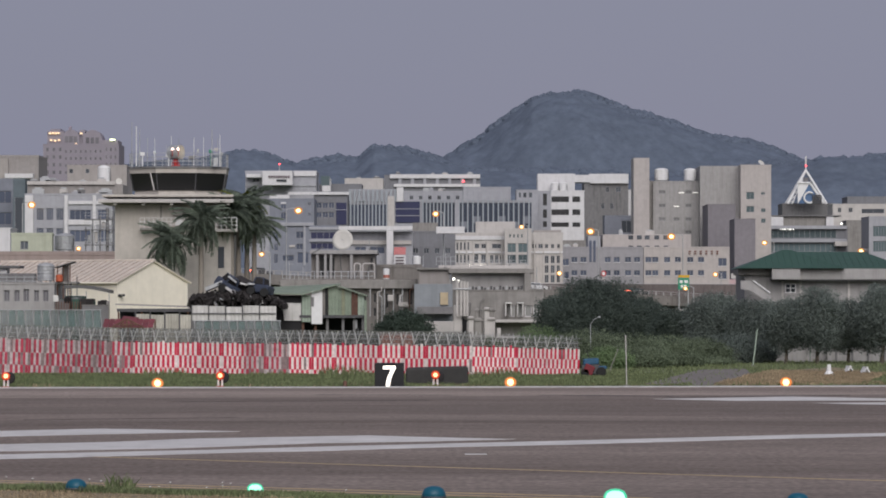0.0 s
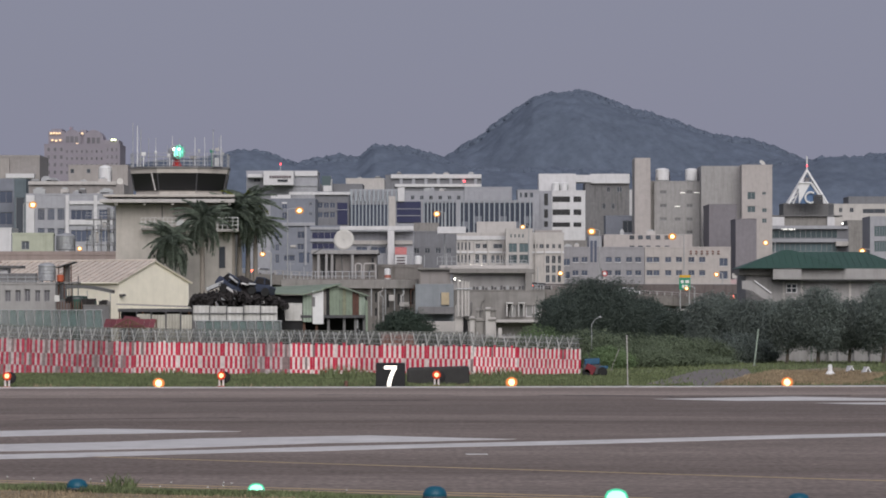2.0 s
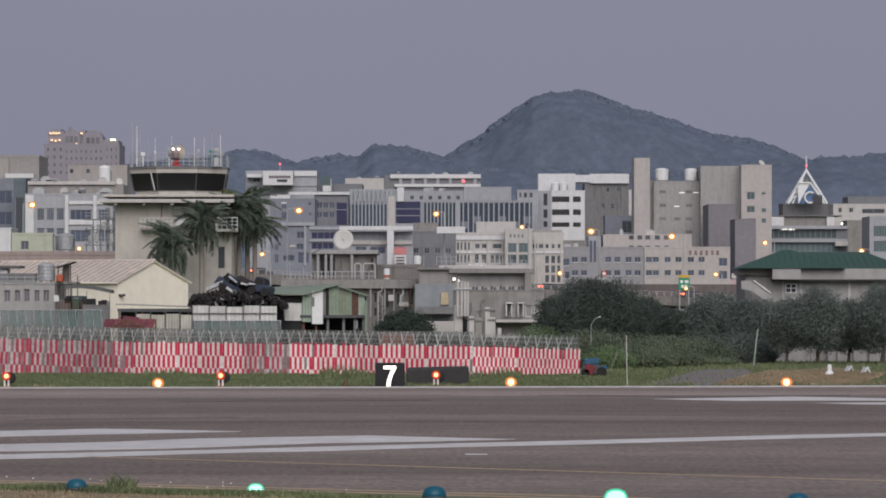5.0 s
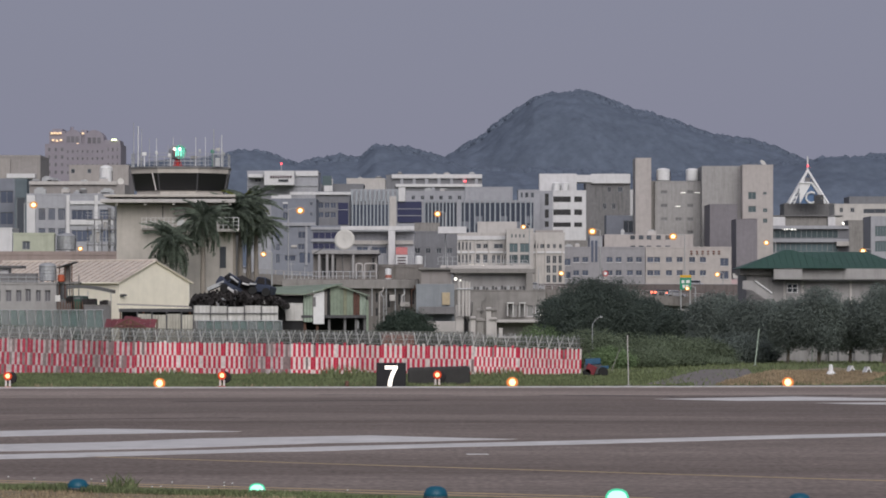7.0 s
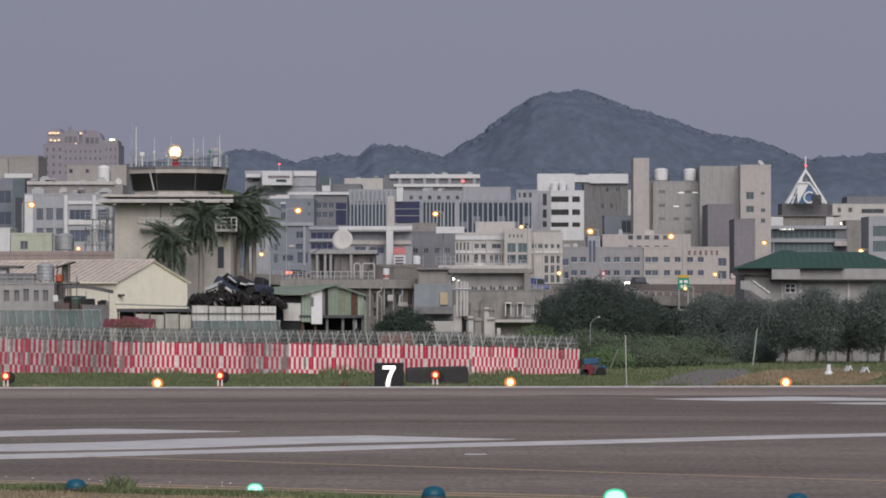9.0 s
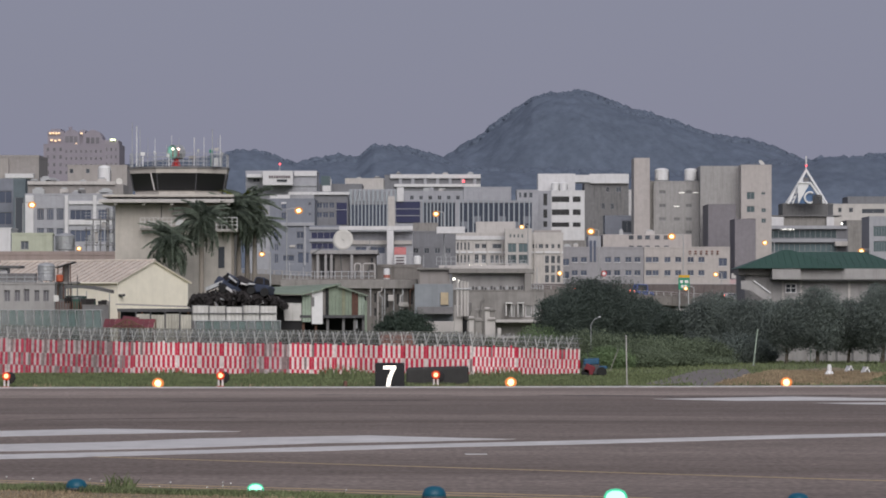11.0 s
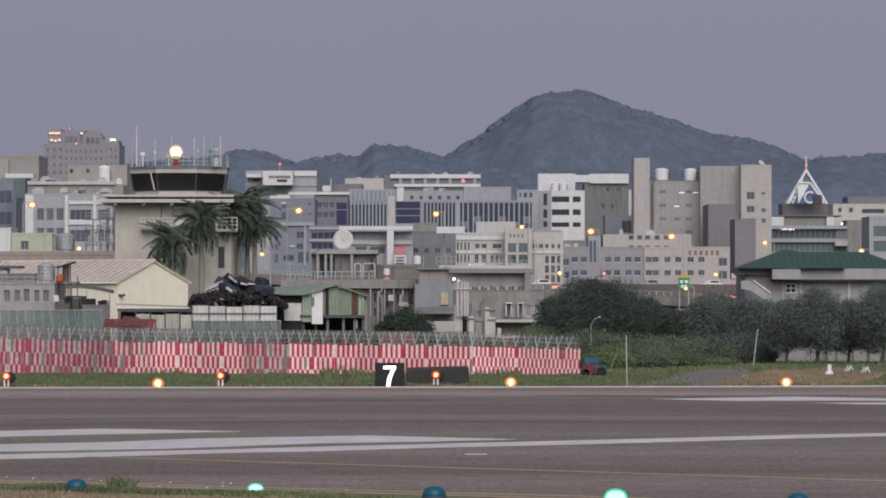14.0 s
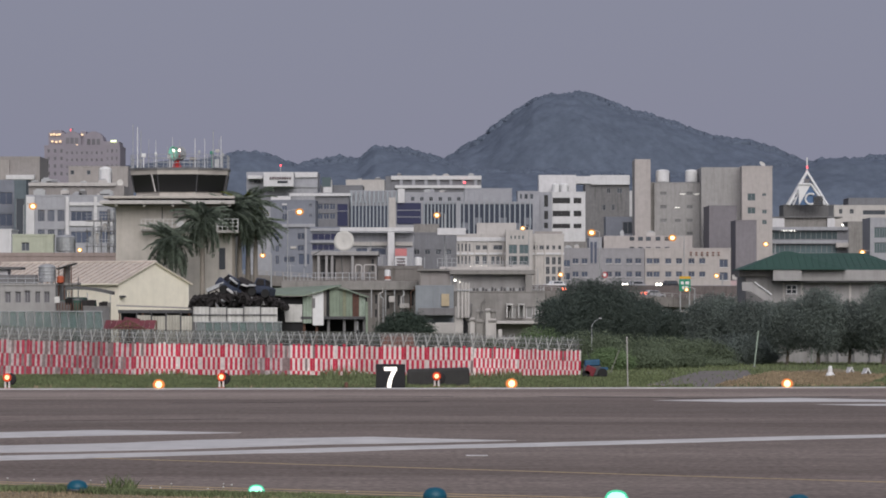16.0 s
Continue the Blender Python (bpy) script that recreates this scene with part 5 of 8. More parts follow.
def lattice():
    t = thing("steel_lattice", "grey steel plant frame with platforms, pipes and pale vessels", "steel frame", pose(-47.447, 560, 0))
    w = 3.528
    px = 0.075
    top = 16.934
    for k, (u, h, r) in enumerate(((0.0, top - 2.6, 0.07), (12, top - 1.6, 0.07), (25, top - 1.0, 0.08), (38, top, 0.2), (47, top - 0.4, 0.08))):
        part("column", rods([((u * px, 0, 0), (u * px, 0, h))], r, 6), CONCRETEDK, t)
    for z in (15.357, 14.006, 11.979):
        part("platform", boxes((-0.2, w + 0.2, -0.5, 0.7, z - 0.08, z + 0.08)), CONCRETEDK, t)
        part("rail", rods([((-0.2, -0.5, z + 0.9), (w + 0.2, -0.5, z + 0.9)), ((-0.2, -0.5, z + 0.5), (w + 0.2, -0.5, z + 0.5))], 0.03, 5), STEEL, t)
    for a, b, z0, z1 in ((0, 12, 11.979, 13.931), (25, 38, 13.931, 15.282), (12, 25, 11.979, 13.931)):
        part("brace", rods([((a * px, 0, z0), (b * px, 0, z1))], 0.05, 5), STEEL, t)
    for u, z, r, h, m in ((18, 12.129, 0.3, 1.5, OFFWHITE), (6, 12.129, 0.26, 1.1, STEEL), (44, 15.432, 0.34, 1.3, STEEL), (31, 14.081, 0.3, 0.9, OFFWHITE), (44, 12.129, 0.36, 1.4, STEEL)):
        part("vessel", lathe([(0.05, 0.1), (r, 0.2), (r, h), (0.05, h + 0.15)], 12), m, t).location = (u * px, 0.2, z)
    for u in (9, 15, 22, 33):
        part("pipe", rods([((u * px, -0.55, 10.628), (u * px, -0.55, 14.531)), ((u * px, -0.55, 14.531), (u * px + 0.5, -0.55, 14.531))], 0.06, 6), STEEL, t)

lattice()


def plant_on_roof(x0, x1, y, z, seed, count):
    """Small housings, ducts and rails on a flat roof."""
    rng = random.Random(seed)
    for k in range(count):
        x = rng.uniform(x0, x1)
        t = thing("roof_unit", "small pale ventilation housing on a roof", "roof unit", pose(x, y, z), "roof units")
        w, h = rng.uniform(0.4, 1.1), rng.uniform(0.5, 1.3)
        part("housing", soft_box(-w, w, -0.5, 0.5, 0, h, 0.05), (OFFWHITE, STEEL, CONCRETEDK, PALEGREY)[k % 4], t)
        part("cap", soft_box(-w * 0.6, w * 0.6, -0.35, 0.35, h, h + 0.25, 0.04), STEEL, t)


plant_on_roof(-68.43, -56.14, 701.5, 22.29, 2, 7)
plant_on_roof(-68.91, -55.11, 708, 24.26, 3, 6)
plant_on_roof(-27.82, -19.94, 1310, 43.01, 4, 3)
plant_on_roof(-15.26, 10.17, 1360, 45.79, 5, 5)
plant_on_roof(34.53, 46, 890, 18.9, 6, 2)
plant_on_roof(25.63, 32.75, 889, 15.95, 7, 3)
plant_on_roof(-25.98, -20.18, 864, 17.4, 8, 3)
plant_on_roof(-6.81, 4.03, 1158, 35.1, 10, 4)


flash_stand = thing("warning_stand", "slim roof mast for a warning lamp", "mast", pose(-150.86, 1705, 74.2))
part("mast", rods([((0, 0, 0), (0, 0, 1.0))], 0.12), STEEL, flash_stand)
FLASH = (-150.86, 1705.0, 74.2 + 1.0)
flasher = thing("flashing_lamp", "flashing red aircraft warning lamp, blinked by an added turning hood", "warning lamp", pose(*FLASH))
part("base", lathe([(0.5, 0), (0.5, 0.1), (0.3, 0.15)], 12), DARKSTEEL, flasher)
bm_ = ball(0.5)
bm_.transform(Matrix.Translation((0, 0, 0.6)))
part("globe", bm_, REDDOT, flasher)
# half hood added; turning it makes the steady globe blink
bm_ = bmesh.new()
ring_ = [(0.75 * math.cos(a), 0.75 * math.sin(a)) for a in [-0.75 + k * (math.pi + 1.5) / 14 for k in range(15)]]
lo_ = [bm_.verts.new((x, y, 0.0)) for x, y in ring_]
hi_ = [bm_.verts.new((x, y, 1.3)) for x, y in ring_]
for i in range(14):
    bm_.faces.new((lo_[i], lo_[i + 1], hi_[i + 1], hi_[i]))
part("hood", bm_, HAZETILE, flasher)


# ---- control tower ----
def control_tower():
    D = 400
    cx = -25.36
    t = thing("control_tower", "old concrete airport control tower with slanted dark cab glass", "control tower", pose(cx, D, 0))
    wall = boxes((-5.791, 5.255, 0, 10, 0, 13.51))
    part("shaft", wall, TOWERWALL, t)
    part("gallery_slab", soft_box(-7.186, 5.577, -2.2, 12, 13.61, 13.96, 0.05), OFFWHITE, t)
    part("gallery_roof", soft_box(-6.864, 5.577, -2.0, 12, 14.15, 14.39, 0.05), TOWERWALL, t)
    # near-black block stands in for the shade between slab and roof
    part("gallery_recess", boxes((-6.006, 5.255, -1.2, 11, 13.97, 14.14)), INSIDESHADE, t)
    for k in range(5):
        x = -5.791 + k * 2.681
        part("bracket", boxes((x, x + 0.268, -1.9, -0.02, 13.4, 13.61)), OFFWHITE, t)
    # cab: eight sides, wider at the top
    n = 8

    def ring(r, z, off=0.3927):
        return [(r * math.cos(off + 6.28318 * i / n) * 1.0, 5 + r * math.sin(off + 6.28318 * i / n), z) for i in range(n)]

    def band(r0, z0, r1, z1, mat, name, cap=True):
        bm = bmesh.new()
        lo = [bm.verts.new(p) for p in ring(r0, z0)]
        hi = [bm.verts.new(p) for p in ring(r1, z1)]
        for i in range(n):
            j = (i + 1) % n
            bm.faces.new((lo[i], lo[j], hi[j], hi[i]))
        bm.faces.new(hi)
        bm.faces.new(lo[::-1])
        return part(name, bm, mat, t)

    rt = 4.612 / math.cos(0.3927)
    rb = 4.236 / math.cos(0.3927)
    band(rb * 0.97, 14.39, rb * 0.97, 14.85, TOWERWALL, "cab_base")
    band(rb, 14.85, rt * 0.985, 16.51, CABGLASS, "cab_glass")
    band(rt * 1.0, 16.51, rt * 1.01, 16.94, TOWERWALL, "cab_fascia")
    band(rt * 1.03, 16.94, rt * 1.03, 17.15, CONCRETEDK, "cab_roof")
    lo, hi = ring(rb * 1.006, 14.85), ring(rt * 0.992, 16.51)
    for i in range(n):
        part("mullion", rods([(lo[i], hi[i])], 0.06), DARKSTEEL, t)
    part("blind", rods([((-2.467, 5 - rb * 0.95, 16.51), (-2.091, 5 - rb * 0.96, 14.85))], 0.07), OFFWHITE, t)
    # roof rail
    zr = 17.15
    pts = ring(rt * 1.0, zr)
    for i in range(n):
        a, b = Vector(pts[i]), Vector(pts[(i + 1) % n])
        for k in range(3):
            p = a.lerp(b, k / 3)
            part("rail_post", rods([(p, p + Vector((0, 0, 1.25)))], 0.03), STEEL, t)
        for h in (0.45, 0.85, 1.25):
            part("rail", rods([(a + Vector((0, 0, h)), b + Vector((0, 0, h)))], 0.025), STEEL, t)
    # shaft details
    part("joint", boxes((-1.448, -1.362, -0.03, 0.02, 12.22, 13.4)), DARKSTEEL, t)
    part("vent_box", soft_box(-0.214, 0.751, -0.5, 0.02, 12.43, 13.18, 0.03), CONCRETE, t)
    part("notice", boxes((-0.054, 0.643, -0.06, 0.02, 11.52, 12.06)), WHITESTEEL, t)
    part("balcony", soft_box(-3.325, 0.858, -1.1, 0.02, 11.04, 11.25, 0.03), CONCRETE, t)
    rail = rods([((-3.325, -1.05, z), (0.858, -1.05, z)) for z in (11.25 + 0.3, 11.25 + 0.6, 11.25 + 0.95)]
                + [((-3.325 + k * 0.42, -1.05, 11.25), (-3.325 + k * 0.42, -1.05, 11.25 + 0.95)) for k in range(11)], 0.025)
    part("balcony_rail", rail, WHITESTEEL, t)
    part("side_gallery", soft_box(3.432, 5.899, -1.9, 1.0, 10.88, 11.15, 0.03), OFFWHITE, t)
    part("side_rail", rods([((3.432, -1.85, z), (5.899, -1.85, z)) for z in (11.15 + 0.35, 11.15 + 0.7, 11.15 + 1.05)]
                           + [((3.432 + k * 0.49, -1.85, 11.15), (3.432 + k * 0.49, -1.85, 11.15 + 1.05)) for k in range(6)], 0.035), WHITESTEEL, t)
    part("buttress", boxes((2.681, 5.255, -0.4, -0.02, 0, 10.88)), TOWERWALL, t)
    part("shaft_window", boxes((4.022, 4.612, -0.43, -0.38, 7.45, 9.48)), GLASS, t)
    return t


DARKROOF = surface("dark_roof_felt", (0.13, 0.13, 0.13), rough=0.9, grain=2, var=0.2)
control_tower()


def mast(x, y, z, h, mat, r=0.03, label="thin whip antenna on the tower roof", tip=None):
    t = thing("antenna", label, "antenna", pose(x, y, z), "antennas on the tower roof")
    bm = lathe([(r * 1.4, 0), (r * 1.3, h * 0.2), (r, h * 0.22), (r * 0.7, h)], 6)
    part("whip", bm, mat, t)
    part("foot", boxes((-0.09, 0.09, -0.09, 0.09, 0.0, 0.1)), STEEL, t)
    if tip:
        b = ball(0.06)
        b.transform(Matrix.Translation((0, 0, h)))
        part("tip", b, tip, t)
    return t


ROOFZ = 17.15
for ax, ah, ar, am in ((-29.69, 4.204, 0.045, STEEL), (-29.26, 3.880, 0.06, WHITESTEEL), (-28.94, 3.557, 0.05, STEEL), (-28.33, 2.816, 0.035, STEEL), (-27.65, 2.802, 0.035, WHITESTEEL),
                       (-26.54, 2.166, 0.03, STEEL), (-26.05, 3.033, 0.03, WHITESTEEL), (-25.35, 2.816, 0.03, STEEL), (-23.77, 2.802, 0.045, WHITESTEEL), (-22.96, 2.910, 0.035, WHITESTEEL),
                       (-22.04, 3.557, 0.06, STEEL), (-21.61, 2.802, 0.035, STEEL), (-21.29, 3.018, 0.045, WHITESTEEL)):
    mast(ax, 402 if ar > 0.04 else 404, ROOFZ, ah, am, ar * 0.85)


def roof_gear(name, label, category, x, y, rows, mat):
    t = thing(name, label, category, pose(x, y, ROOFZ))
    for k, (nm, r) in enumerate(rows):
        part(nm, soft_box(*r, 0.02), mat, t)


roof_gear("weather_box", "pale instrument box on the tower roof rail", "instrument box", -28.6, 401, [("post", (-0.05, 0.05, -0.05, 0.05, 0, 1.0)), ("box", (-0.2, 0.2, -0.15, 0.15, 1.0, 1.35))], WHITESTEEL)
roof_gear("weather_box", "pale instrument box on the tower roof rail", "instrument box", -26.13, 401, [("post", (-0.05, 0.05, -0.05, 0.05, 0, 0.85)), ("box", (-0.2, 0.2, -0.15, 0.15, 0.85, 1.2))], WHITESTEEL)
roof_gear("ladder_frame", "steel cage frame on the tower roof", "frame", -21.61, 401, [("post", (-0.5, -0.44, 0, 0.06, 0, 1.7)), ("post", (0.44, 0.5, 0, 0.06, 0, 1.7)), ("bar", (-0.44, 0.44, 0, 0.06, 1.1, 1.16)), ("bar", (-0.44, 0.44, 0, 0.06, 1.5, 1.56)), ("cabinet", (-0.25, 0.2, 0.1, 0.4, 0, 0.8))], STEEL)

for x_, y_, h_, w_, m_, lab in ((-28.868, 401.5, 0.55, 0.14, STEEL, "grey junction box on the tower roof"), (-27.524, 402, 1.2, 0.1, WHITESTEEL, "slim white sensor head on the tower roof"), (-23.976, 402.5, 0.75, 0.3, CONCRETE, "low grey cabinet on the tower roof"),
                               (-23.331, 401.2, 1.35, 0.12, STEEL, "small grey receiver on the tower roof"), (-22.149, 401.6, 1.3, 0.16, SIGNGREEN, "dark green unit on the tower roof"), (-21.665, 402.4, 1.5, 0.2, OFFWHITE, "pale receiver head on the tower roof"), (-21.127, 402.0, 1.1, 0.12, STEEL, "grey junction box on the tower roof")):
    roof_gear("roof_instrument", lab, "instrument", x_, y_, [("post", (-0.03, 0.03, -0.03, 0.03, 0, h_)), ("box", (-w_, w_, -0.12, 0.12, h_, h_ + 0.3))], m_)

# rotating light
ROSELAMP = glow("rose_lamp", (1.0, 0.72, 0.62), 5)
BX, BY, BZ = -25.43, 401.0, ROOFZ
stand = thing("beacon_stand", "red painted stand with two steady obstruction lamps", "beacon stand", pose(BX, BY, BZ))
part("pedestal", lathe([(0.32, 0), (0.32, 0.08), (0.2, 0.12), (0.2, 0.85), (0.3, 0.9), (0.3, 0.98)], 14), REDPAINT, stand)
part("brace", rods([((-0.4, 0, 0), (-0.15, 0, 0.7)), ((0.4, 0, 0), (0.15, 0, 0.7))], 0.05), REDPAINT, stand)
for s in (-0.27, 0.27):
    b = ball(0.1)
    b.transform(Matrix.Translation((s, -0.75, 1.62)))
    part("obstruction_lamp", b, ROSELAMP, stand, "lit pinkish obstruction lamp")
    part("lamp_arm", rods([((s * 0.7, -0.2, 0.9), (s, -0.75, 1.0)), ((s, -0.75, 1.0), (s, -0.75, 1.5))], 0.035), REDPAINT, stand)
beacon = thing("rotating_beacon", "rotating airport beacon with one white and one green lens", "beacon", pose(BX, BY, BZ + 1.35))
part("drum", lathe([(0.2, -0.38), (0.12, -0.3), (0.09, 0.3), (0.07, 0.36)], 16), REDPAINT, beacon)


def lens(side, r, mat, glass, name):
    # hood added to hide the glowing lens from the side
    bm = lathe([(r * 0.7, -0.05), (r * 1.03, 0.0), (r * 1.03, 0.5), (r, 0.5), (r, 0.02)], 22)
    bm.transform(pose(0, side * 0.06, 0, -90 * side, 0, 0))
    part("hood", bm, STEEL, beacon)
    # slats added so the lens dims fast as it turns away
    for k in (-2, -1, 0, 1, 2):
        u = k * 0.26
        half = math.sqrt(r * r - u * u) * 0.98
        bm = boxes((u - 0.006, u + 0.006, 0.25, 0.62, -half, half) if side > 0 else (u - 0.006, u + 0.006, -0.62, -0.25, -half, half))
        part("baffle", bm, STEEL, beacon)
    bm = lathe([(0.0, 0.0), (r * 0.4, 0.0), (r * 0.75, 0.0), (r * 0.75, 0.02), (r * 0.4, 0.04), (0.0, 0.045)], 22)
    bm.transform(pose(0, side * 0.13, 0, -90 * side, 0, 0))
    part(name, bm, mat, beacon)
    # glowing disc in front imitates the glare round the lens
    bm = lathe([(0.0, 0.0), (r * 0.6, 0.0), (r * 0.99, 0.0), (r * 0.99, 0.012), (0.0, 0.012)], 22)
    bm.transform(pose(0, side * 0.22, 0, -90 * side, 0, 0))
    part("glass", bm, glass, beacon)


# Both lenses are enlarged to take in their glare.
lens(-1, 0.68, glow("beacon_white", (1.0, 0.82, 0.55), 14), halo_shell("beacon_white_halo", (1.0, 0.6, 0.28), 0.9, 0.45), "white_lens")
lens(1, 0.66, glow("beacon_green", (0.3, 1.0, 0.75), 14), halo_shell("beacon_green_halo", (0.06, 0.8, 0.52), 1.0, 0.4), "green_lens")

# palms
for k, (ax_, py_, h_, s_) in enumerate(((-25.435, 392, 9.735, 0.95), (-22.607, 394, 11.773, 0.92), (-20.056, 400, 12.752, 0.86), (-19.558, 403, 13.36, 0.95), (-18.84, 405, 13.407, 0.95), (-18.09, 404, 11.325, 0.9))):
    palm(ax_, py_, h_, 20 + k, s_, k in (3, 4))


# ---- fence with barbed wire ----
def checker_panel(width, rows, seed, dirty):
    """One folded sheet of red and white strips, checked from row to row, with a ragged top."""
    rng = random.Random(seed)
    bm = bmesh.new()
    n = max(4, round(width / 0.147))
    w = width / n
    levels = [2.05]
    for h in rows:
        levels.append(levels[-1] - h)
    profile, strip = [], []
    for i in range(n):
        d = -0.035 if i % 2 else 0.0
        profile += [(i * w, d), ((i + 1) * w, d)]
        strip += [i, i]
    tops = [2.05 + 0.15 * rng.random() * (1 if i % 2 else 0.5) for i in range(n)]
    cols = []
    for (x, y), i in zip(profile, strip):
        cols.append([bm.verts.new((x, y, tops[i] if k == 0 else z)) for k, z in enumerate(levels)])
    back = [[bm.verts.new((x, 0.03, z)) for z in levels] for x in (0.0, width)]
    shift = rng.random() < 0.3
    for k in range(len(levels) - 1):
        for a in range(len(cols) - 1):
            f = bm.faces.new((cols[a][k + 1], cols[a + 1][k + 1], cols[a + 1][k], cols[a][k]))
            f.material_index = 2 if rng.random() < dirty else (strip[a] + k + shift) % 2
        for a, b in ((back[0], cols[0]), (cols[-1], back[1]), (back[1], back[0])):
            bm.faces.new((a[k + 1], b[k + 1], b[k], a[k])).material_index = 1
    me = bpy.data.meshes.new("panel")
    bm.to_mesh(me)
    bm.free()
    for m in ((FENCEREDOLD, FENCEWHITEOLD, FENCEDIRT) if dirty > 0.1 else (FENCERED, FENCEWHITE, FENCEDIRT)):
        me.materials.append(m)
    return me


POSTPAINT = surface("pale_post_paint", (0.55, 0.55, 0.53), rough=0.7, grain=3, var=0.25)
MESHNET = netting("dark_wire_mesh", (0.18, 0.185, 0.165), 0.6)


def fence():
    t = thing("fence", "red and white checked corrugated airfield fence topped with barbed wire", "fence")
    knots = [(-26.93, 238, 2.04), (-17.3, 235, 1.78), (1.57, 229, 1.6), (7.5, 233, 1.38)]
    metal = []
    wires = []
    k = 0
    for s in range(3):
        a, b = Vector(knots[s]), Vector(knots[s + 1])
        flat = Vector((b.x - a.x, b.y - a.y, 0))
        count = max(1, round(flat.length / 1.32))
        step = flat.length / count
        ang = math.atan2(flat.y, flat.x)
        for i in range(count):
            p = a.lerp(b, i / count)
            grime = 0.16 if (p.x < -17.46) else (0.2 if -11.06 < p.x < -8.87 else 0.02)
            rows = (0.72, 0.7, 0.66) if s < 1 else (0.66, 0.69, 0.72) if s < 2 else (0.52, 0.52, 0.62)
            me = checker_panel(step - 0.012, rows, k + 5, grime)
            m = Matrix.Translation((p.x, p.y, p.z - 2.05)) @ Matrix.Rotation(ang, 4, 'Z') @ Matrix.Rotation(-math.atan2(b.z - a.z, flat.length) * 1.0, 4, 'Y')
            share("panel", me, t, m)
            for q in (0.0, 0.5):
                w = p.lerp(a.lerp(b, (i + 1) / count), q)
                metal.append((tuple(w + Vector((0, 0.08, -1.9))), tuple(w + Vector((0, 0.08, 0.12)))))
                metal.append((tuple(w + Vector((0, 0.08, 0.12))), tuple(w + Vector((0.24, -0.1, 0.78)))))
                metal.append((tuple(w + Vector((0, 0.08, 0.12))), tuple(w + Vector((-0.1, 0.45, 0.72)))))
            k += 1
        for j in range(3):
            u = 0.2 + 0.28 * j
            off = Vector((0.3 * u, 0.08 - 0.24 * u, 0.06 + 0.9 * u - 0.1))
            wires.append((tuple(a + off), tuple(b + off)))
            off = Vector((-0.1 * u, 0.08 + 0.5 * u, 0.06 + 0.85 * u - 0.1))
            wires.append((tuple(a + off), tuple(b + off)))
    for p in metal:
        part("post", rods([p], 0.026, 5), POSTPAINT, t)
    for p in wires:
        part("wire", rods([p], 0.008, 4), STEEL, t)
    # dark wire mesh behind the arms
    for s in range(3):
        a, b = Vector(knots[s]), Vector(knots[s + 1])
        count = max(1, round((b - a).length / 2.64))
        for i in range(count):
            p, q = a.lerp(b, i / count), a.lerp(b, (i + 1) / count)
            bm = bmesh.new()
            hi = 0.82 if s < 2 else 0.55
            vs = [bm.verts.new(v) for v in ((p.x, p.y + 0.55, p.z - 0.4), (q.x, q.y + 0.55, q.z - 0.4), (q.x, q.y + 0.75, q.z + hi), (p.x, p.y + 0.75, p.z + hi), (p.x, p.y + 0.56, p.z - 0.4), (q.x, q.y + 0.56, q.z - 0.4), (q.x, q.y + 0.76, q.z + hi), (p.x, p.y + 0.76, p.z + hi))]
            for f in ((0, 1, 2, 3), (5, 4, 7, 6), (3, 2, 6, 7), (0, 4, 5, 1)):
                bm.faces.new([vs[k] for k in f])
            part("mesh_screen", bm, MESHNET, t)
    # coiled razor wire along the top
    rng = random.Random(4)
    bm = bmesh.new()
    for s in range(3):
        a, b = Vector(knots[s]), Vector(knots[s + 1])
        turns = int((b - a).length / 0.22)
        pts = []
        for i in range(turns * 8):
            u = i / (turns * 8)
            p = a.lerp(b, u)
            r = 0.3 + 0.05 * math.sin(u * 40)
            pts.append(p + Vector((0, 0.15 + r * math.cos(i * 0.7854), 0.5 + r * math.sin(i * 0.7854) + rng.gauss(0, 0.012))))
        for p, q in zip(pts, pts[1:]):
            rod(bm, p, q, 0.009, n=3)
    tagged(part("razor_coil", bm, STEEL, t, "coiled razor wire"), kind="stuff")


fence()


# ---- airfield lights and sign ----
def edge_lamp(x, y, label, bulb, shade, r=0.13, h=0.3):
    t = thing("edge_light", label, "airfield light", pose(x, y, 0), "lights along the pavement edge")
    part("base", lathe([(0.14, 0), (0.14, 0.03), (0.05, 0.05), (0.04, max(0.055, h - 0.05)), (0.1, h + 0.02)], 12), YELLOWMARK, t)
    b = ball(r * 0.78, 1.05)
    b.transform(Matrix.Translation((0, 0, h + r)))
    part("bulb", b, bulb, t)
    # outer glowing ball stands in for the glare round the bulb
    b = ball(r * 1.42, 0.88)
    b.transform(Matrix.Translation((0, 0, h + r)))
    part("globe", b, shade, t)
    return t


for x_ in (-13.42, 3.21, 16.32):
    edge_lamp(x_, 198.2 if x_ < 0 else 200.6, "low airfield light glowing warm yellow at the runway edge", WARMBULB, WARMHALO, 0.2, 0.0)


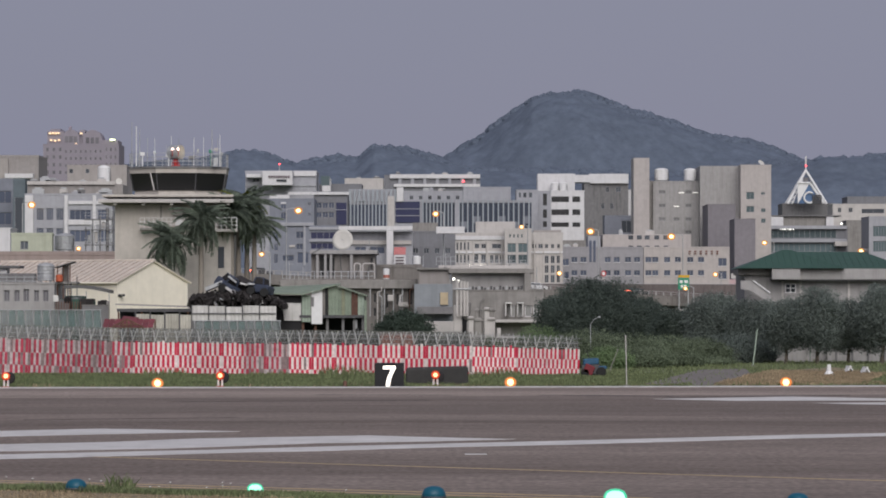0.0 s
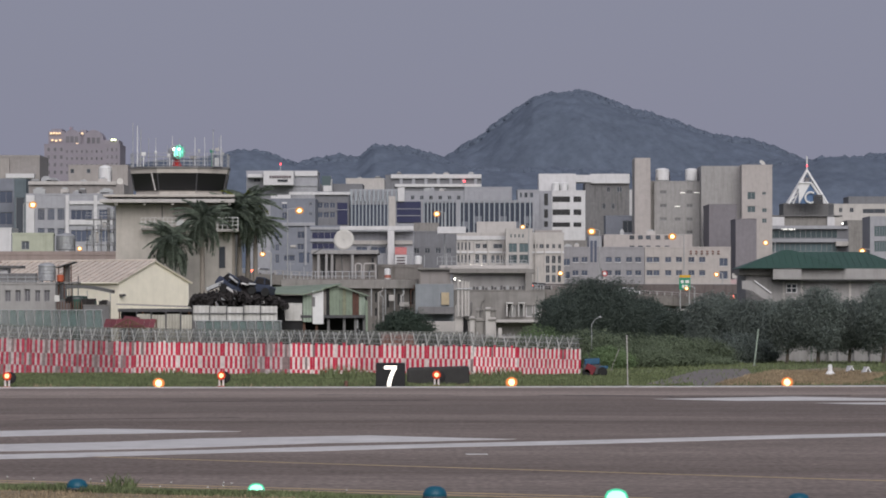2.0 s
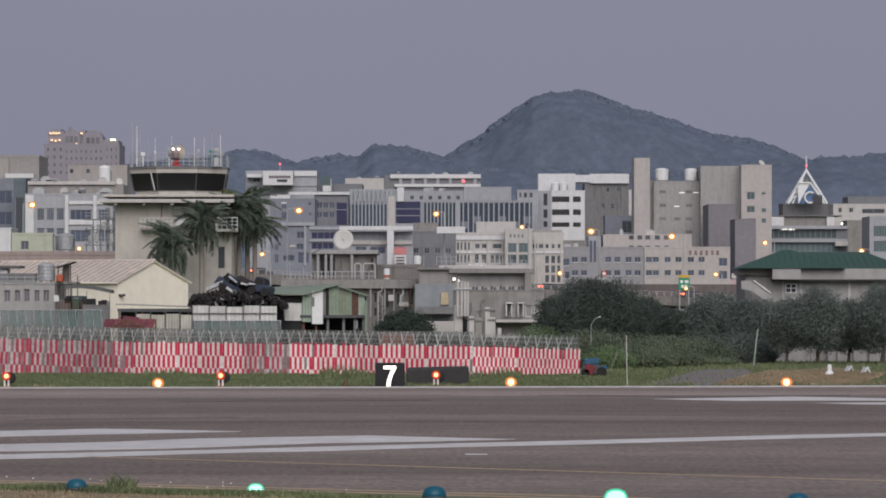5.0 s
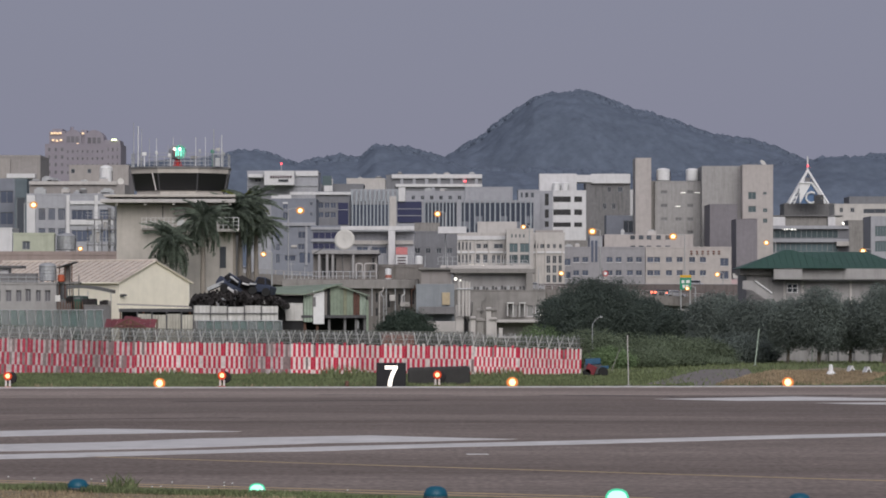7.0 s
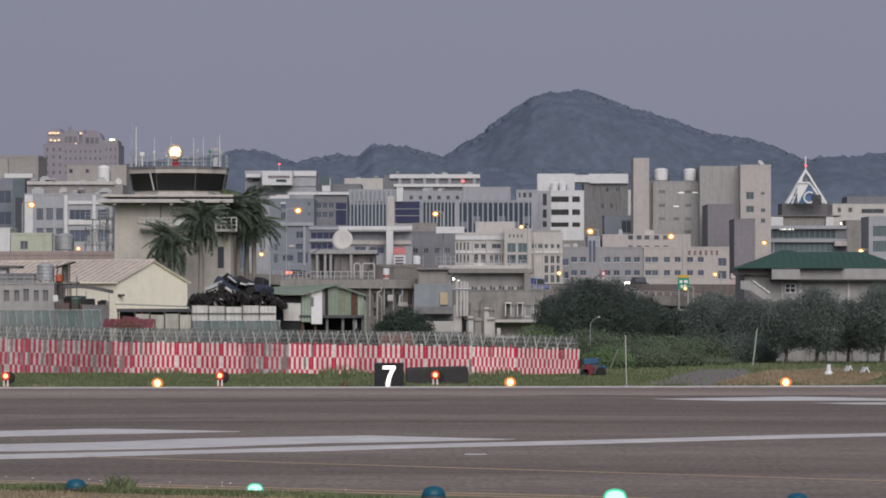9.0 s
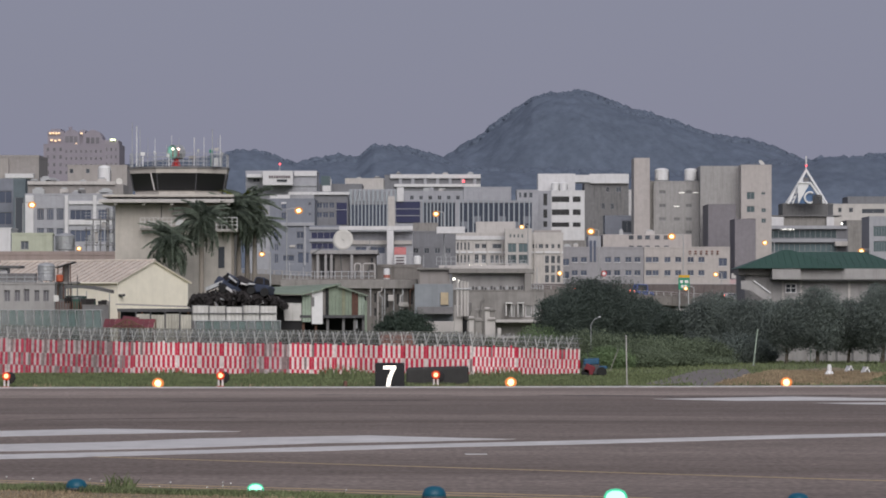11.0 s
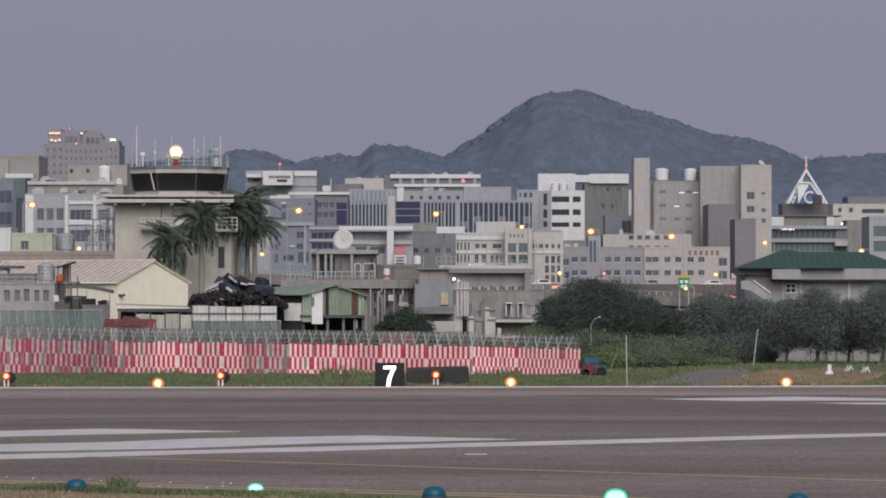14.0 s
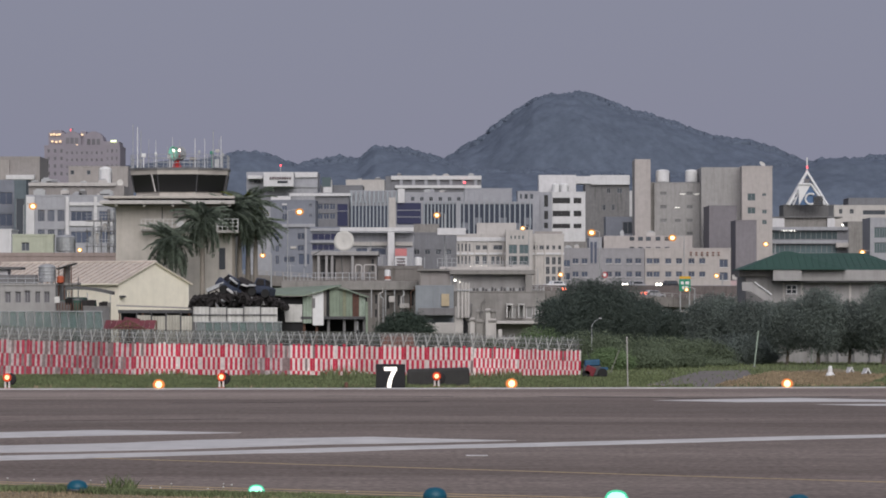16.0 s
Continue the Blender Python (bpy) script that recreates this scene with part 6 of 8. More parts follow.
def warning_lamp(x, y):
    t = thing("warning_light", "glowing red lamp with a dark round shade on short posts", "airfield light", pose(x, y, 0), "red lights before the fence")
    for s in (-0.09, 0.09):
        part("post", lathe([(0.05, 0), (0.045, 0.34)], 8), WHITESTEEL, t).location.x = s
    part("foot", boxes((-0.16, 0.16, -0.08, 0.08, 0, 0.05)), ORANGEPAINT, t)
    sh = lathe([(0.1, 0.12), (0.26, 0.1), (0.29, 0.0), (0.27, -0.1), (0.2, -0.14)], 18)
    sh.transform(Matrix.Translation((0.13, 0.12, 0.45)) @ pose(0, 0, 0, 90, 0, 0))
    part("shade", sh, BLACKPAINT, t)
    b = ball(0.11)
    b.transform(Matrix.Translation((0, -0.1, 0.54)))
    part("bulb", b, REDBULB, t)
    # red glowing shell stands in for the lamp's glare
    b = ball(0.2)
    b.transform(Matrix.Translation((0, -0.1, 0.54)))
    part("lens", b, REDHALO, t)


for x_, y_ in ((-20.52, 198.0), (-10.54, 199.5), (-0.36, 201.5)):
    warning_lamp(x_, y_)


def taxi_lamp(x, y, r, lensmat, label, h):
    t = thing("taxi_light", label, "taxiway light", pose(x, y, 0), "lights along the taxiway")
    part("stem", lathe([(0.1, 0), (0.1, 0.03), (0.04, 0.05), (0.04, h - 0.06), (r * 0.9, h - 0.02), (r, h)], 16), DARKSTEEL, t)
    part("lens", lathe([(r, h), (r * 0.98, h + r * 0.4), (r * 0.8, h + r * 0.75), (r * 0.45, h + r * 0.95), (0, h + r)], 18), lensmat, t, smooth=True)
    # green outer shell stands in for the glare round the lens
    if lensmat == GREENDOT:
        part("glass", lathe([(r * 1.22, h), (r * 1.2, h + r * 0.5), (r * 0.95, h + r * 0.95), (r * 0.5, h + r * 1.17), (0, h + r * 1.24)], 18), GREENHALO, t, smooth=True)
    part("ring", lathe([(r * 1.02, h - 0.01), (r * 1.06, h + 0.01), (r * 1.02, h + 0.03)], 18), DARKSTEEL, t)


for ax_, y_, r_, h_, m_, lab in ((-7.48, 86, 0.215, 0.08, BLUELENS, "blue domed taxiway edge light"), (-0.18, 82.5, 0.235, 0.06, BLUELENS, "blue domed taxiway edge light"), (6.77, 80.5, 0.22, -0.02, BLUELENS, "blue domed taxiway edge light"),
                                 (-3.83, 86, 0.14, -0.04, GREENDOT, "glowing green taxiway light"), (3.35, 82, 0.19, 0.03, GREENDOT, "glowing green taxiway light")):
    taxi_lamp(ax_, y_, r_, m_, lab, max(0.03, h_))


def distance_sign():
    x, y = -2.54, 199.6
    t = thing("distance_sign", "black box sign with a lit white figure 7 beside the runway", "sign", pose(x, y, 0))
    w, h = 0.696, 1.14
    part("case", soft_box(-w, w, 0, 0.35, 0.02, h, 0.02), BLACKPAINT, t)
    part("figure", bmesh_seven(0.6, 0.97), SIGNWHITE, t, "lit white figure 7").location = (0, -0.02, 0.03)
    part("foot", boxes((-w * 0.8, -w * 0.7, 0.1, 0.25, -0.05, 0.02), (w * 0.7, w * 0.8, 0.1, 0.25, -0.05, 0.02)), STEEL, t)


def bmesh_seven(w, h):
    """The figure 7: a bar with a curved leg."""
    bm = bmesh.new()
    box(bm, -w / 2, w / 2, -0.02, 0.01, h * 0.83, h)
    k = 9
    left, right = [], []
    for i in range(k):
        u = i / (k - 1)
        z = h * 0.83 * (1 - u)
        c = w * (0.30 - 0.42 * (1 - (1 - u) ** 1.9))
        left.append((c - w * 0.15, z))
        right.append((c + w * 0.17, z))
    for i in range(k - 1):
        q = [left[i], right[i], right[i + 1], left[i + 1]]
        f = [bm.verts.new((a, -0.018, b)) for a, b in q]
        g = [bm.verts.new((a, 0.01, b)) for a, b in q]
        bm.faces.new(f)
        bm.faces.new(g[::-1])
        bm.faces.new((f[0], f[3], g[3], g[0]))
        bm.faces.new((f[2], f[1], g[1], g[2]))
    return bm


distance_sign()

CULVERT = surface("stained_culvert", (0.055, 0.054, 0.053), rough=0.9, grain=2, var=0.35, streak=0.3)
block = thing("concrete_culvert", "dark stained concrete culvert block in the grass", "culvert", pose(-0.33, 204, 0))
bm_ = soft_box(-1.477, 1.559, 0, 2.2, -0.1, 0.93, 0.12, 3)
for v_ in bm_.verts:
    v_.co.z += 0.05 * noise.noise(v_.co * 1.3)
    if v_.co.x < 0 and v_.co.z > 0.4:
        v_.co.z -= 0.12 * min(1, -v_.co.x)
part("body", bm_, CULVERT, block)

marker = thing("marker_post", "small brown marker stub in the grass", "marker", pose(-4.62, 199, 0))
part("stub", lathe([(0.09, 0), (0.09, 0.26), (0.05, 0.3)], 8), RUST, marker)


def thin_pole(x, y, h, lean, label, mat, r=0.05, ring=False):
    t = thing("pole", label, "pole", pose(x, y, 0))
    part("shaft", rods([((0, 0, -0.1), (lean, 0, h))], r, 8), mat, t)
    part("cap", rods([((lean, 0, h), (lean * 1.02, 0, h + 0.06))], r * 1.4, 8), mat, t)
    part("socket", boxes((-0.15, 0.15, -0.15, 0.15, -0.1, 0.06)), CONCRETE, t)


thin_pole(8.76, 201, 2.37, -0.05, "thin white pole beside the runway", OFFWHITE, 0.024)
thin_pole(19.84, 270, 2.28, 0.28, "leaning pale green pole", GREENSHEETLT, 0.04)
thin_pole(24.8, 285, 2.39, 0.12, "pale green lamp pole", GREENSHEETLT, 0.04)
thin_pole(9.85, 250, 1.22, 0.5, "leaning bamboo pole by the tractor", BEIGE, 0.018)


def bollard(x, y):
    t = thing("bollard", "white painted concrete bollard on a broad foot", "bollard", pose(x, y, 0))
    part("column", lathe([(0.13, 0.2), (0.12, 0.5), (0.08, 0.62)], 10), WHITESTEEL, t)
    part("foot", lathe([(0.26, 0), (0.26, 0.1), (0.18, 0.24), (0.13, 0.26)], 10), WHITESTEEL, t)


bollard(21.24, 232)


def trestle(x, y):
    t = thing("trestle", "white wooden A-frame trestle on the grass", "trestle", pose(x, y, 0, 0, 0, 14))
    for s in (-1, 1):
        bm = bmesh.new()
        box(bm, -0.035, 0.035, -0.3, 0.3, 0, 0.46)
        bm.transform(Matrix.Translation((0.22 * s, 0, 0)) @ pose(0, 0, 0, 0, -28 * s, 0))
        part("leg", bm, WHITESTEEL, t)
    part("bar", boxes((-0.05, 0.05, -0.34, 0.34, 0.38, 0.44)), WHITESTEEL, t)


trestle(23.1, 240)
trestle(23.63, 236)


# ---- small tractor ----
def tractor():
    t = thing("tractor", "small old blue tractor with a red front panel by the fence", "tractor", pose(8.01, 228, 0))
    hood = soft_box(-0.42, 0.42, 0, 0.8, 0.68, 1.02, 0.07, 3)
    for v in hood.verts:
        if v.co.x < 0:
            v.co.z -= 0.05
    part("hood", hood, BLUETRACTOR, t)
    part("step", soft_box(0.4, 0.86, 0.05, 0.7, 0.44, 0.59, 0.03), BLUETRACTOR, t)
    part("handle", rods([((-0.1, 0.3, 1.02), (-0.25, 0.3, 1.42))], 0.02), DARKSTEEL, t)
    bm = soft_box(-0.4, 0.14, -0.1, 0.05, 0, 0.5, 0.04)
    bm.transform(Matrix.Translation((-0.1, 0, 0.12)) @ pose(0, 0, 0, 0, 24, 0))
    part("front_panel", bm, REDVAN, t, "dull red slanted panel")
    part("engine", soft_box(-0.5, 0.5, 0.06, 0.75, 0.12, 0.68, 0.06), DARKSTEEL, t)
    part("chassis", soft_box(-0.5, 0.82, 0.1, 0.7, 0.1, 0.26, 0.04), DARKSTEEL, t)
    for x, r in ((-0.32, 0.22), (0.55, 0.27)):
        for y in (0.0, 0.8):
            bm = lathe([(r * 0.4, -0.1), (r * 0.92, -0.1), (r, -0.05), (r, 0.05), (r * 0.92, 0.1), (r * 0.4, 0.1)], 18)
            bm.transform(Matrix.Translation((x, y, r)) @ pose(0, 0, 0, 90, 0, 0))
            w = part("wheel", bm, TYRE, t)
            bm = lathe([(0.0, -0.06), (r * 0.45, -0.08), (r * 0.45, 0.08), (0, 0.06)], 12)
            bm.transform(Matrix.Translation((x, y, r)) @ pose(0, 0, 0, 90, 0, 0))
            part("rim", bm, DARKSTEEL, w)


BLUETRACTOR = surface("faded_blue_paint", (0.035, 0.11, 0.2), rough=0.6, grain=3, var=0.3, streak=0.3)
tractor()

# ---- trees and shrubs on the far side ----
BIG = "broad dark green tree with a dense rounded crown"
for x_, y_, h_, s_, m_, sd, lo, n_ in ((11.26, 300, 5.85, 4.3, LEAF, 31, 0.04, 13000), (8.94, 303, 4.65, 2.5, LEAF, 32, 0.05, 6000), (14.33, 302, 4.49, 2.2, LEAF, 33, 0.06, 6000),
                                       (15.89, 292, 3.68, 1.9, LEAF, 34, 0.03, 4600), (18.51, 290, 4.85, 2.4, LEAFDARK, 35, 0.08, 5000), (20.89, 288, 4.3, 2.2, LEAFDARK, 36, 0.08, 4600),
                                       (22.75, 280, 4.36, 1.7, LEAFDARK, 37, 0.13, 3600), (24.72, 279, 5.11, 2.3, LEAFDARK, 38, 0.13, 5000), (26.97, 281, 4.29, 1.9, LEAFDARK, 39, 0.13, 3800), (28.92, 278, 5.4, 2.4, LEAFDARK, 40, 0.13, 5200), (32.02, 279, 5.41, 2.6, LEAFDARK, 41, 0.12, 4000)):
    tree(BIG, x_, y_, h_, s_, m_, sd, lo, n_ * 8, 0.06)
for x_, y_, w_, h_, m_, sd in ((-2.41, 257, 3.859, 3.7, BUSHLEAF, 51), (5.76, 262, 2.950, 2.78, LEAFLIGHT, 52), (9.56, 268, 4.2, 2.54, SHRUBLEAF, 53), (12.25, 272, 4.4, 2.2, SHRUBLEAF, 54), (14.84, 276, 4.0, 2.06, SHRUBLEAF, 55),
                               (17.12, 280, 4.0, 1.81, SHRUBLEAF, 56), (19.65, 284, 3.6, 2.2, LEAFDARK, 57), (10.06, 258, 3.0, 1.41, LEAFLIGHT, 58), (12.5, 262, 3.6, 1.38, SHRUBLEAF, 59), (15.13, 268, 3.2, 0.96, SHRUBLEAF, 60), (17.67, 274, 2.6, 0.53, SHRUBLEAF, 61),
                               (7.94, 262, 2.6, 2.15, SHRUBLEAF, 62), (21.36, 284, 2.6, 1.63, LEAFDARK, 63), (0.56, 262, 2.2, 2.15, LEAFDARK, 64), (-1.19, 262, 1.6, 2.43, LEAFDARK, 65), (2.97, 258, 1.8, 1.97, LEAFLIGHT, 66)):
    bush("dense green shrub at the edge of the airfield", x_, y_, w_, h_, m_, sd, 60000 if sd == 51 else 12000, 0.055)


# ---- building with the green roof ----
def hipped_roof(t, x0, x1, y0, y1, z0, z1, inset, mat):
    bm = bmesh.new()
    lo = [bm.verts.new(p) for p in ((x0, y0, z0), (x1, y0, z0), (x1, y1, z0), (x0, y1, z0))]
    ym = (y0 + y1) / 2
    a, b = bm.verts.new((x0 + inset, ym, z1)), bm.verts.new((x1 - inset, ym, z1))
    for f in ((lo[0], lo[1], b, a), (lo[1], lo[2], b), (lo[2], lo[3], a, b), (lo[3], lo[0], a), (lo[3], lo[2], lo[1], lo[0])):
        bm.faces.new(f)
    part("roof", bm, mat, t)
    rows = []
    n = int((x1 - x0) / 0.45)
    for k in range(n):
        x = x0 + (k + 0.5) * 0.45
        lim = min(1, (x - x0) / inset, (x1 - x) / inset)
        rows.append(((x, y0, z0 + 0.02), (x, y0 + (ym - y0) * lim, z0 + (z1 - z0) * lim + 0.02)))
    part("roof_rib", rods(rows, 0.014, 4), mat, t)


def green_roof_house():
    D = 292
    t = thing("green_roof_house", "grey two-storey airfield building with a green hipped roof", "house", pose(0, 0, 0))
    x0, x1, x2 = 20.9, 27.56, 35.86
    bm = bmesh.new()
    holes = [(23.68 - x0, 24.47 - x0, 4.74, 5.4)]
    wall_sheet(bm, Matrix.Translation((x0, D, 0)), x2 - x0, 6.34, holes, 0.2)
    box(bm, x0, x2, D + 0.3, D + 9, 0, 6.34)
    part("wall", bm, LIGHTCONC, t)
    part("fascia", boxes((22.67, 24.62, D - 1.6, D - 0.02, 5.68, 6.42)), LIGHTCONC, t)
    part("fascia", boxes((24.64, x2, D - 1.0, D - 0.02, 5.68, 6.42)), LIGHTCONC, t)
    part("fascia", boxes((20.39, 22.63, D - 0.5, D + 4, 5.99, 6.42)), CONCRETE, t)
    part("soffit", boxes((22.7, x2, D - 0.9, D - 0.02, 5.58, 5.66)), DARKSTEEL, t)
    hipped_roof(t, 20.32, 27.71, D - 1.7, D + 7, 6.44, 7.77, 3.4, GREENROOF)
    hipped_roof(t, 22.1, 32.4, D + 0.5, D + 12, 6.42, 7.68, 2.6, GREENROOF)
    f, g = window_meshes(0.783, 0.665, 1, GLASS, WHITESTEEL)
    w = share("window", f, t, Matrix.Translation((23.68, D - 0.02, 4.74)))
    share("pane", g, w, Matrix.Identity(4))
    part("sill", boxes((0, 0.783, -0.06, 0.02, 0.313, 0.372)), WHITESTEEL, w)
    # outside stair
    bm = bmesh.new()
    vs = [(20.53, 5.01), (20.53, 5.59), (21.23, 5.59), (22.63, 4.62), (22.63, 3.96), (21.15, 4.93)]
    a = [bm.verts.new((x, D - 1.4, z)) for x, z in vs]
    b = [bm.verts.new((x, D - 1.2, z)) for x, z in vs]
    bm.faces.new(a)
    bm.faces.new(b[::-1])
    for i in range(6):
        j = (i + 1) % 6
        bm.faces.new((a[j], a[i], b[i], b[j]))
    part("stair_wall", bm, LIGHTCONC, t)
    part("hand_rail", rods([((21.38, D - 1.5, 5.59), (22.55, D - 1.5, 4.73))], 0.05), WHITESTEEL, t)
    part("stair_pier", boxes((21.23, 22, D - 1.3, D - 0.1, 0, 4.15)), CONCRETE, t)
    for x in (23.45, 24.7, 28.03):
        part("pilaster", boxes((x, x + 0.15, D - 0.12, D - 0.01, 0, 5.56)), OFFWHITE, t)
    part("white_base", boxes((22.94, 24.82, D - 1.2, D - 0.15, 0, 1.65)), LIGHTCONC, t)
    part("white_base", boxes((26.54, 35.86, D - 1.0, D - 0.15, 0, 1.41)), LIGHTCONC, t)
    for k in range(5):
        x = 27.07 + k * 1.1
        part("base_pier", boxes((x, x + 0.14, D - 1.12, D - 1.01, 0, 1.33)), CONCRETEDK, t)


green_roof_house()


# ---- street lamps on the elevated road and in the streets ----
def street_lamp(x, y, z, foot, arm, r=0.5, label="tall street lamp glowing sodium orange", bulb=None, shade=None):
    t = thing("street_lamp", label, "street lamp", pose(x, y, foot), "street lamps")
    h = z - foot
    part("pole", lathe([(0.16, -0.1), (0.12, h * 0.5), (0.09, h + 0.25)], 8), STEEL, t).location.x = arm
    part("arm", rods([((arm, 0, h + 0.2), (arm * 0.5, 0, h + 0.45)), ((arm * 0.5, 0, h + 0.45), (0, 0, h + 0.3))], 0.07), STEEL, t)
    head = part("lamp_head", soft_box(-0.35, 0.35, -0.2, 0.2, h + 0.16, h + 0.36, 0.05), STEEL, t)
    b = ball(r * 0.52, 0.85)
    b.transform(Matrix.Translation((0, -0.1, h)))
    part("bulb", b, bulb or SODIUM, head)
    # larger glowing ball added as the orange glare round the bulb
    b = ball(r, 0.85)
    b.transform(Matrix.Translation((0, -0.1, h)))
    part("halo_ball", b, shade or SODIUMHALO, head)


for x_, y_, z_, foot_, arm_, r_ in ((-67.342, 690, 20.445, 0, -1.5, 0.7), (-26.6, 775, 21.46, 0, -2.2, 0.78), (-1.39, 800, 21.39, 0, 1.5, 0.68), (15.62, 838, 19.64, 0, 1.2, 0.55), (29.74, 850, 18.96, 0, 1.6, 0.85), (47.01, 868, 18.23, 0, 2.4, 0.85),
                                    (64.08, 840, 16.52, 0, 1.9, 0.62), (84.32, 850, 14.97, 0, 1.9, 0.72), (23.36, 846, 10.49, 0, 0.9, 0.6), (56.09, 868, 10.43, 0, 1.2, 0.6), (-25.82, 600, 11.28, 0, 1.2, 0.45), (-48.42, 560, 11.5, 0, -0.8, 0.38), (44.86, 780, 7.15, 0, 1.5, 0.45)):
    street_lamp(x_, y_, z_, foot_, arm_, r_)


def bulkhead(x, y, z, r, mat, label, name="lamp", pole=False):
    t = thing(name, label, "lamp", pose(x, y, z))
    part("globe", ball(r), mat, t)
    part("bracket", boxes((-r * 0.4, r * 0.4, 0, r * 3.5, -r * 1.4, -r * 0.8)), STEEL, t)
    if pole:
        part("mast", rods([((0, r, -z), (0, r, 0))], 0.25), STEEL, t)


for x_, y_, z_, r_, m_, lab in ((-80.34, 2070, 73.87, 0.5, REDDOT, "red aircraft warning lamp, lit"), (6.51, 1348.2, 43.92, 0.4, REDDOT, "small red lamp on a roof"),
                                (5.35, 849.7, 11.94, 0.2, WHITEDOT, "small white globe on a wall, lit"), (7.63, 849.6, 11.94, 0.2, WHITEDOT, "small white globe on a wall, lit"), (6.83, 849.7, 11.94, 0.15, WHITEDOT, "small white globe on a wall, lit"), (0.81, 318.9, 5.89, 0.09, WHITEDOT, "small white globe on a wall, lit"), (1.15, 318.95, 5.77, 0.06, WHITEDOT, "small white globe on a wall, lit"),
                                # the last globe below, at 7.18, imitates reflections glinting on window panes
                                (73.85, 997.8, 23.58, 0.2, WHITEDOT, "small white globe on a wall, lit"), (94.36, 997.8, 23.45, 0.2, WHITEDOT, "small white globe on a wall, lit"), (7.18, 317.85, 3.14, 0.06, WHITEDOT, "small white globe on a wall, lit")):
    bulkhead(x_, y_, z_, r_, m_, lab, pole=y_ > 2000)
row_ = thing("neon_strip", "row of small white lamps under the slab", "lamp", pose(0, 0, 0))
for k_ in range(8):
    part("tube", boxes((79.87 + k_ * 0.42, 79.87 + k_ * 0.42 + 0.12 + 0.15 * (k_ % 3), 997.7, 997.9, 22 - 0.12 * (k_ % 2), 22.26)), DIMWHITE, row_)


def road_signs():
    t = thing("road_sign", "green motorway direction sign with a yellow header and pale bars", "road sign", pose(44.6, 781, 0))
    w = 1.047
    part("post", rods([((-w * 0.8, 0.2, 0), (-w * 0.8, 0.2, 9.66)), ((w * 0.8, 0.2, 0), (w * 0.8, 0.2, 9.66))], 0.12), STEEL, t)
    part("panel", soft_box(-w, w, 0, 0.12, 6.94, 9.14, 0.03), SIGNGREEN, t)
    part("header", soft_box(-w * 0.95, w, -0.01, 0.12, 9.19, 9.66, 0.02), YELLOWSIGN, t, "yellow header plate")
    for a, b, c, d in ((-0.7, -0.2, 0.55, 0.8), (0.1, 0.75, 0.55, 0.8), (-0.5, -0.1, 0.15, 0.4), (0.05, 0.5, 0.15, 0.4)):
        h0, h1 = 6.94, 9.14
        part("writing_bar", boxes((w * a, w * b, -0.04, -0.002, h0 + (h1 - h0) * c, h0 + (h1 - h0) * d)), WHITESTEEL, t)
    t = thing("round_sign", "round white traffic sign with a red rim", "traffic sign", pose(32.29, 848, 0))
    part("post", rods([((0, 0.1, 0), (0, 0.1, 9.94))], 0.08), STEEL, t)
    d = lathe([(0.0, 0), (0.36, 0), (0.36, 0.03), (0, 0.03)], 20)
    d.transform(Matrix.Translation((0, 0, 10.45)) @ pose(0, 0, 0, 90, 0, 0))
    part("face", d, WHITESTEEL, t)
    d = lathe([(0.36, 0), (0.6, 0), (0.6, 0.05), (0.36, 0.05), (0.36, 0)], 20)
    d.transform(Matrix.Translation((0, 0.01, 10.45)) @ pose(0, 0, 0, 90, 0, 0))
    part("rim", d, REDPAINT, t)
    part("plate", boxes((-0.25, 0.25, -0.02, 0.05, 8.92, 9.71)), OFFWHITE, t)
    t = thing("notice_board", "pale pink roadside notice boards on posts", "notice board", pose(58.68, 850, 0))
    part("post", rods([((0, 0.1, 0), (0, 0.1, 10.52))], 0.1), STEEL, t)
    part("board", boxes((-0.6, 0.6, -0.03, 0.05, 9.5, 10.52)), OFFWHITE, t)
    part("board", boxes((-0.9, 1.2, -0.03, 0.05, 7.67, 9.33)), PINKSIGN, t, "faded pink board")


YELLOWSIGN = surface("yellow_sign_sheet", (0.62, 0.36, 0.03), rough=0.5, grain=2, var=0.1)
PINKSIGN = surface("faded_pink_sheet", (0.5, 0.36, 0.37), rough=0.6, grain=2, var=0.15)
road_signs()


# ---- cars on the elevated road ----
LAMPOFF = surface("unlit_lamp_glass", (0.4, 0.3, 0.3), rough=0.3, grain=3, var=0.1)
TAIL = glow("tail_lamp", (1.0, 0.16, 0.08), 3.5)
HEAD = glow("head_lamp", (1.0, 0.96, 0.85), 8)
CARPAINT = {"white": surface("white_car_paint", (0.7, 0.7, 0.7), rough=0.3, var=0.04, spec=0.6), "dark": surface("dark_car_paint", (0.04, 0.04, 0.045), rough=0.3, var=0.1, spec=0.6),
            "silver": surface("silver_car_paint", (0.4, 0.4, 0.42), rough=0.3, metal=0.3, var=0.05, spec=0.6), "blue": surface("blue_van_paint", (0.06, 0.1, 0.3), rough=0.4, var=0.05, spec=0.5)}


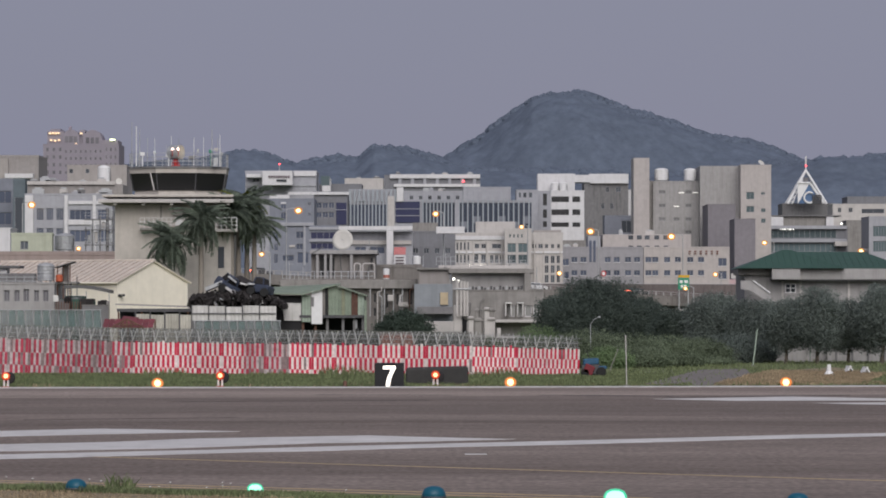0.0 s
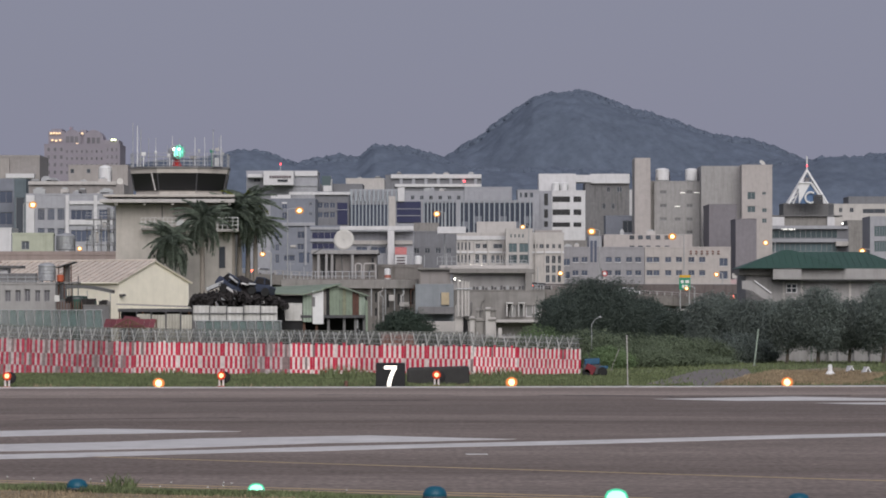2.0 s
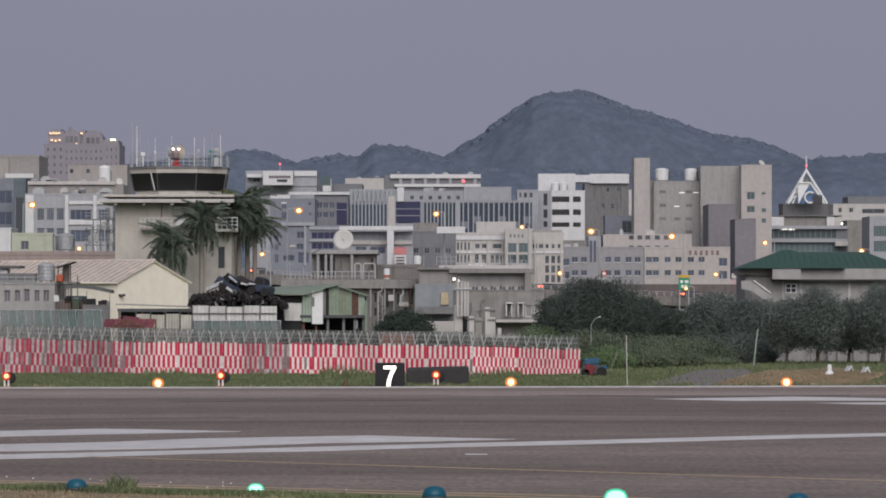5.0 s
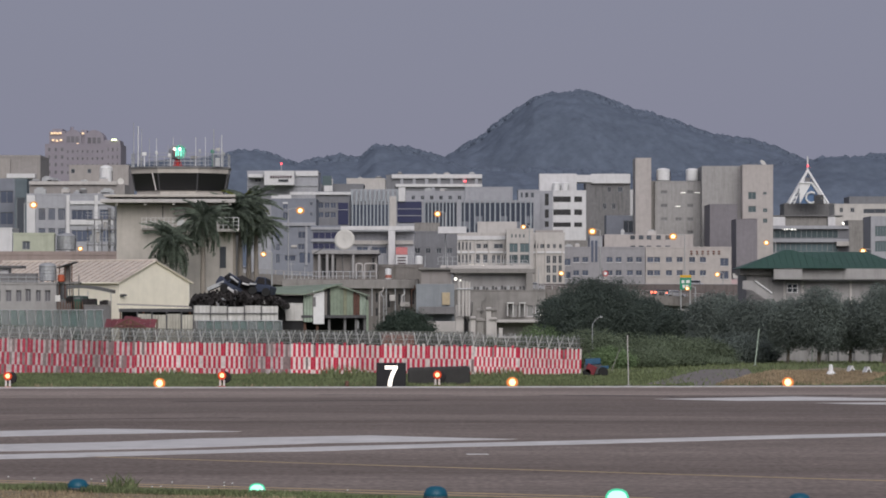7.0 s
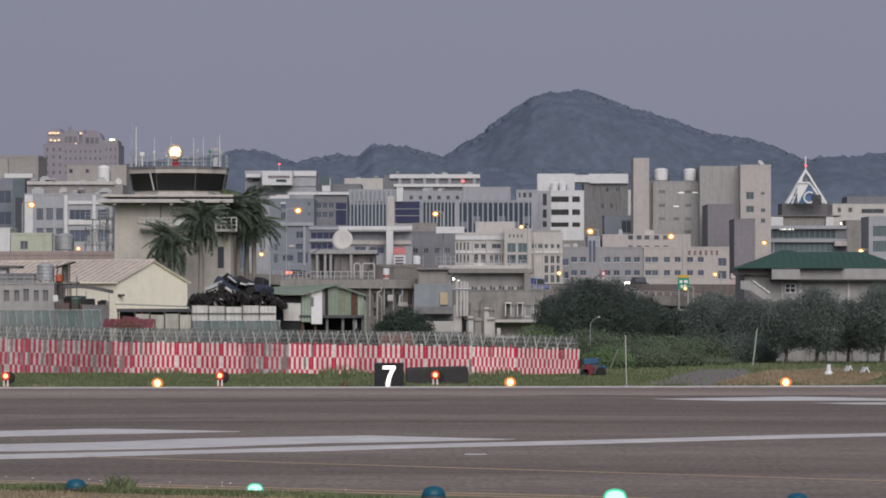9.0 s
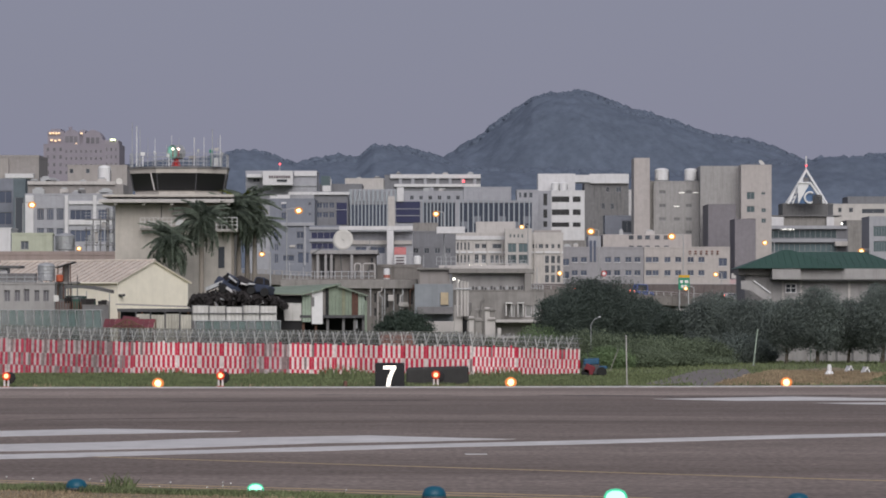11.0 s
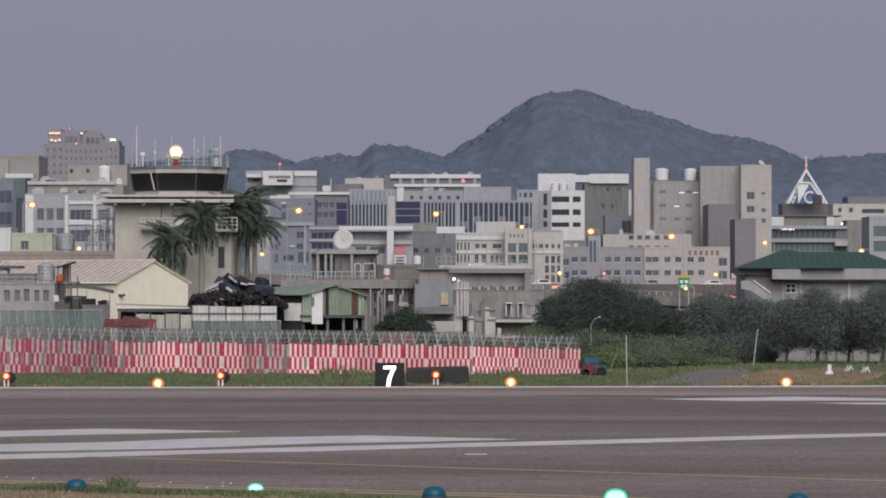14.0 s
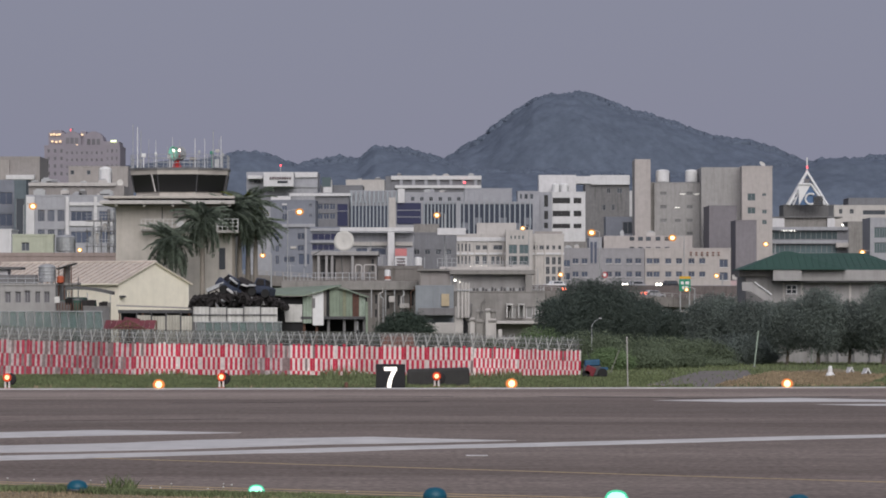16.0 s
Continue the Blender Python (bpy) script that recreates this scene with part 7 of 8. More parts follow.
def car(colour, tall=1.5, away=True, lit=True):
    t = thing("car", colour + " car driving on the elevated road", "car", None, "traffic on the elevated road")
    bm = soft_box(-2.2, 2.2, -0.85, 0.85, 0.3, 0.9, 0.14, 3)
    part("body", bm, CARPAINT[colour], t)
    bm = soft_box(-1.7, 1.0, -0.75, 0.75, 0.88, tall, 0.1, 2)
    for v in bm.verts:
        if v.co.z > 1.1:
            v.co.x = v.co.x * 0.8 - 0.1
    part("cabin", bm, CARPAINT[colour], t)
    for y in (-0.77, 0.77):
        part("side_window", boxes((-1.3, 0.6, y - 0.01, y + 0.01, 1.0, tall - 0.12)), GLASS, t)
    for x in (-1.4, 1.4):
        for y in (-0.8, 0.8):
            w = lathe([(0.1, -0.1), (0.3, -0.1), (0.32, 0), (0.3, 0.1), (0.1, 0.1)], 12)
            w.transform(Matrix.Translation((x, y, 0.32)) @ pose(0, 0, 0, 90, 0, 0))
            part("wheel", w, TYRE, t)
    for y in (-0.62, 0.62):
        for x, r, m, name, proud in ((-2.14, 0.26, TAIL, "tail_light", away), (2.14, 0.24, HEAD, "headlight", not away)):
            b = ball(r) if proud and lit else boxes((-0.005, 0.005, -0.2, 0.2, -0.08, 0.08))
            b.transform(Matrix.Translation((x if proud and lit else x * 1.03, y, 0.85 if proud and lit else 0.7)))
            part(name, b, m if lit and proud else LAMPOFF, t)
    return t


def lane(x, offset):
    (xa, ya, za), (xb, yb, zb) = ROAD
    d = Vector((xb - xa, yb - ya, 0)).normalized()
    if offset > 10:
        u = (x + d.y * offset - xa) / (xb - xa)
        return (x, ya + (yb - ya) * u + d.x * offset, UPPER)
    u = (x - xa) / (xb - xa)
    return (x - d.y * offset, ya + (yb - ya) * u + d.x * offset, za + (zb - za) * u - 1.0)


# colour, roof height, seconds, place along the road then, metres a second, lane offset
TRAFFIC = [("white", 1.5, 0.0, 19.27, 8.65, 5.0), ("dark", 1.45, 6.6, 38.93, 10.5, 5.0), ("silver", 1.5, 7.2, 20.23, 9.6, 5.0), ("blue", 2.3, 9.0, 19.92, 9.7, 5.0), ("dark", 1.45, 11.9, 37.98, 9.9, 5.0),
           ("silver", 1.5, 13.1, 17.37, 8.3, 5.0), ("dark", 1.45, 15.0, 19.37, 7.1, 5.0), ("silver", 1.45, 3.9, 19.48, 8.3, 5.0), ("dark", 1.5, 2.1, 20.96, 9.6, 5.0), ("dark", 1.45, 0.0, 38.61, 9.9, 5.0),
           ("dark", 1.95, 8.3, 46.71, -14.3, 14.5), ("silver", 1.5, 15.0, 51.44, -15.5, 14.5), ("dark", 1.6, 15.5, 49.72, -14.2, 14.5), ("white", 1.5, 12.0, 45, -13.4, 18.5), ("white", 1.5, 14.0, 51.37, -15.3, 18.5),
           ("silver", 1.5, 14.0, 39.17, -14.0, 18.5), ("silver", 1.5, 6.9, 48.99, -16.8, 18.5)]
CARS = [(car(c, h, v > 0, off < 15 and (c != "white" or v < 0)), t0, x0, v, off) for c, h, t0, x0, v, off in TRAFFIC]


# ---- the yard behind the fence ----
def corrugated(w, h, pitch=0.2, depth=0.035):
    """A ridged sheet, x along, z up, face to -y, with some thickness."""
    bm = bmesh.new()
    n = max(2, int(w / pitch))
    rows = []
    for side in (0, 0.012):
        cols = []
        for i in range(n * 4 + 1):
            x = w * i / (n * 4)
            y = side - depth * (0, 1, 1, 0)[i % 4]
            cols.append((bm.verts.new((x, y, 0)), bm.verts.new((x, y, h))))
        for a, b in zip(cols, cols[1:]):
            bm.faces.new((a[0], b[0], b[1], a[1]) if side == 0 else (a[1], b[1], b[0], a[0]))
        rows.append(cols)
    return bm


def sheet(t, name, x, y, z, w, h, mat, turn=0, lean=0, pitch=0.2, label=""):
    bm = corrugated(w, h, pitch)
    bm.transform(Matrix.Translation((x, y, z)) @ pose(0, 0, 0, lean, 0, turn))
    return part(name, bm, mat, t, label)


def gable_shed():
    t = thing("gable_shed", "cream sheet-metal shed with a rusty ribbed gable roof", "shed", pose(-23.17, 300, 0, 0, 0, 52.34))
    w, l, e, a = 7.58, 15.0, 5.58, 7.05
    bm = bmesh.new()
    p = [bm.verts.new(v) for v in ((0, 0, 0), (w, 0, 0), (w, 0, e), (w / 2, 0, a), (0, 0, e))]
    q = [bm.verts.new(v) for v in ((0, l, 0), (w, l, 0), (w, l, e), (w / 2, l, a), (0, l, e))]
    bm.faces.new(p)
    bm.faces.new(q[::-1])
    bm.faces.new((q[0], p[0], p[4], q[4]))
    bm.faces.new((p[1], q[1], q[2], p[2]))
    part("wall", bm, CREAM, t)
    slope = math.hypot(w / 2, a - e)
    ang = math.atan2(a - e, w / 2)
    for side in (0, 1):
        m = Matrix.Translation((0, 0, e)) @ Matrix.Rotation(-ang, 4, 'Y')
        if side:
            m = Matrix.Translation((w, 0, 0)) @ Matrix.Diagonal((-1, 1, 1, 1)) @ m
        bm = boxes((-0.25, slope + 0.02, -0.2, l, 0.02, 0.07))
        bm.transform(m)
        bmesh.ops.recalc_face_normals(bm, faces=bm.faces[:])
        part("roof", bm, ROOFSHEET, t)
        k = 0.0
        n = 0
        while k < l:
            bm = boxes((-0.25, slope, k - 0.014, k + 0.014, 0.071, 0.1))
            bm.transform(m)
            bmesh.ops.recalc_face_normals(bm, faces=bm.faces[:])
            part("roof_rib", bm, RIBSHEET, t)
            k += 0.62
            n += 1
    part("ridge_cap", rods([((w / 2, -0.2, a + 0.08), (w / 2, l, a + 0.08))], 0.1), ROOFSHEET, t)
    part("barge_board", rods([((-0.2, -0.12, e - 0.08), (w / 2, -0.12, a + 0.03)), ((w / 2, -0.12, a + 0.03), (w + 0.2, -0.12, e - 0.08))], 0.07), CREAM, t)
    part("gutter", rods([((-0.28, -0.2, e - 0.1), (-0.28, l, e - 0.1))], 0.06), CREAM, t)
    part("wall_lamp", soft_box(0.05, 0.4, -0.35, -0.01, e - 1.05, e - 0.9, 0.02), DARKSTEEL, t)


gable_shed()


def grey_house():
    b = building("grey_house", "shabby grey concrete house with narrow windows and a flat roof", -33.74, -26.56, 5.34, 288, 9, LIGHTCONC,
                 [(-30, -29.61, 4.15, 4.92), (-29.3, -28.92, 4.15, 4.92), (-28.67, -28.28, 4.15, 5), (-27.95, -27.61, 4.15, 4.92), (-27.34, -26.95, 4.15, 4.92), (-30.73, -30.35, 4.15, 4.92), (-31.51, -31.12, 4.15, 4.92)], bars=1, glass=GLASSHAZE, parapet=0.12)
    add_block(b, "roof_wall", -33.98, -27.99, 290, 290.3, 5.36, 6.09, CONCRETEDK)
    add_block(b, "roof_hut", -33.04, -30.22, 292, 294, 5.37, 6.62, WHITEWALL)
    add_block(b, "hut_roof", -33.04, -29.24, 291.6, 294.4, 6.46, 6.64, DARKROOF)
    for z in (5.81, 5.54):
        add_block(b, "roof_rail", -33.74, -27.57, 288.02, 288.06, z - 0.03, z + 0.03, STEEL)
    for k in range(7):
        add_block(b, "rail_post", -31.04 + k * 0.6, -31.04 + k * 0.6 + 0.05, 288.02, 288.06, 5.31, 5.92, STEEL)


grey_house()
roof_tank(-27.28, 289.5, 5.34, 0.581, 1.472, STEEL, "large dull steel water tank on the house roof")


DARKGREEN = surface("dark_green_machine_paint", (0.03, 0.06, 0.05), rough=0.7, grain=3, var=0.4)


def lean_to():
    t = thing("lean_to", "ramshackle lean-to with a sloping dark sheet roof on posts", "lean-to", pose(-26.71, 290, 0))
    bm = boxes((0, 1.322, -0.4, 2.5, -0.03, 0.03))
    bm.transform(Matrix.Translation((0, 0, 6.48)) @ pose(0, 0, 0, 0, -17, 0))
    part("roof", bm, DARKROOF, t)
    for x in (0.15, 0.55, 0.85, 1.011):
        part("post", boxes((x, x + 0.07, 0, 0.08, 0, 6.64 + x * 0.1)), RUST, t)
    for x, top in ((0.544, 6.44), (0.933, 6.72), (1.166, 5.47), (1.555, 5.94)):
        part("pole", rods([((x, -0.3, 0), (x, -0.3, top))], 0.03), DARKSTEEL, t)
    part("shelf", soft_box(0.0, 1.555, -0.2, 2.0, 5.36, 5.51, 0.02), CONCRETE, t)
    part("sheet", boxes((0.467, 0.933, 0.5, 0.6, 5.47, 6.64)), CONCRETE, t)
    d = thing("orange_drum", "orange plastic drum on a shelf", "drum", pose(-26.38, 289.7, 5.51))
    part("drum", lathe([(0.2, 0), (0.24, 0.05), (0.24, 0.42), (0.16, 0.5)], 14), ORANGEPAINT, d)
    part("lid", lathe([(0.17, 0.49), (0.17, 0.54)], 14), BEIGE, d)
    t = thing("awning", "dark arched awning on thin posts", "awning", pose(-25.55, 284, 4.75))
    bm = bmesh.new()
    n = 10
    w = 3.198
    cols = []
    for k in range(n + 1):
        u = k / n
        z = 0.36 * math.sin(math.pi * min(1, 0.35 + u * 0.65)) * 1.0
        cols.append([bm.verts.new((w * u, y, z + h)) for y in (0, 2) for h in (-0.06, 0.16)])
    for a, b in zip(cols, cols[1:]):
        for i, j in ((0, 1), (1, 3), (3, 2), (2, 0)):
            bm.faces.new((a[i], b[i], b[j], a[j]))
    part("canopy", bm, DARKROOF, t)
    for x in (0.3, 1.5, w - 0.15):
        part("post", rods([((x, 0.1, -1.6 - 4.75 + 1.6), (x, 0.1, 0.1))], 0.025), STEEL, t)
    t = thing("junk_row", "row of dark junk, racks and green boxes", "junk", pose(-26.01, 282, 0))
    rng = random.Random(8)
    for k in range(16):
        x = rng.uniform(0, 3.478)
        z1 = 3.61 + rng.uniform(0.25, 0.9)
        part("crate", soft_box(x, x + rng.uniform(0.25, 0.7), rng.uniform(-0.5, 0.5), 1.0, 0, z1, 0.03), (SCRAPDARK, CONCRETEDK, GREENROOF, SCRAPDARK, CONCRETE)[k % 5], t)
    for k in range(10):
        x = 0.151 + k * 0.181
        part("slat", boxes((x, x + 0.06, -0.62, -0.56, 3.54 - 0.2, 4.14)), RUST, t)
    part("white_panel", boxes((0, 0.340, -0.7, -0.64, 4.14, 4.56)), WHITESHEET, t)
    t = thing("green_machine", "dark green machine under the awning", "machine", pose(-25.38, 283, 0))
    part("body", soft_box(0, 1.366, -0.3, 1.0, 3.72, 4.52, 0.12), DARKGREEN, t)
    part("hood", soft_box(0.228, 1.138, -0.5, -0.31, 3.91, 4.41, 0.05), DARKSTEEL, t)
    part("stand", boxes((0.1, 1.290, -0.2, 0.9, 0, 3.72)), DARKSTEEL, t)
    t = thing("yard_wall", "low grey concrete yard wall", "wall", pose(-23.99, 280, 0))
    part("wall", soft_box(0, 1.727, 0, 0.25, 0, 3.88, 0.03), CONCRETEDK, t)
    part("cap", soft_box(-0.03, 1.727 + 0.03, -0.04, 0.29, 3.88, 3.93, 0.02), CONCRETE, t)


lean_to()


def carport():
    t = thing("carport", "low flat carport with a pale sheet roof and dark underside", "carport", pose(-21.15, 272, 0))
    z = 3.69
    bm = boxes((0, 6.199, 0, 4, 0, 0.09))
    for v in bm.verts:
        if v.co.x < 1:
            v.co.z += 0.22
    bm.transform(Matrix.Translation((0, 0, z)))
    part("roof", bm, BEIGE, t)
    part("beam", boxes((0.1, 6.199, 0.05, 0.15, z - 0.22, z - 0.02)), DARKSTEEL, t)
    for k in range(5):
        x = 0.15 + k * 1.495
        part("post", boxes((x, x + 0.1, 0.1, 0.2, 0, z - 0.2)), RUST, t)
    # near-black sheet stands in for the shade under the roof
    part("back", boxes((0, 6.199, 3.8, 3.9, 0, z - 0.02)), INSIDESHADE, t)
    t = thing("sheet_fence", "beige corrugated sheet fence with dark posts", "fence", pose(0, 0, 0))
    for k in range(4):
        sheet(t, "panel", -19.4 + k * 0.927, 266, 0, 0.913, 3.34 - 0.06 * (k % 2), CREAMDIRTY, 0, 0, 0.16)
    for k in range(5):
        x = -19.4 + k * 0.927
        part("post", boxes((x - 0.05, x + 0.04, -0.06 + 266, 0.1 + 266, 0, 3.48)), DARKSTEEL, t)
    t = thing("red_stall", "low stall with a faded red sheet roof and dark trusses", "stall", pose(-21.18, 262, 0))
    for k in range(9):
        bm = soft_box(k * 0.351, (k + 1) * 0.351 - 0.015, 0, 2.0, -0.02, 0.02, 0.008)
        bm.transform(Matrix.Translation((0, 0.02 * (k % 2), 2.5)) @ pose(0, 0, 0, 15, 0, 0))
        part("roof_sheet", bm, FADEDRED, t)
    bm = soft_box(1.0, 2.0, 0, 1.6, -0.02, 0.02, 0.008)
    bm.transform(Matrix.Translation((0, 2.3, 3.06)) @ pose(0, 0, 0, 9, 6, 0))
    part("upper_roof", bm, FADEDRED, t)
    truss = [((0.562, 2.5), (1.545, 3.03)), ((1.545, 3.03), (2.669, 2.47)), ((0.562, 2.5), (2.669, 2.47)),
             ((1.300, 2.92), (1.300, 2.47)), ((1.791, 2.92), (1.791, 2.47)), ((1.545, 2.99), (1.545, 2.47)), ((0.843, 2.68), (2.178, 2.68))]
    for (ax_, az_), (bx_, bz_) in truss:
        part("truss_bar", rods([((ax_, -0.12, az_), (bx_, -0.12, bz_))], 0.05), RUST, t)
    for x in (0.05, 1.545, 3.091):
        part("post", boxes((x, x + 0.09, 0.0, 0.09, 0, 2.5)), RUST, t)
        part("post", boxes((x, x + 0.09, 2.2, 2.29, 0, 3.06 - 0.05)), RUST, t)
    t = thing("container_wall", "dirty white corrugated site panels with dark posts", "wall", pose(0, 0, 0))
    for k in range(5):
        sheet(t, "panel", -15.59 + k * 1.054, 262, 2.92, 1.005, 0.948 - 0.04 * (k % 3), WHITESHEET, 0, 0, 0.22)
        x = -15.59 + k * 1.054
        part("post", boxes((x - 0.06, x - 0.01, 261.9, 262.1, 0, 3.91)), DARKSTEEL, t)
    part("rail", boxes((-15.59, -10.4, 261.88, 261.94, 3.34, 3.4)), DARKSTEEL, t)
    part("base_wall", boxes((-15.67, -10.33, 262.05, 262.25, 0, 2.99)), CONCRETEDK, t)


FADEDRED = surface("faded_red_sheet", (0.2, 0.055, 0.065), rough=0.8, grain=2.5, var=0.3, streak=0.4, odd=0.2)
CREAMDIRTY = surface("dirty_cream_sheet", (0.5, 0.48, 0.42), rough=0.7, grain=2, var=0.15, streak=0.35, odd=0.1)
carport()


def wreck(x, y, z, rx, ry, rz, mat, length=3.6, label="crushed car body on the scrap heap"):
    t = thing("wrecked_car", label, "wrecked car", pose(x, y, z, rx, ry, rz), "wrecks on the scrap heap")
    body = soft_box(-length / 2, length / 2, -0.75, 0.75, 0, 0.55, 0.15, 3)
    rng = random.Random(int(x * 10))
    for v in body.verts:
        v.co += Vector((noise.noise(v.co * 2 + Vector((x, 0, 0))), noise.noise(v.co * 2 + Vector((0, x, 5))), noise.noise(v.co * 2.3))) * 0.12
    part("body", body, mat, t)
    cab = soft_box(-length * 0.3, length * 0.22, -0.66, 0.66, 0.5, 0.98, 0.12, 2)
    for v in cab.verts:
        if v.co.z > 0.7:
            v.co.x *= 0.75
    part("cabin", cab, SCRAPDARK, t)
    part("roof_skin", soft_box(-length * 0.22, length * 0.16, -0.6, 0.6, 0.96, 1.02, 0.025), mat, t)
    for bx in (-length * 0.26, length * 0.19):
        part("pillar", rods([((bx * 1.15, -0.68, 0.5), (bx * 0.8, -0.62, 0.98))], 0.05), mat, t)
    for bx in (-length * 0.32, length * 0.32):
        w = lathe([(0.1, -0.08), (0.27, -0.08), (0.29, 0), (0.27, 0.08), (0.1, 0.08)], 12)
        w.transform(Matrix.Translation((bx, -0.74, 0.08)) @ pose(0, 0, 0, 90, 0, 0))
        part("wheel", w, TYRE, t)


def scrap_heap():
    wreck(-13.817, 267.5, 4.836, 14, 28, 24, BLUEDARK, 1.5, "crushed dark car tilted on the scrap heap")
    wreck(-11.562, 267.3, 4.585, -8, 8, -16, BLUEDARK, 1.4, "dark blue crushed car on the scrap heap")
    wreck(-12.671, 268, 4.621, 20, -16, 40, SCRAPDARK, 1.5, "bare metal car shell on the scrap heap")
    for xa, za, xb, zb, wide, mat, lab in ((-14.193, 5.331, -13.23, 4.69, 0.11, WHITEPAINTED, "bent white car sill on the scrap heap"), (-12.838, 5.296, -12.374, 5.189, 0.08, WHITEPAINTED, "torn white body panel on the scrap heap"),
                                           (-15.049, 4.903, -13.908, 5.403, 0.16, STEEL, "crumpled grey bonnet on the scrap heap"), (-12.374, 5.26, -11.911, 5.224, 0.09, STEEL, "crumpled grey wing on the scrap heap"), (-13.587, 5.724, -13.052, 5.331, 0.08, STEEL, "bent grey roof rail on the scrap heap")):
        p = thing("scrap_sheet", lab, "scrap metal", pose((xa + xb) / 2, 266.9, (za + zb) / 2, 0, math.degrees(math.atan2(za - zb, xb - xa)), 0), "loose sheets on the scrap heap")
        half = math.hypot(xb - xa, zb - za) / 2
        bm = soft_box(-half, half, -0.3, 0.3, -wide, wide * 0.6, 0.03)
        for v in bm.verts:
            v.co.z += 0.06 * noise.noise(v.co * 3 + Vector((xa, 0, 0)))
        part("skin", bm, mat, p)
        part("lip", soft_box(-half, half, -0.33, -0.28, -wide * 1.3, -wide * 0.8, 0.015), SCRAPDARK, p)
    rng = random.Random(12)
    bm = bmesh.new()
    for k in range(3200):
        u = rng.random()
        x = -16.1 + u * 6.108
        y = 268 + rng.uniform(-1.5, 1.6)
        top = 3.66 + 1.365 * (max(0.02, math.sin(math.pi * min(1, u * 0.95 + 0.07))) ** 0.4) * (0.75 + 0.35 * noise.noise(Vector((x, y, 3)))) * rng.random() ** 0.35
        s = rng.uniform(0.04, 0.19)
        box(bm, -s, s, -s * rng.uniform(0.1, 0.7), s * 0.5, -s * 0.2, s * 0.3, rng.choices((0, 1, 2, 3, 4), (95, 1.5, 2, 0.6, 0.9))[0], Matrix.Translation((x, y, top)) @ Euler((rng.random() * 3, rng.random() * 3, rng.random() * 3)).to_matrix().to_4x4())
    tagged(finish("scrap", bm, [SCRAPDARK, STEEL, CONCRETEDK, YELLOWMARK, WHITESHEET]), "dark heap of metal scrap behind the site panels", "scrap", kind="stuff")
    t = thing("scrap_core", "dark packed mound of scrap metal", "scrap heap", pose(-13.11, 268.6, 0))
    bm = soft_box(-2.669, 2.596, -0.8, 2.0, 0, 4.23, 0.6, 3)
    for v in bm.verts:
        v.co += Vector((noise.noise(v.co), noise.noise(v.co + Vector((9, 0, 0))), noise.noise(v.co + Vector((0, 9, 0))))) * 0.3
    part("mound", bm, SCRAPDARK, t)


WHITEPAINTED = surface("scratched_white_paint", (0.55, 0.54, 0.53), rough=0.5, grain=3, var=0.2, streak=0.2)
BLUEDARK = surface("dark_blue_wreck_paint", (0.04, 0.05, 0.08), rough=0.45, grain=3, var=0.3)
scrap_heap()


def screen_fence(x0, x1, y, top, low, count, name_label):
    t = thing("net_fence", name_label, "fence", pose(x0, y, 0))
    w = x1 - x0
    for k in range(count):
        a, b = w * k / count, w * (k + 1) / count
        part("net", boxes((a + 0.02, b - 0.02, 0.0, 0.015, low, top)), TEALNET if k % 3 else STEELNET, t)
    for k in range(count + 1):
        x = w * k / count
        part("post", rods([((x, -0.04, 0), (x, -0.04, low + 0.25)), ((x, -0.04, low + 0.25), (x - 0.06, -0.1, top - 0.25)), ((x - 0.06, -0.1, top - 0.25), (x - 0.06, -0.1, top + 0.02))], 0.026), STEEL, t)
    part("rail", rods([((0, -0.02, top), (w, -0.02, top))], 0.03), STEEL, t)


STEELNET = netting("grey_screen_net", (0.24, 0.28, 0.28), 0.5)
screen_fence(-28.94, -20, 247, 3.6, 2.48, 18, "teal and grey screen net fence on pale bent posts")
screen_fence(-14.5, -9.5, 247, 2.97, 1.98, 10, "grey-green screen net fence on pale bent posts")


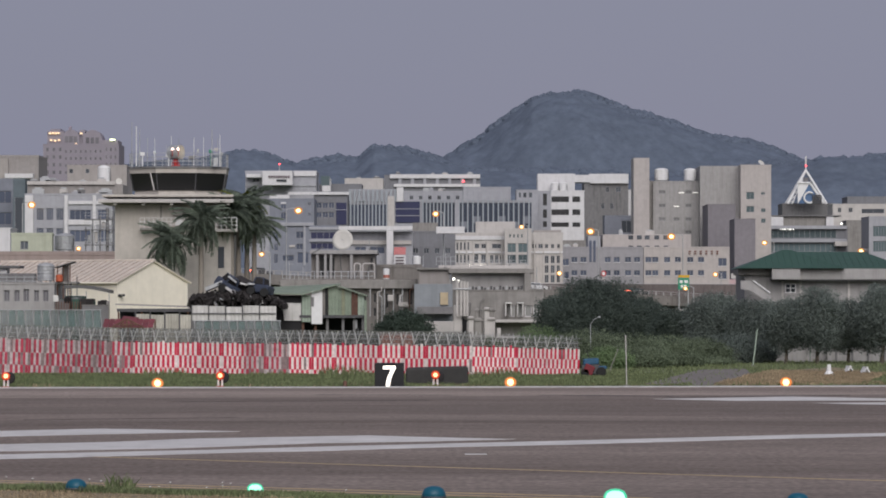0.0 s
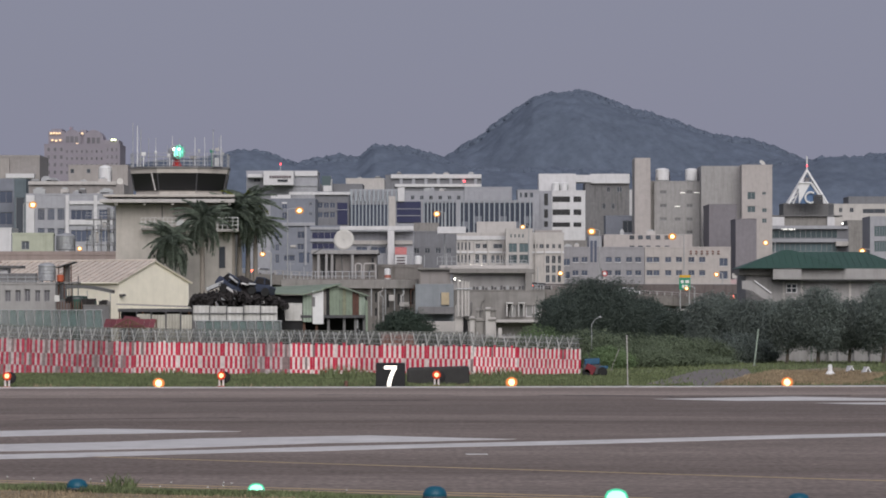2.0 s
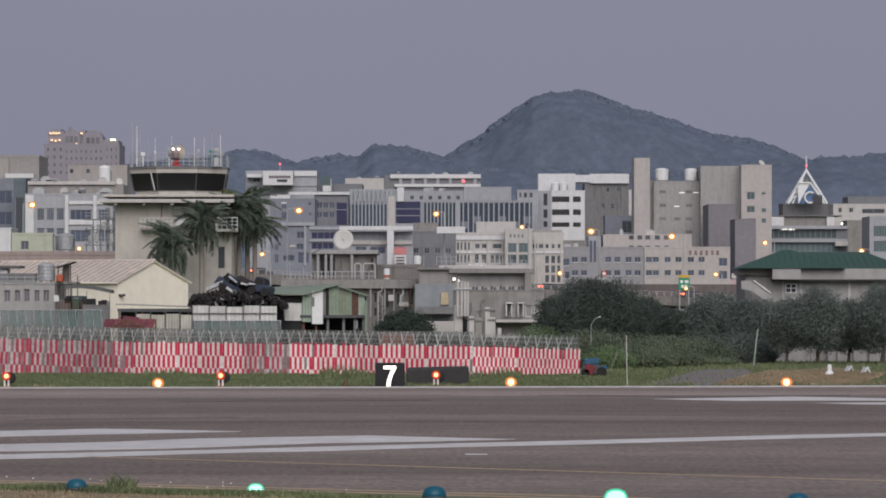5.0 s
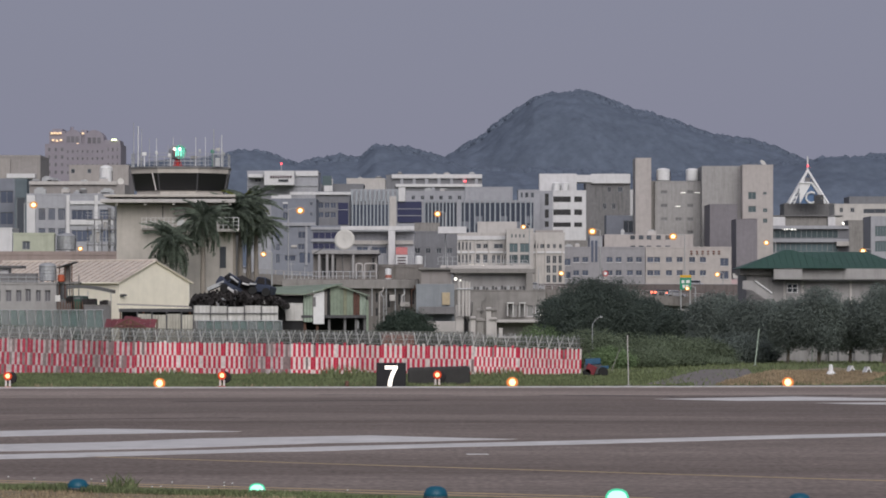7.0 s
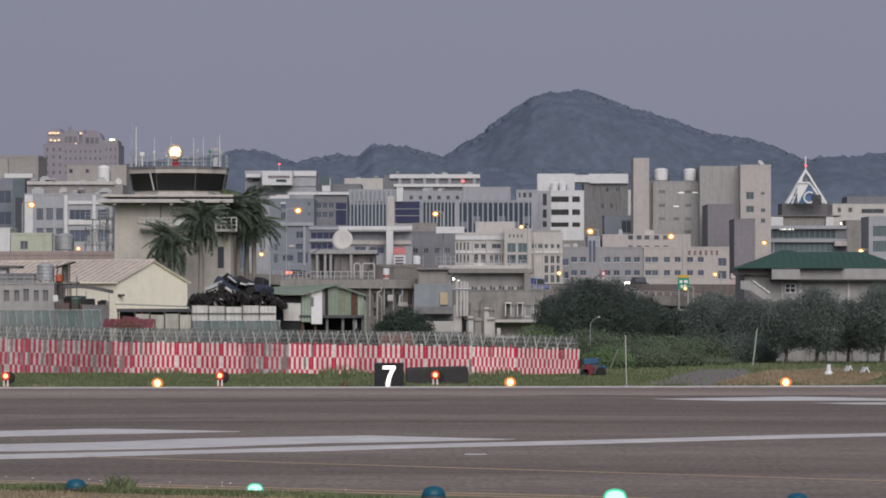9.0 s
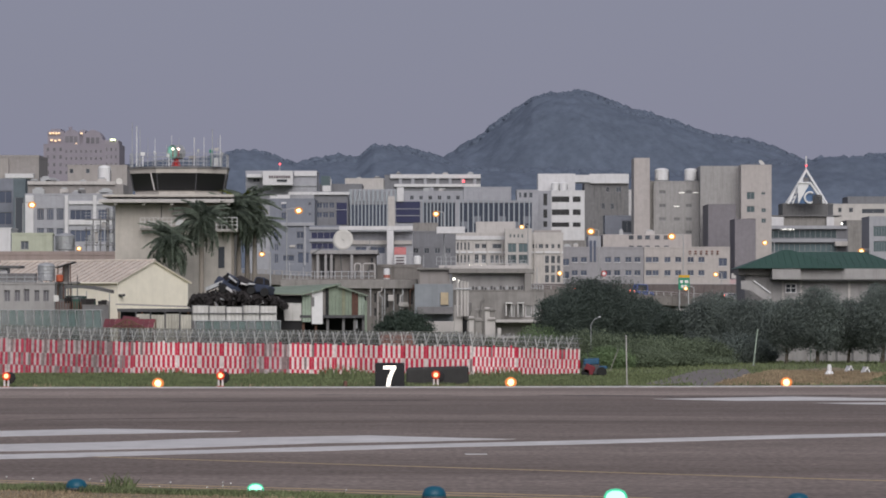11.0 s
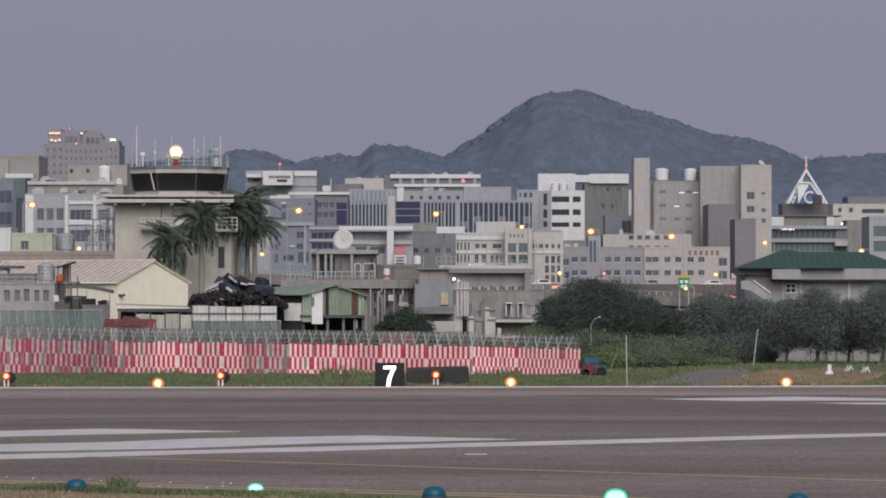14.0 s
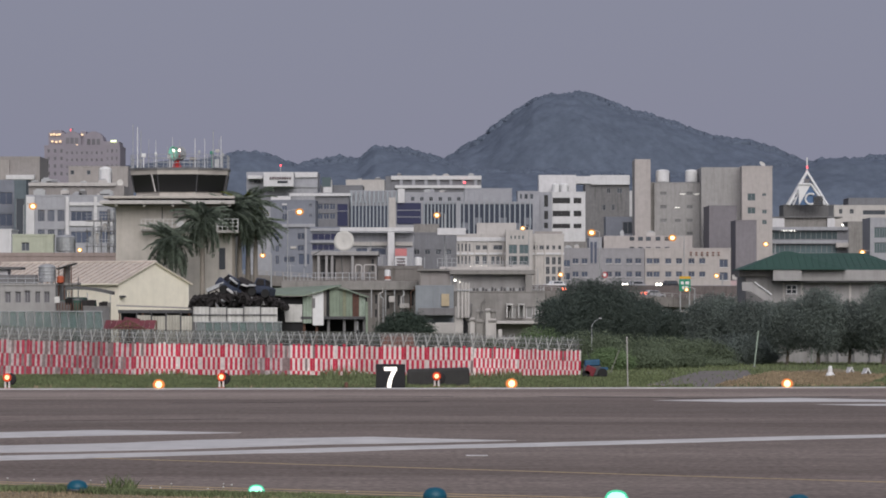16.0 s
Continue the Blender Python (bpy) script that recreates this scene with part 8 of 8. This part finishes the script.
def green_shack():
    D = 270
    t = thing("stilt_shack", "patched green and white sheet-metal shack on stilts", "shack", pose(0, 0, 0))
    # main gable part
    x0, x1 = -7.529, -5.031
    zb, ze0, za, ze1 = 3.26, 4.992, 5.119, 4.486
    xa = -6.877
    n = 12
    for k in range(n):
        a, b = x0 + (x1 - x0) * k / n, x0 + (x1 - x0) * (k + 1) / n
        m = (a + b) / 2
        top = ze0 + (za - ze0) * (m - x0) / (xa - x0) if m < xa else za + (ze1 - za) * (m - xa) / (x1 - xa)
        door = 8 <= k <= 9
        part("plank", boxes((a, b - 0.012, D - (0.02 if k % 2 else 0.0), D + 0.06, zb, top)), BROWNDOOR if door else (GREENSHEETLT if k > 9 else (GREENSHEET if k % 5 else MOSSSHEET)), t)
    # near-black strip over the planks stands in for a shaded gap
    part("dark_gap", boxes((x0 - 0.02, x0 + 0.181, D - 0.04, D - 0.022, zb, ze0)), INSIDESHADE, t)
    for (ax, az), (bx, bz) in (((x0 - 0.3, ze0 - 0.12), (xa, za)), ((xa, za), (x1 + 0.15, ze1 - 0.05))):
        bm = bmesh.new()
        vs = [bm.verts.new((x, y, z + h)) for x, z in ((ax, az), (bx, bz)) for y in (D - 0.35, D + 5) for h in (0.02, 0.09)]
        for q in ((0, 1, 3, 2), (4, 6, 7, 5), (0, 4, 5, 1), (2, 3, 7, 6), (0, 2, 6, 4), (1, 5, 7, 3)):
            bm.faces.new([vs[i] for i in q])
        bmesh.ops.recalc_face_normals(bm, faces=bm.faces[:])
        part("roof", bm, GREENSHEET, t)
    # near-black blocks and sheets stand in for shade inside and underneath
    part("inside", boxes((x0, x1, D + 0.1, D + 4.5, zb, ze1)), INSIDESHADE, t)
    part("floor", boxes((-9.19, x1, D - 0.2, D + 4.5, zb - 0.18, zb - 0.01)), DARKSTEEL, t)
    for x in (-9.05, -8.25, -7.49, -6.48, -5.21, -5.76):
        part("stilt", boxes((x, x + 0.16, D + 0.1, D + 0.26, 0, zb - 0.18)), RUST if x < -7.75 else CONCRETEDK, t)
    part("back", boxes((-10.28, x1, D + 3.8, D + 3.9, 0, zb)), INSIDESHADE, t)
    # left wing
    bm = bmesh.new()
    vs = [bm.verts.new((x, y, z)) for x, y, z in ((-11.08, D + 5, 5.02), (-6.66, D + 5, 5.24), (-7.71, D - 0.5, 4.85), (-8.98, D - 0.7, 4.56), (-11, D - 0.5, 4.6))]
    f = bm.faces.new(vs[::-1])
    g = bmesh.ops.extrude_face_region(bm, geom=[f])
    bmesh.ops.translate(bm, verts=[v for v in g["geom"] if isinstance(v, bmesh.types.BMVert)], vec=(0, 0, 0.07))
    part("wing_roof", bm, GREENSHEET, t)
    sheet(t, "green_panel", -9.05, D - 0.15, 2.82, 0.579, 1.737, GREENSHEETLT, 0, 0, 0.15)
    part("white_panel", soft_box(-8.42, -7.72, D - 0.3, D - 0.2, 2.68, 4.81, 0.015), WHITESTEEL, t)
    part("panel_window", boxes((-8.42, -8.26, D - 0.33, D - 0.29, 3.8, 4.42)), CONCRETEDK, t)
    bm = bmesh.new()
    vs = [bm.verts.new((x, D - 0.1, z)) for x, z in ((-10.17, 2.9), (-9.09, 2.9), (-9.09, 4.02), (-10.28, 4.05))]
    f = bm.faces.new(vs)
    g = bmesh.ops.extrude_face_region(bm, geom=[f])
    bmesh.ops.translate(bm, verts=[v for v in g["geom"] if isinstance(v, bmesh.types.BMVert)], vec=(0, 0.06, 0))
    part("white_sheet", bm, WHITESHEET, t)
    part("wing_inside", boxes((-10.86, -9.05, D + 0.05, D + 4, 0, 4.52)), INSIDESHADE, t)
    part("lower_sheet", boxes((-5.76, -5.5, D + 0.3, D + 0.35, 2.39, 2.97)), STEEL, t)
    part("pale_post", boxes((-5.02, -4.88, D - 0.5, D - 0.35, 2.11, 4.2)), GREENSHEET, t)


MOSSSHEET = surface("mossy_sheet", (0.25, 0.26, 0.18), rough=0.8, grain=2, var=0.25, streak=0.4)
green_shack()
brick = thing("brick_hut", "low hut with a dull red painted wall", "hut", pose(-3.66, 244, 0))
part("wall", soft_box(0, 1.897, 0, 2, 0, 2.23, 0.04), BRICKRED, brick)
part("roof", soft_box(-0.06, 1.930, -0.08, 2.1, 2.23, 2.31, 0.02), PINKTILE, brick)


# ---- concrete works buildings ----
def concrete_works():
    # roof storey carrying the dish
    # near-black panes stand in for the shade in its open bays
    b = building("roof_storey", "grey concrete roof storey with open bays and pipes", -10.464, -5.389, 8.019, 335, 7, WORKSWALL,
                 [(-9.835, -9.431, 6.223, 7.839), (-9.252, -9.027, 6.223, 7.75), (-8.802, -8.623, 6.223, 7.75), (-5.793, -5.569, 6.717, 7.75)], bars=0, glass=DARKPANE, frame_mat=CONCRETEDK, parapet=0.1)
    add_block(b, "slab", -10.554, -5.21, 334.3, 343, 7.974, 8.289, LIGHTCONC)
    for ax_ in (-9.97, -9.341, -8.892, -7.276):
        add_block(b, "column", ax_ - 0.1, ax_ + 0.1, 334.4, 334.7, 5.998, 7.974, LIGHTCONC)
    inv = b.matrix_basis.inverted()
    for xa, xb in ((-7.006, -6.512), (-6.332, -5.389)):
        zt, zb = 7.211, 5.998
        bm = rods([((xa, 332.6, zb), (xa, 332.6, zt - 0.1)), ((xa, 332.6, zt - 0.1), (xa + 0.12, 332.6, zt)), ((xa + 0.12, 332.6, zt), (xb - 0.12, 332.6, zt)),
                   ((xb - 0.12, 332.6, zt), (xb, 332.6, zt - 0.1)), ((xb, 332.6, zt - 0.1), (xb, 332.6, zb))], 0.055)
        bm.transform(inv)
        part("pipe_loop", bm, OFFWHITE, b)
    for xa, xb, za, zb in ((-6.916, -6.602, 6.088, 7.076), (-6.108, -5.793, 6.043, 7.031), (-10.374, -9.431, 7.974, 8.513), (-7.994, -8.129, 6.178, 7.884)):
        bm = rods([((xa, 332.9, za), (xb, 332.9, zb))], 0.04)
        bm.transform(inv)
        part("brace", bm, DARKSTEEL, b)
    for k in range(9):
        inv = b.matrix_basis.inverted()
        x = -10.15 + k * 0.534
        bm = rods([((x, 332.2, 5.67), (x, 332.2, 6.6))], 0.035)
        bm.transform(inv)
        part("rail_post", bm, STEEL, b)
    inv = b.matrix_basis.inverted()
    for z in (6.56, 6.2):
        bm = rods([((-10.41, 332.2, z), (-5.34, 332.2, z))], 0.03)
        bm.transform(inv)
        part("rail", bm, STEEL, b)
    dish(-7.97, 336, 8.37, 0.82, -10, 8, 0.92)

    # long middle building
    b = building("works_building", "stained grey concrete works building with narrow openings", -12.59, -2.1, 5.59, 326, 10, WORKSWALL,
                 [(-5.38, -5.16, 4.11, 4.85), (-4.46, -4.2, 3.71, 4.81), (-3.63, -3.41, 3.93, 4.81), (-2.75, -2.32, 3.93, 5.24), (-5.38, -5.16, 3.06, 3.71), (-10.66, -9.53, 4.81, 5.33)], bars=0, glass=DARKPANE, frame_mat=CONCRETE, parapet=0.35)
    add_block(b, "roof_band", -12.57, -2.05, 325.4, 326, 5.2, 5.85, CONCRETE)
    for ax_ in (-5.62, -4.53, -3.83, -3.14):
        add_block(b, "pipe", ax_ - 0.04, ax_ + 0.04, 325.2, 325.38, 3.06, 5.19, STEEL)
    add_block(b, "ac_unit", -4.27, -3.83, 325.0, 325.39, 4.24, 4.71, OFFWHITE)
    add_block(b, "balcony_rail", -3.44, -2.7, 324.9, 325.39, 3.8, 4.15, OFFWHITE)
    b = building("roof_room", "grey roof room with pale band", -5.56, -1.78, 6.95, 340, 6, WORKSWALL, parapet=0.25)
    roof_tank(-2.12, 343, 6.95, 0.32, 1.0, WHITESTEEL, "small white roof tank on legs")
    d = thing("drum", "white and red drum standing on the roof", "drum", pose(-4.4, 328, 5.78))
    part("drum", lathe([(0.24, 0), (0.24, 0.95), (0.1, 1.0)], 12), WHITESTEEL, d)
    part("red_band", lathe([(0.25, 0.25), (0.25, 0.5)], 12), BRICKRED, d)

    # right hand block
    b = building("grey_works", "grey rendered works block with a flat overhanging roof", -1.96, 7.59, 5.0, 318, 12, CONCRETE,
                 [(4.9, 5.41, 3.03, 3.89), (5.54, 6.05, 3.03, 3.89), (6.18, 6.69, 3.03, 3.89), (6.82, 7.33, 3.03, 3.89)], bars=0, glass=GLASSPALE, frame_mat=WHITEWALL, parapet=0.08)
    add_block(b, "blue_wall", -2.16, 0.72, 316.4, 318, 0, 5.5, SLATEWALL)
    add_block(b, "hatch", -0.21, 0.38, 316.2, 316.39, 3.93, 4.86, TANPANEL)
    add_block(b, "upper_wall", 0.68, 6.33, 319.2, 329, 4.94, 6.37, LIGHTCONC)
    add_block(b, "roof_slab", 0.42, 6.88, 318.3, 330, 6.33, 6.65, CONCRETE)
    add_block(b, "roof_edge", -0.34, 6.54, 321, 330, 6.68, 6.94, OFFWHITE)
    add_block(b, "left_room", -1.8, 0.47, 319, 328, 5.43, 6.59, TAN)
    add_block(b, "left_slab", -2.02, 0.56, 318.6, 328.4, 6.59, 6.74, CONCRETE)
    add_block(b, "pier", 6.14, 6.65, 318.3, 320, 4.94, 6.32, CONCRETE)
    add_block(b, "balcony", 3.74, 7.61, 316.4, 317.95, 2.61, 2.82, OFFWHITE)
    for xa in (4.725, 5.129, 5.619, 6.002):
        add_block(b, "casement", xa - 0.045, xa + 0.045, 317.1, 317.95, 3.074, 4.053, WHITESHEET)
    for xa, xb in ((4.682, 5.193), (5.576, 6.087)):
        add_block(b, "window_hood", xa, xb, 317.0, 317.95, 4.01, 4.117, WHITESHEET)
    add_block(b, "ledge", -1.94, 0.76, 314.5, 316.39, 3.25, 3.8, CONCRETEDK)
    add_block(b, "low_wall", -1.93, 0.92, 313, 314.49, 0, 2.71, OFFWHITE)
    rng = random.Random(3)
    for k in range(18):
        x = 1.96 + k * 0.230
        h = rng.uniform(0.08, 0.25)
        add_block(b, "roof_clutter", x, x + 0.15, 318.4, 318.7, 4.94, 5.15 + h, DARKSTEEL if k % 3 else STEEL)

    # pale steel plant in front
    t = thing("process_plant", "pale concrete and steel process tower with pipes", "plant", pose(0, 0, 0))
    part("tower", soft_box(0.78, 1.4, 308, 309, 0, 3.92, 0.05), OFFWHITE, t)
    for ax_, y0 in ((1.03, 5.78), (1.32, 5.69), (1.56, 5.65), (1.77, 5.61)):
        part("pipe", rods([((ax_, 307.6, 3.1), (ax_, 307.6, y0))], 0.1), OFFWHITE, t)
    part("ring", rods([((0.86, 307.5, 5.08), (1.89, 307.5, 5.08))], 0.07), STEEL, t)
    part("hopper", lathe([(0.15, 0), (0.4, 0.7), (0.42, 1.4), (0.3, 1.5)], 14), CONCRETE, t).location = (1.65, 308.4, 2.69)
    # near-black block stands in for shade between tower and columns
    part("dark_gap", boxes((1.4, 1.73, 308.2, 308.9, 0, 3.72)), INSIDESHADE, t)
    for k, (xa, xb, zt) in enumerate(((1.85, 2.22, 3.1), (2.3, 2.79, 2.98), (2.35, 2.55, 3.72), (3, 3.37, 3.76), (3.37, 3.75, 3.72), (2.87, 3.2, 2.98), (3.28, 3.77, 3.02))):
        part("column", soft_box(xa, xb, 306 + 0.2 * (k % 3), 307.2, 0, zt, 0.06), CONCRETE if k % 3 else OFFWHITE, t)
        part("cap", soft_box(xa - 0.08, xb + 0.08, 305.9 + 0.2 * (k % 3), 307.3, zt - 0.25, zt - 0.1, 0.04), CONCRETE, t)
    t = thing("pale_table", "white slab on a short post among the shrubs", "slab", pose(3.37, 262, 0))
    part("post", boxes((0, 0.22, 0, 0.3, 0, 2.47)), OFFWHITE, t)
    part("slab", soft_box(0, 1.510, -0.1, 0.6, 1.83, 1.97, 0.03), OFFWHITE, t)
    lamp_ = thing("lamp_post", "small bent lamp post among the shrubs", "lamp post", pose(9.17, 262, 0))
    part("pole", rods([((0, 0, 0), (0, 0, 2.68)), ((0, 0, 2.68), (0.2, 0, 2.99)), ((0.2, 0, 2.99), (0.5, 0, 3.17))], 0.02), STEEL, lamp_)
    part("head", soft_box(0.45, 0.62, -0.06, 0.06, 3.1, 3.2, 0.02), STEEL, lamp_)


DARKPANE = glazing("opening_shade_glass", (0.02, 0.02, 0.022), rough=0.5, odd=0.3)
GLASSPALE = glazing("pale_window_glass", (0.34, 0.34, 0.33), rough=0.3, odd=0.5)
SLATEWALL = surface("slate_blue_render", (0.25, 0.27, 0.29), grain=1.2, var=0.12, streak=0.3)
TANPANEL = surface("tan_panel", (0.45, 0.37, 0.25), grain=2, var=0.12)
concrete_works()


def aerial(x, y, z, h, r=0.03, arms=0):
    t = thing("roof_aerial", "thin grey aerial pole on the works roof", "aerial", pose(x, y, z), "aerials on the works roofs")
    part("pole", rods([((0, 0, 0), (0, 0, h))], r), STEEL, t)
    part("foot", boxes((-0.12, 0.12, -0.12, 0.12, 0, 0.06)), CONCRETEDK, t)
    for k in range(arms):
        part("arm", rods([((-0.35, 0, h - 0.15 - 0.25 * k), (0.35, 0, h - 0.15 - 0.25 * k))], 0.018), STEEL, t)


for x_, y_, z_, h_, n_ in ((-5.86, 336, 8.37, 0.721, 0), (-2.7, 341, 6.95, 1.371, 2), (-5.03, 341, 6.95, 1.006, 0), (-1.5, 319.5, 6.74, 0.941, 0), (0.17, 319.5, 6.74, 1.112, 1),
                           (7.25, 326, 4.95, 1.9, 0), (5.09, 322, 6.94, 0.863, 0), (-11.96, 328, 5.59, 1.671, 1), (-10.9, 328, 5.59, 1.319, 0)):
    aerial(x_, y_, z_, h_, 0.03, n_)


def roof_rail(x0, x1, y, z, h, count):
    t = thing("roof_rail", "pale steel guard rail along the works roof", "guard rail", pose(x0, y, z))
    for k in range(count + 1):
        x = (x1 - x0) * k / count
        part("post", rods([((x, 0, 0), (x, 0, h))], 0.025), STEEL, t)
    for u in (0.5, 1.0):
        part("rail", rods([((0, 0, h * u), (x1 - x0, 0, h * u))], 0.022), STEEL, t)


roof_rail(-0.52, 0.95, 321.5, 6.94, 0.645, 4)
roof_rail(1.21, 6.29, 321.3, 6.94, 0.387, 14)
roof_rail(-12.42, -10.24, 326.3, 5.59, 0.699, 7)
roof_rail(6.67, 7.5, 319.2, 4.95, 0.5, 4)


def wall_duct(x, y, z0, z1, elbow, mat):
    t = thing("wall_duct", "stained pipe with an elbow running up the works wall", "pipe", pose(x, y, 0))
    part("riser", rods([((0, 0, z0), (0, 0, z1))], 0.04, 8), mat, t)
    part("elbow", rods([((0, 0, z1), (elbow, 0, z1 + 0.12)), ((elbow, 0, z1 + 0.12), (elbow, 0, z1 + 0.4))], 0.04, 8), mat, t)
    for k in range(3):
        z = z0 + (z1 - z0) * (k + 0.5) / 3
        part("clamp", boxes((-0.11, 0.11, -0.02, 0.2, z - 0.04, z + 0.04)), DARKSTEEL, t)


for x_, z_, e_, m_ in ((-5.05, 4.89, 0.3, OFFWHITE), (-4.71, 4.54, -0.2, STEEL), (-2.57, 5.06, 0.25, RUST), (-3.31, 4.63, 0.2, WHITESTEEL)):
    wall_duct(x_, 325.1, 0, z_, e_, m_)
for x_, z_, e_, m_ in ((2.81, 4.2, 0.25, CONCRETE),):
    wall_duct(x_, 317.75, 0, z_, e_, m_)


def motions():
    rows = []
    # one turn in 4.93 s; the white lens faces the camera at 4.2 s
    t = 0.0
    while t < 16.0:
        rows.append((t, pose(BX, BY, BZ + 1.35, 0, 0, 3.7 + (t - 4.19) / 4.93 * 360)))
        t += 0.5
    rows.append((16.0, pose(BX, BY, BZ + 1.35, 0, 0, 3.7 + (16.0 - 4.19) / 4.93 * 360)))
    walk(beacon, rows)
    # one turn in 1.98 s; the open side faces the camera at 0.45 s
    walk(flasher, [(k * 0.4, pose(*FLASH, 0, 0, (k * 0.4 - 0.45) / 1.98 * 360)) for k in range(41)])
    slope = math.degrees(math.atan2(ROAD[1][2] - ROAD[0][2], ROAD[1][0] - ROAD[0][0]))
    heading = math.degrees(math.atan2(ROAD[1][1] - ROAD[0][1], ROAD[1][0] - ROAD[0][0]))
    for ob, t0, x0, v, off in CARS:
        keys = []
        for t in [0.5 * k for k in range(33)]:
            p = lane(x0 + v * (t - t0), off)
            keys.append((t, pose(*p, 0, -slope if off < 10 else 0, heading + (0 if v > 0 else 180))))
        walk(ob, keys)


motions()
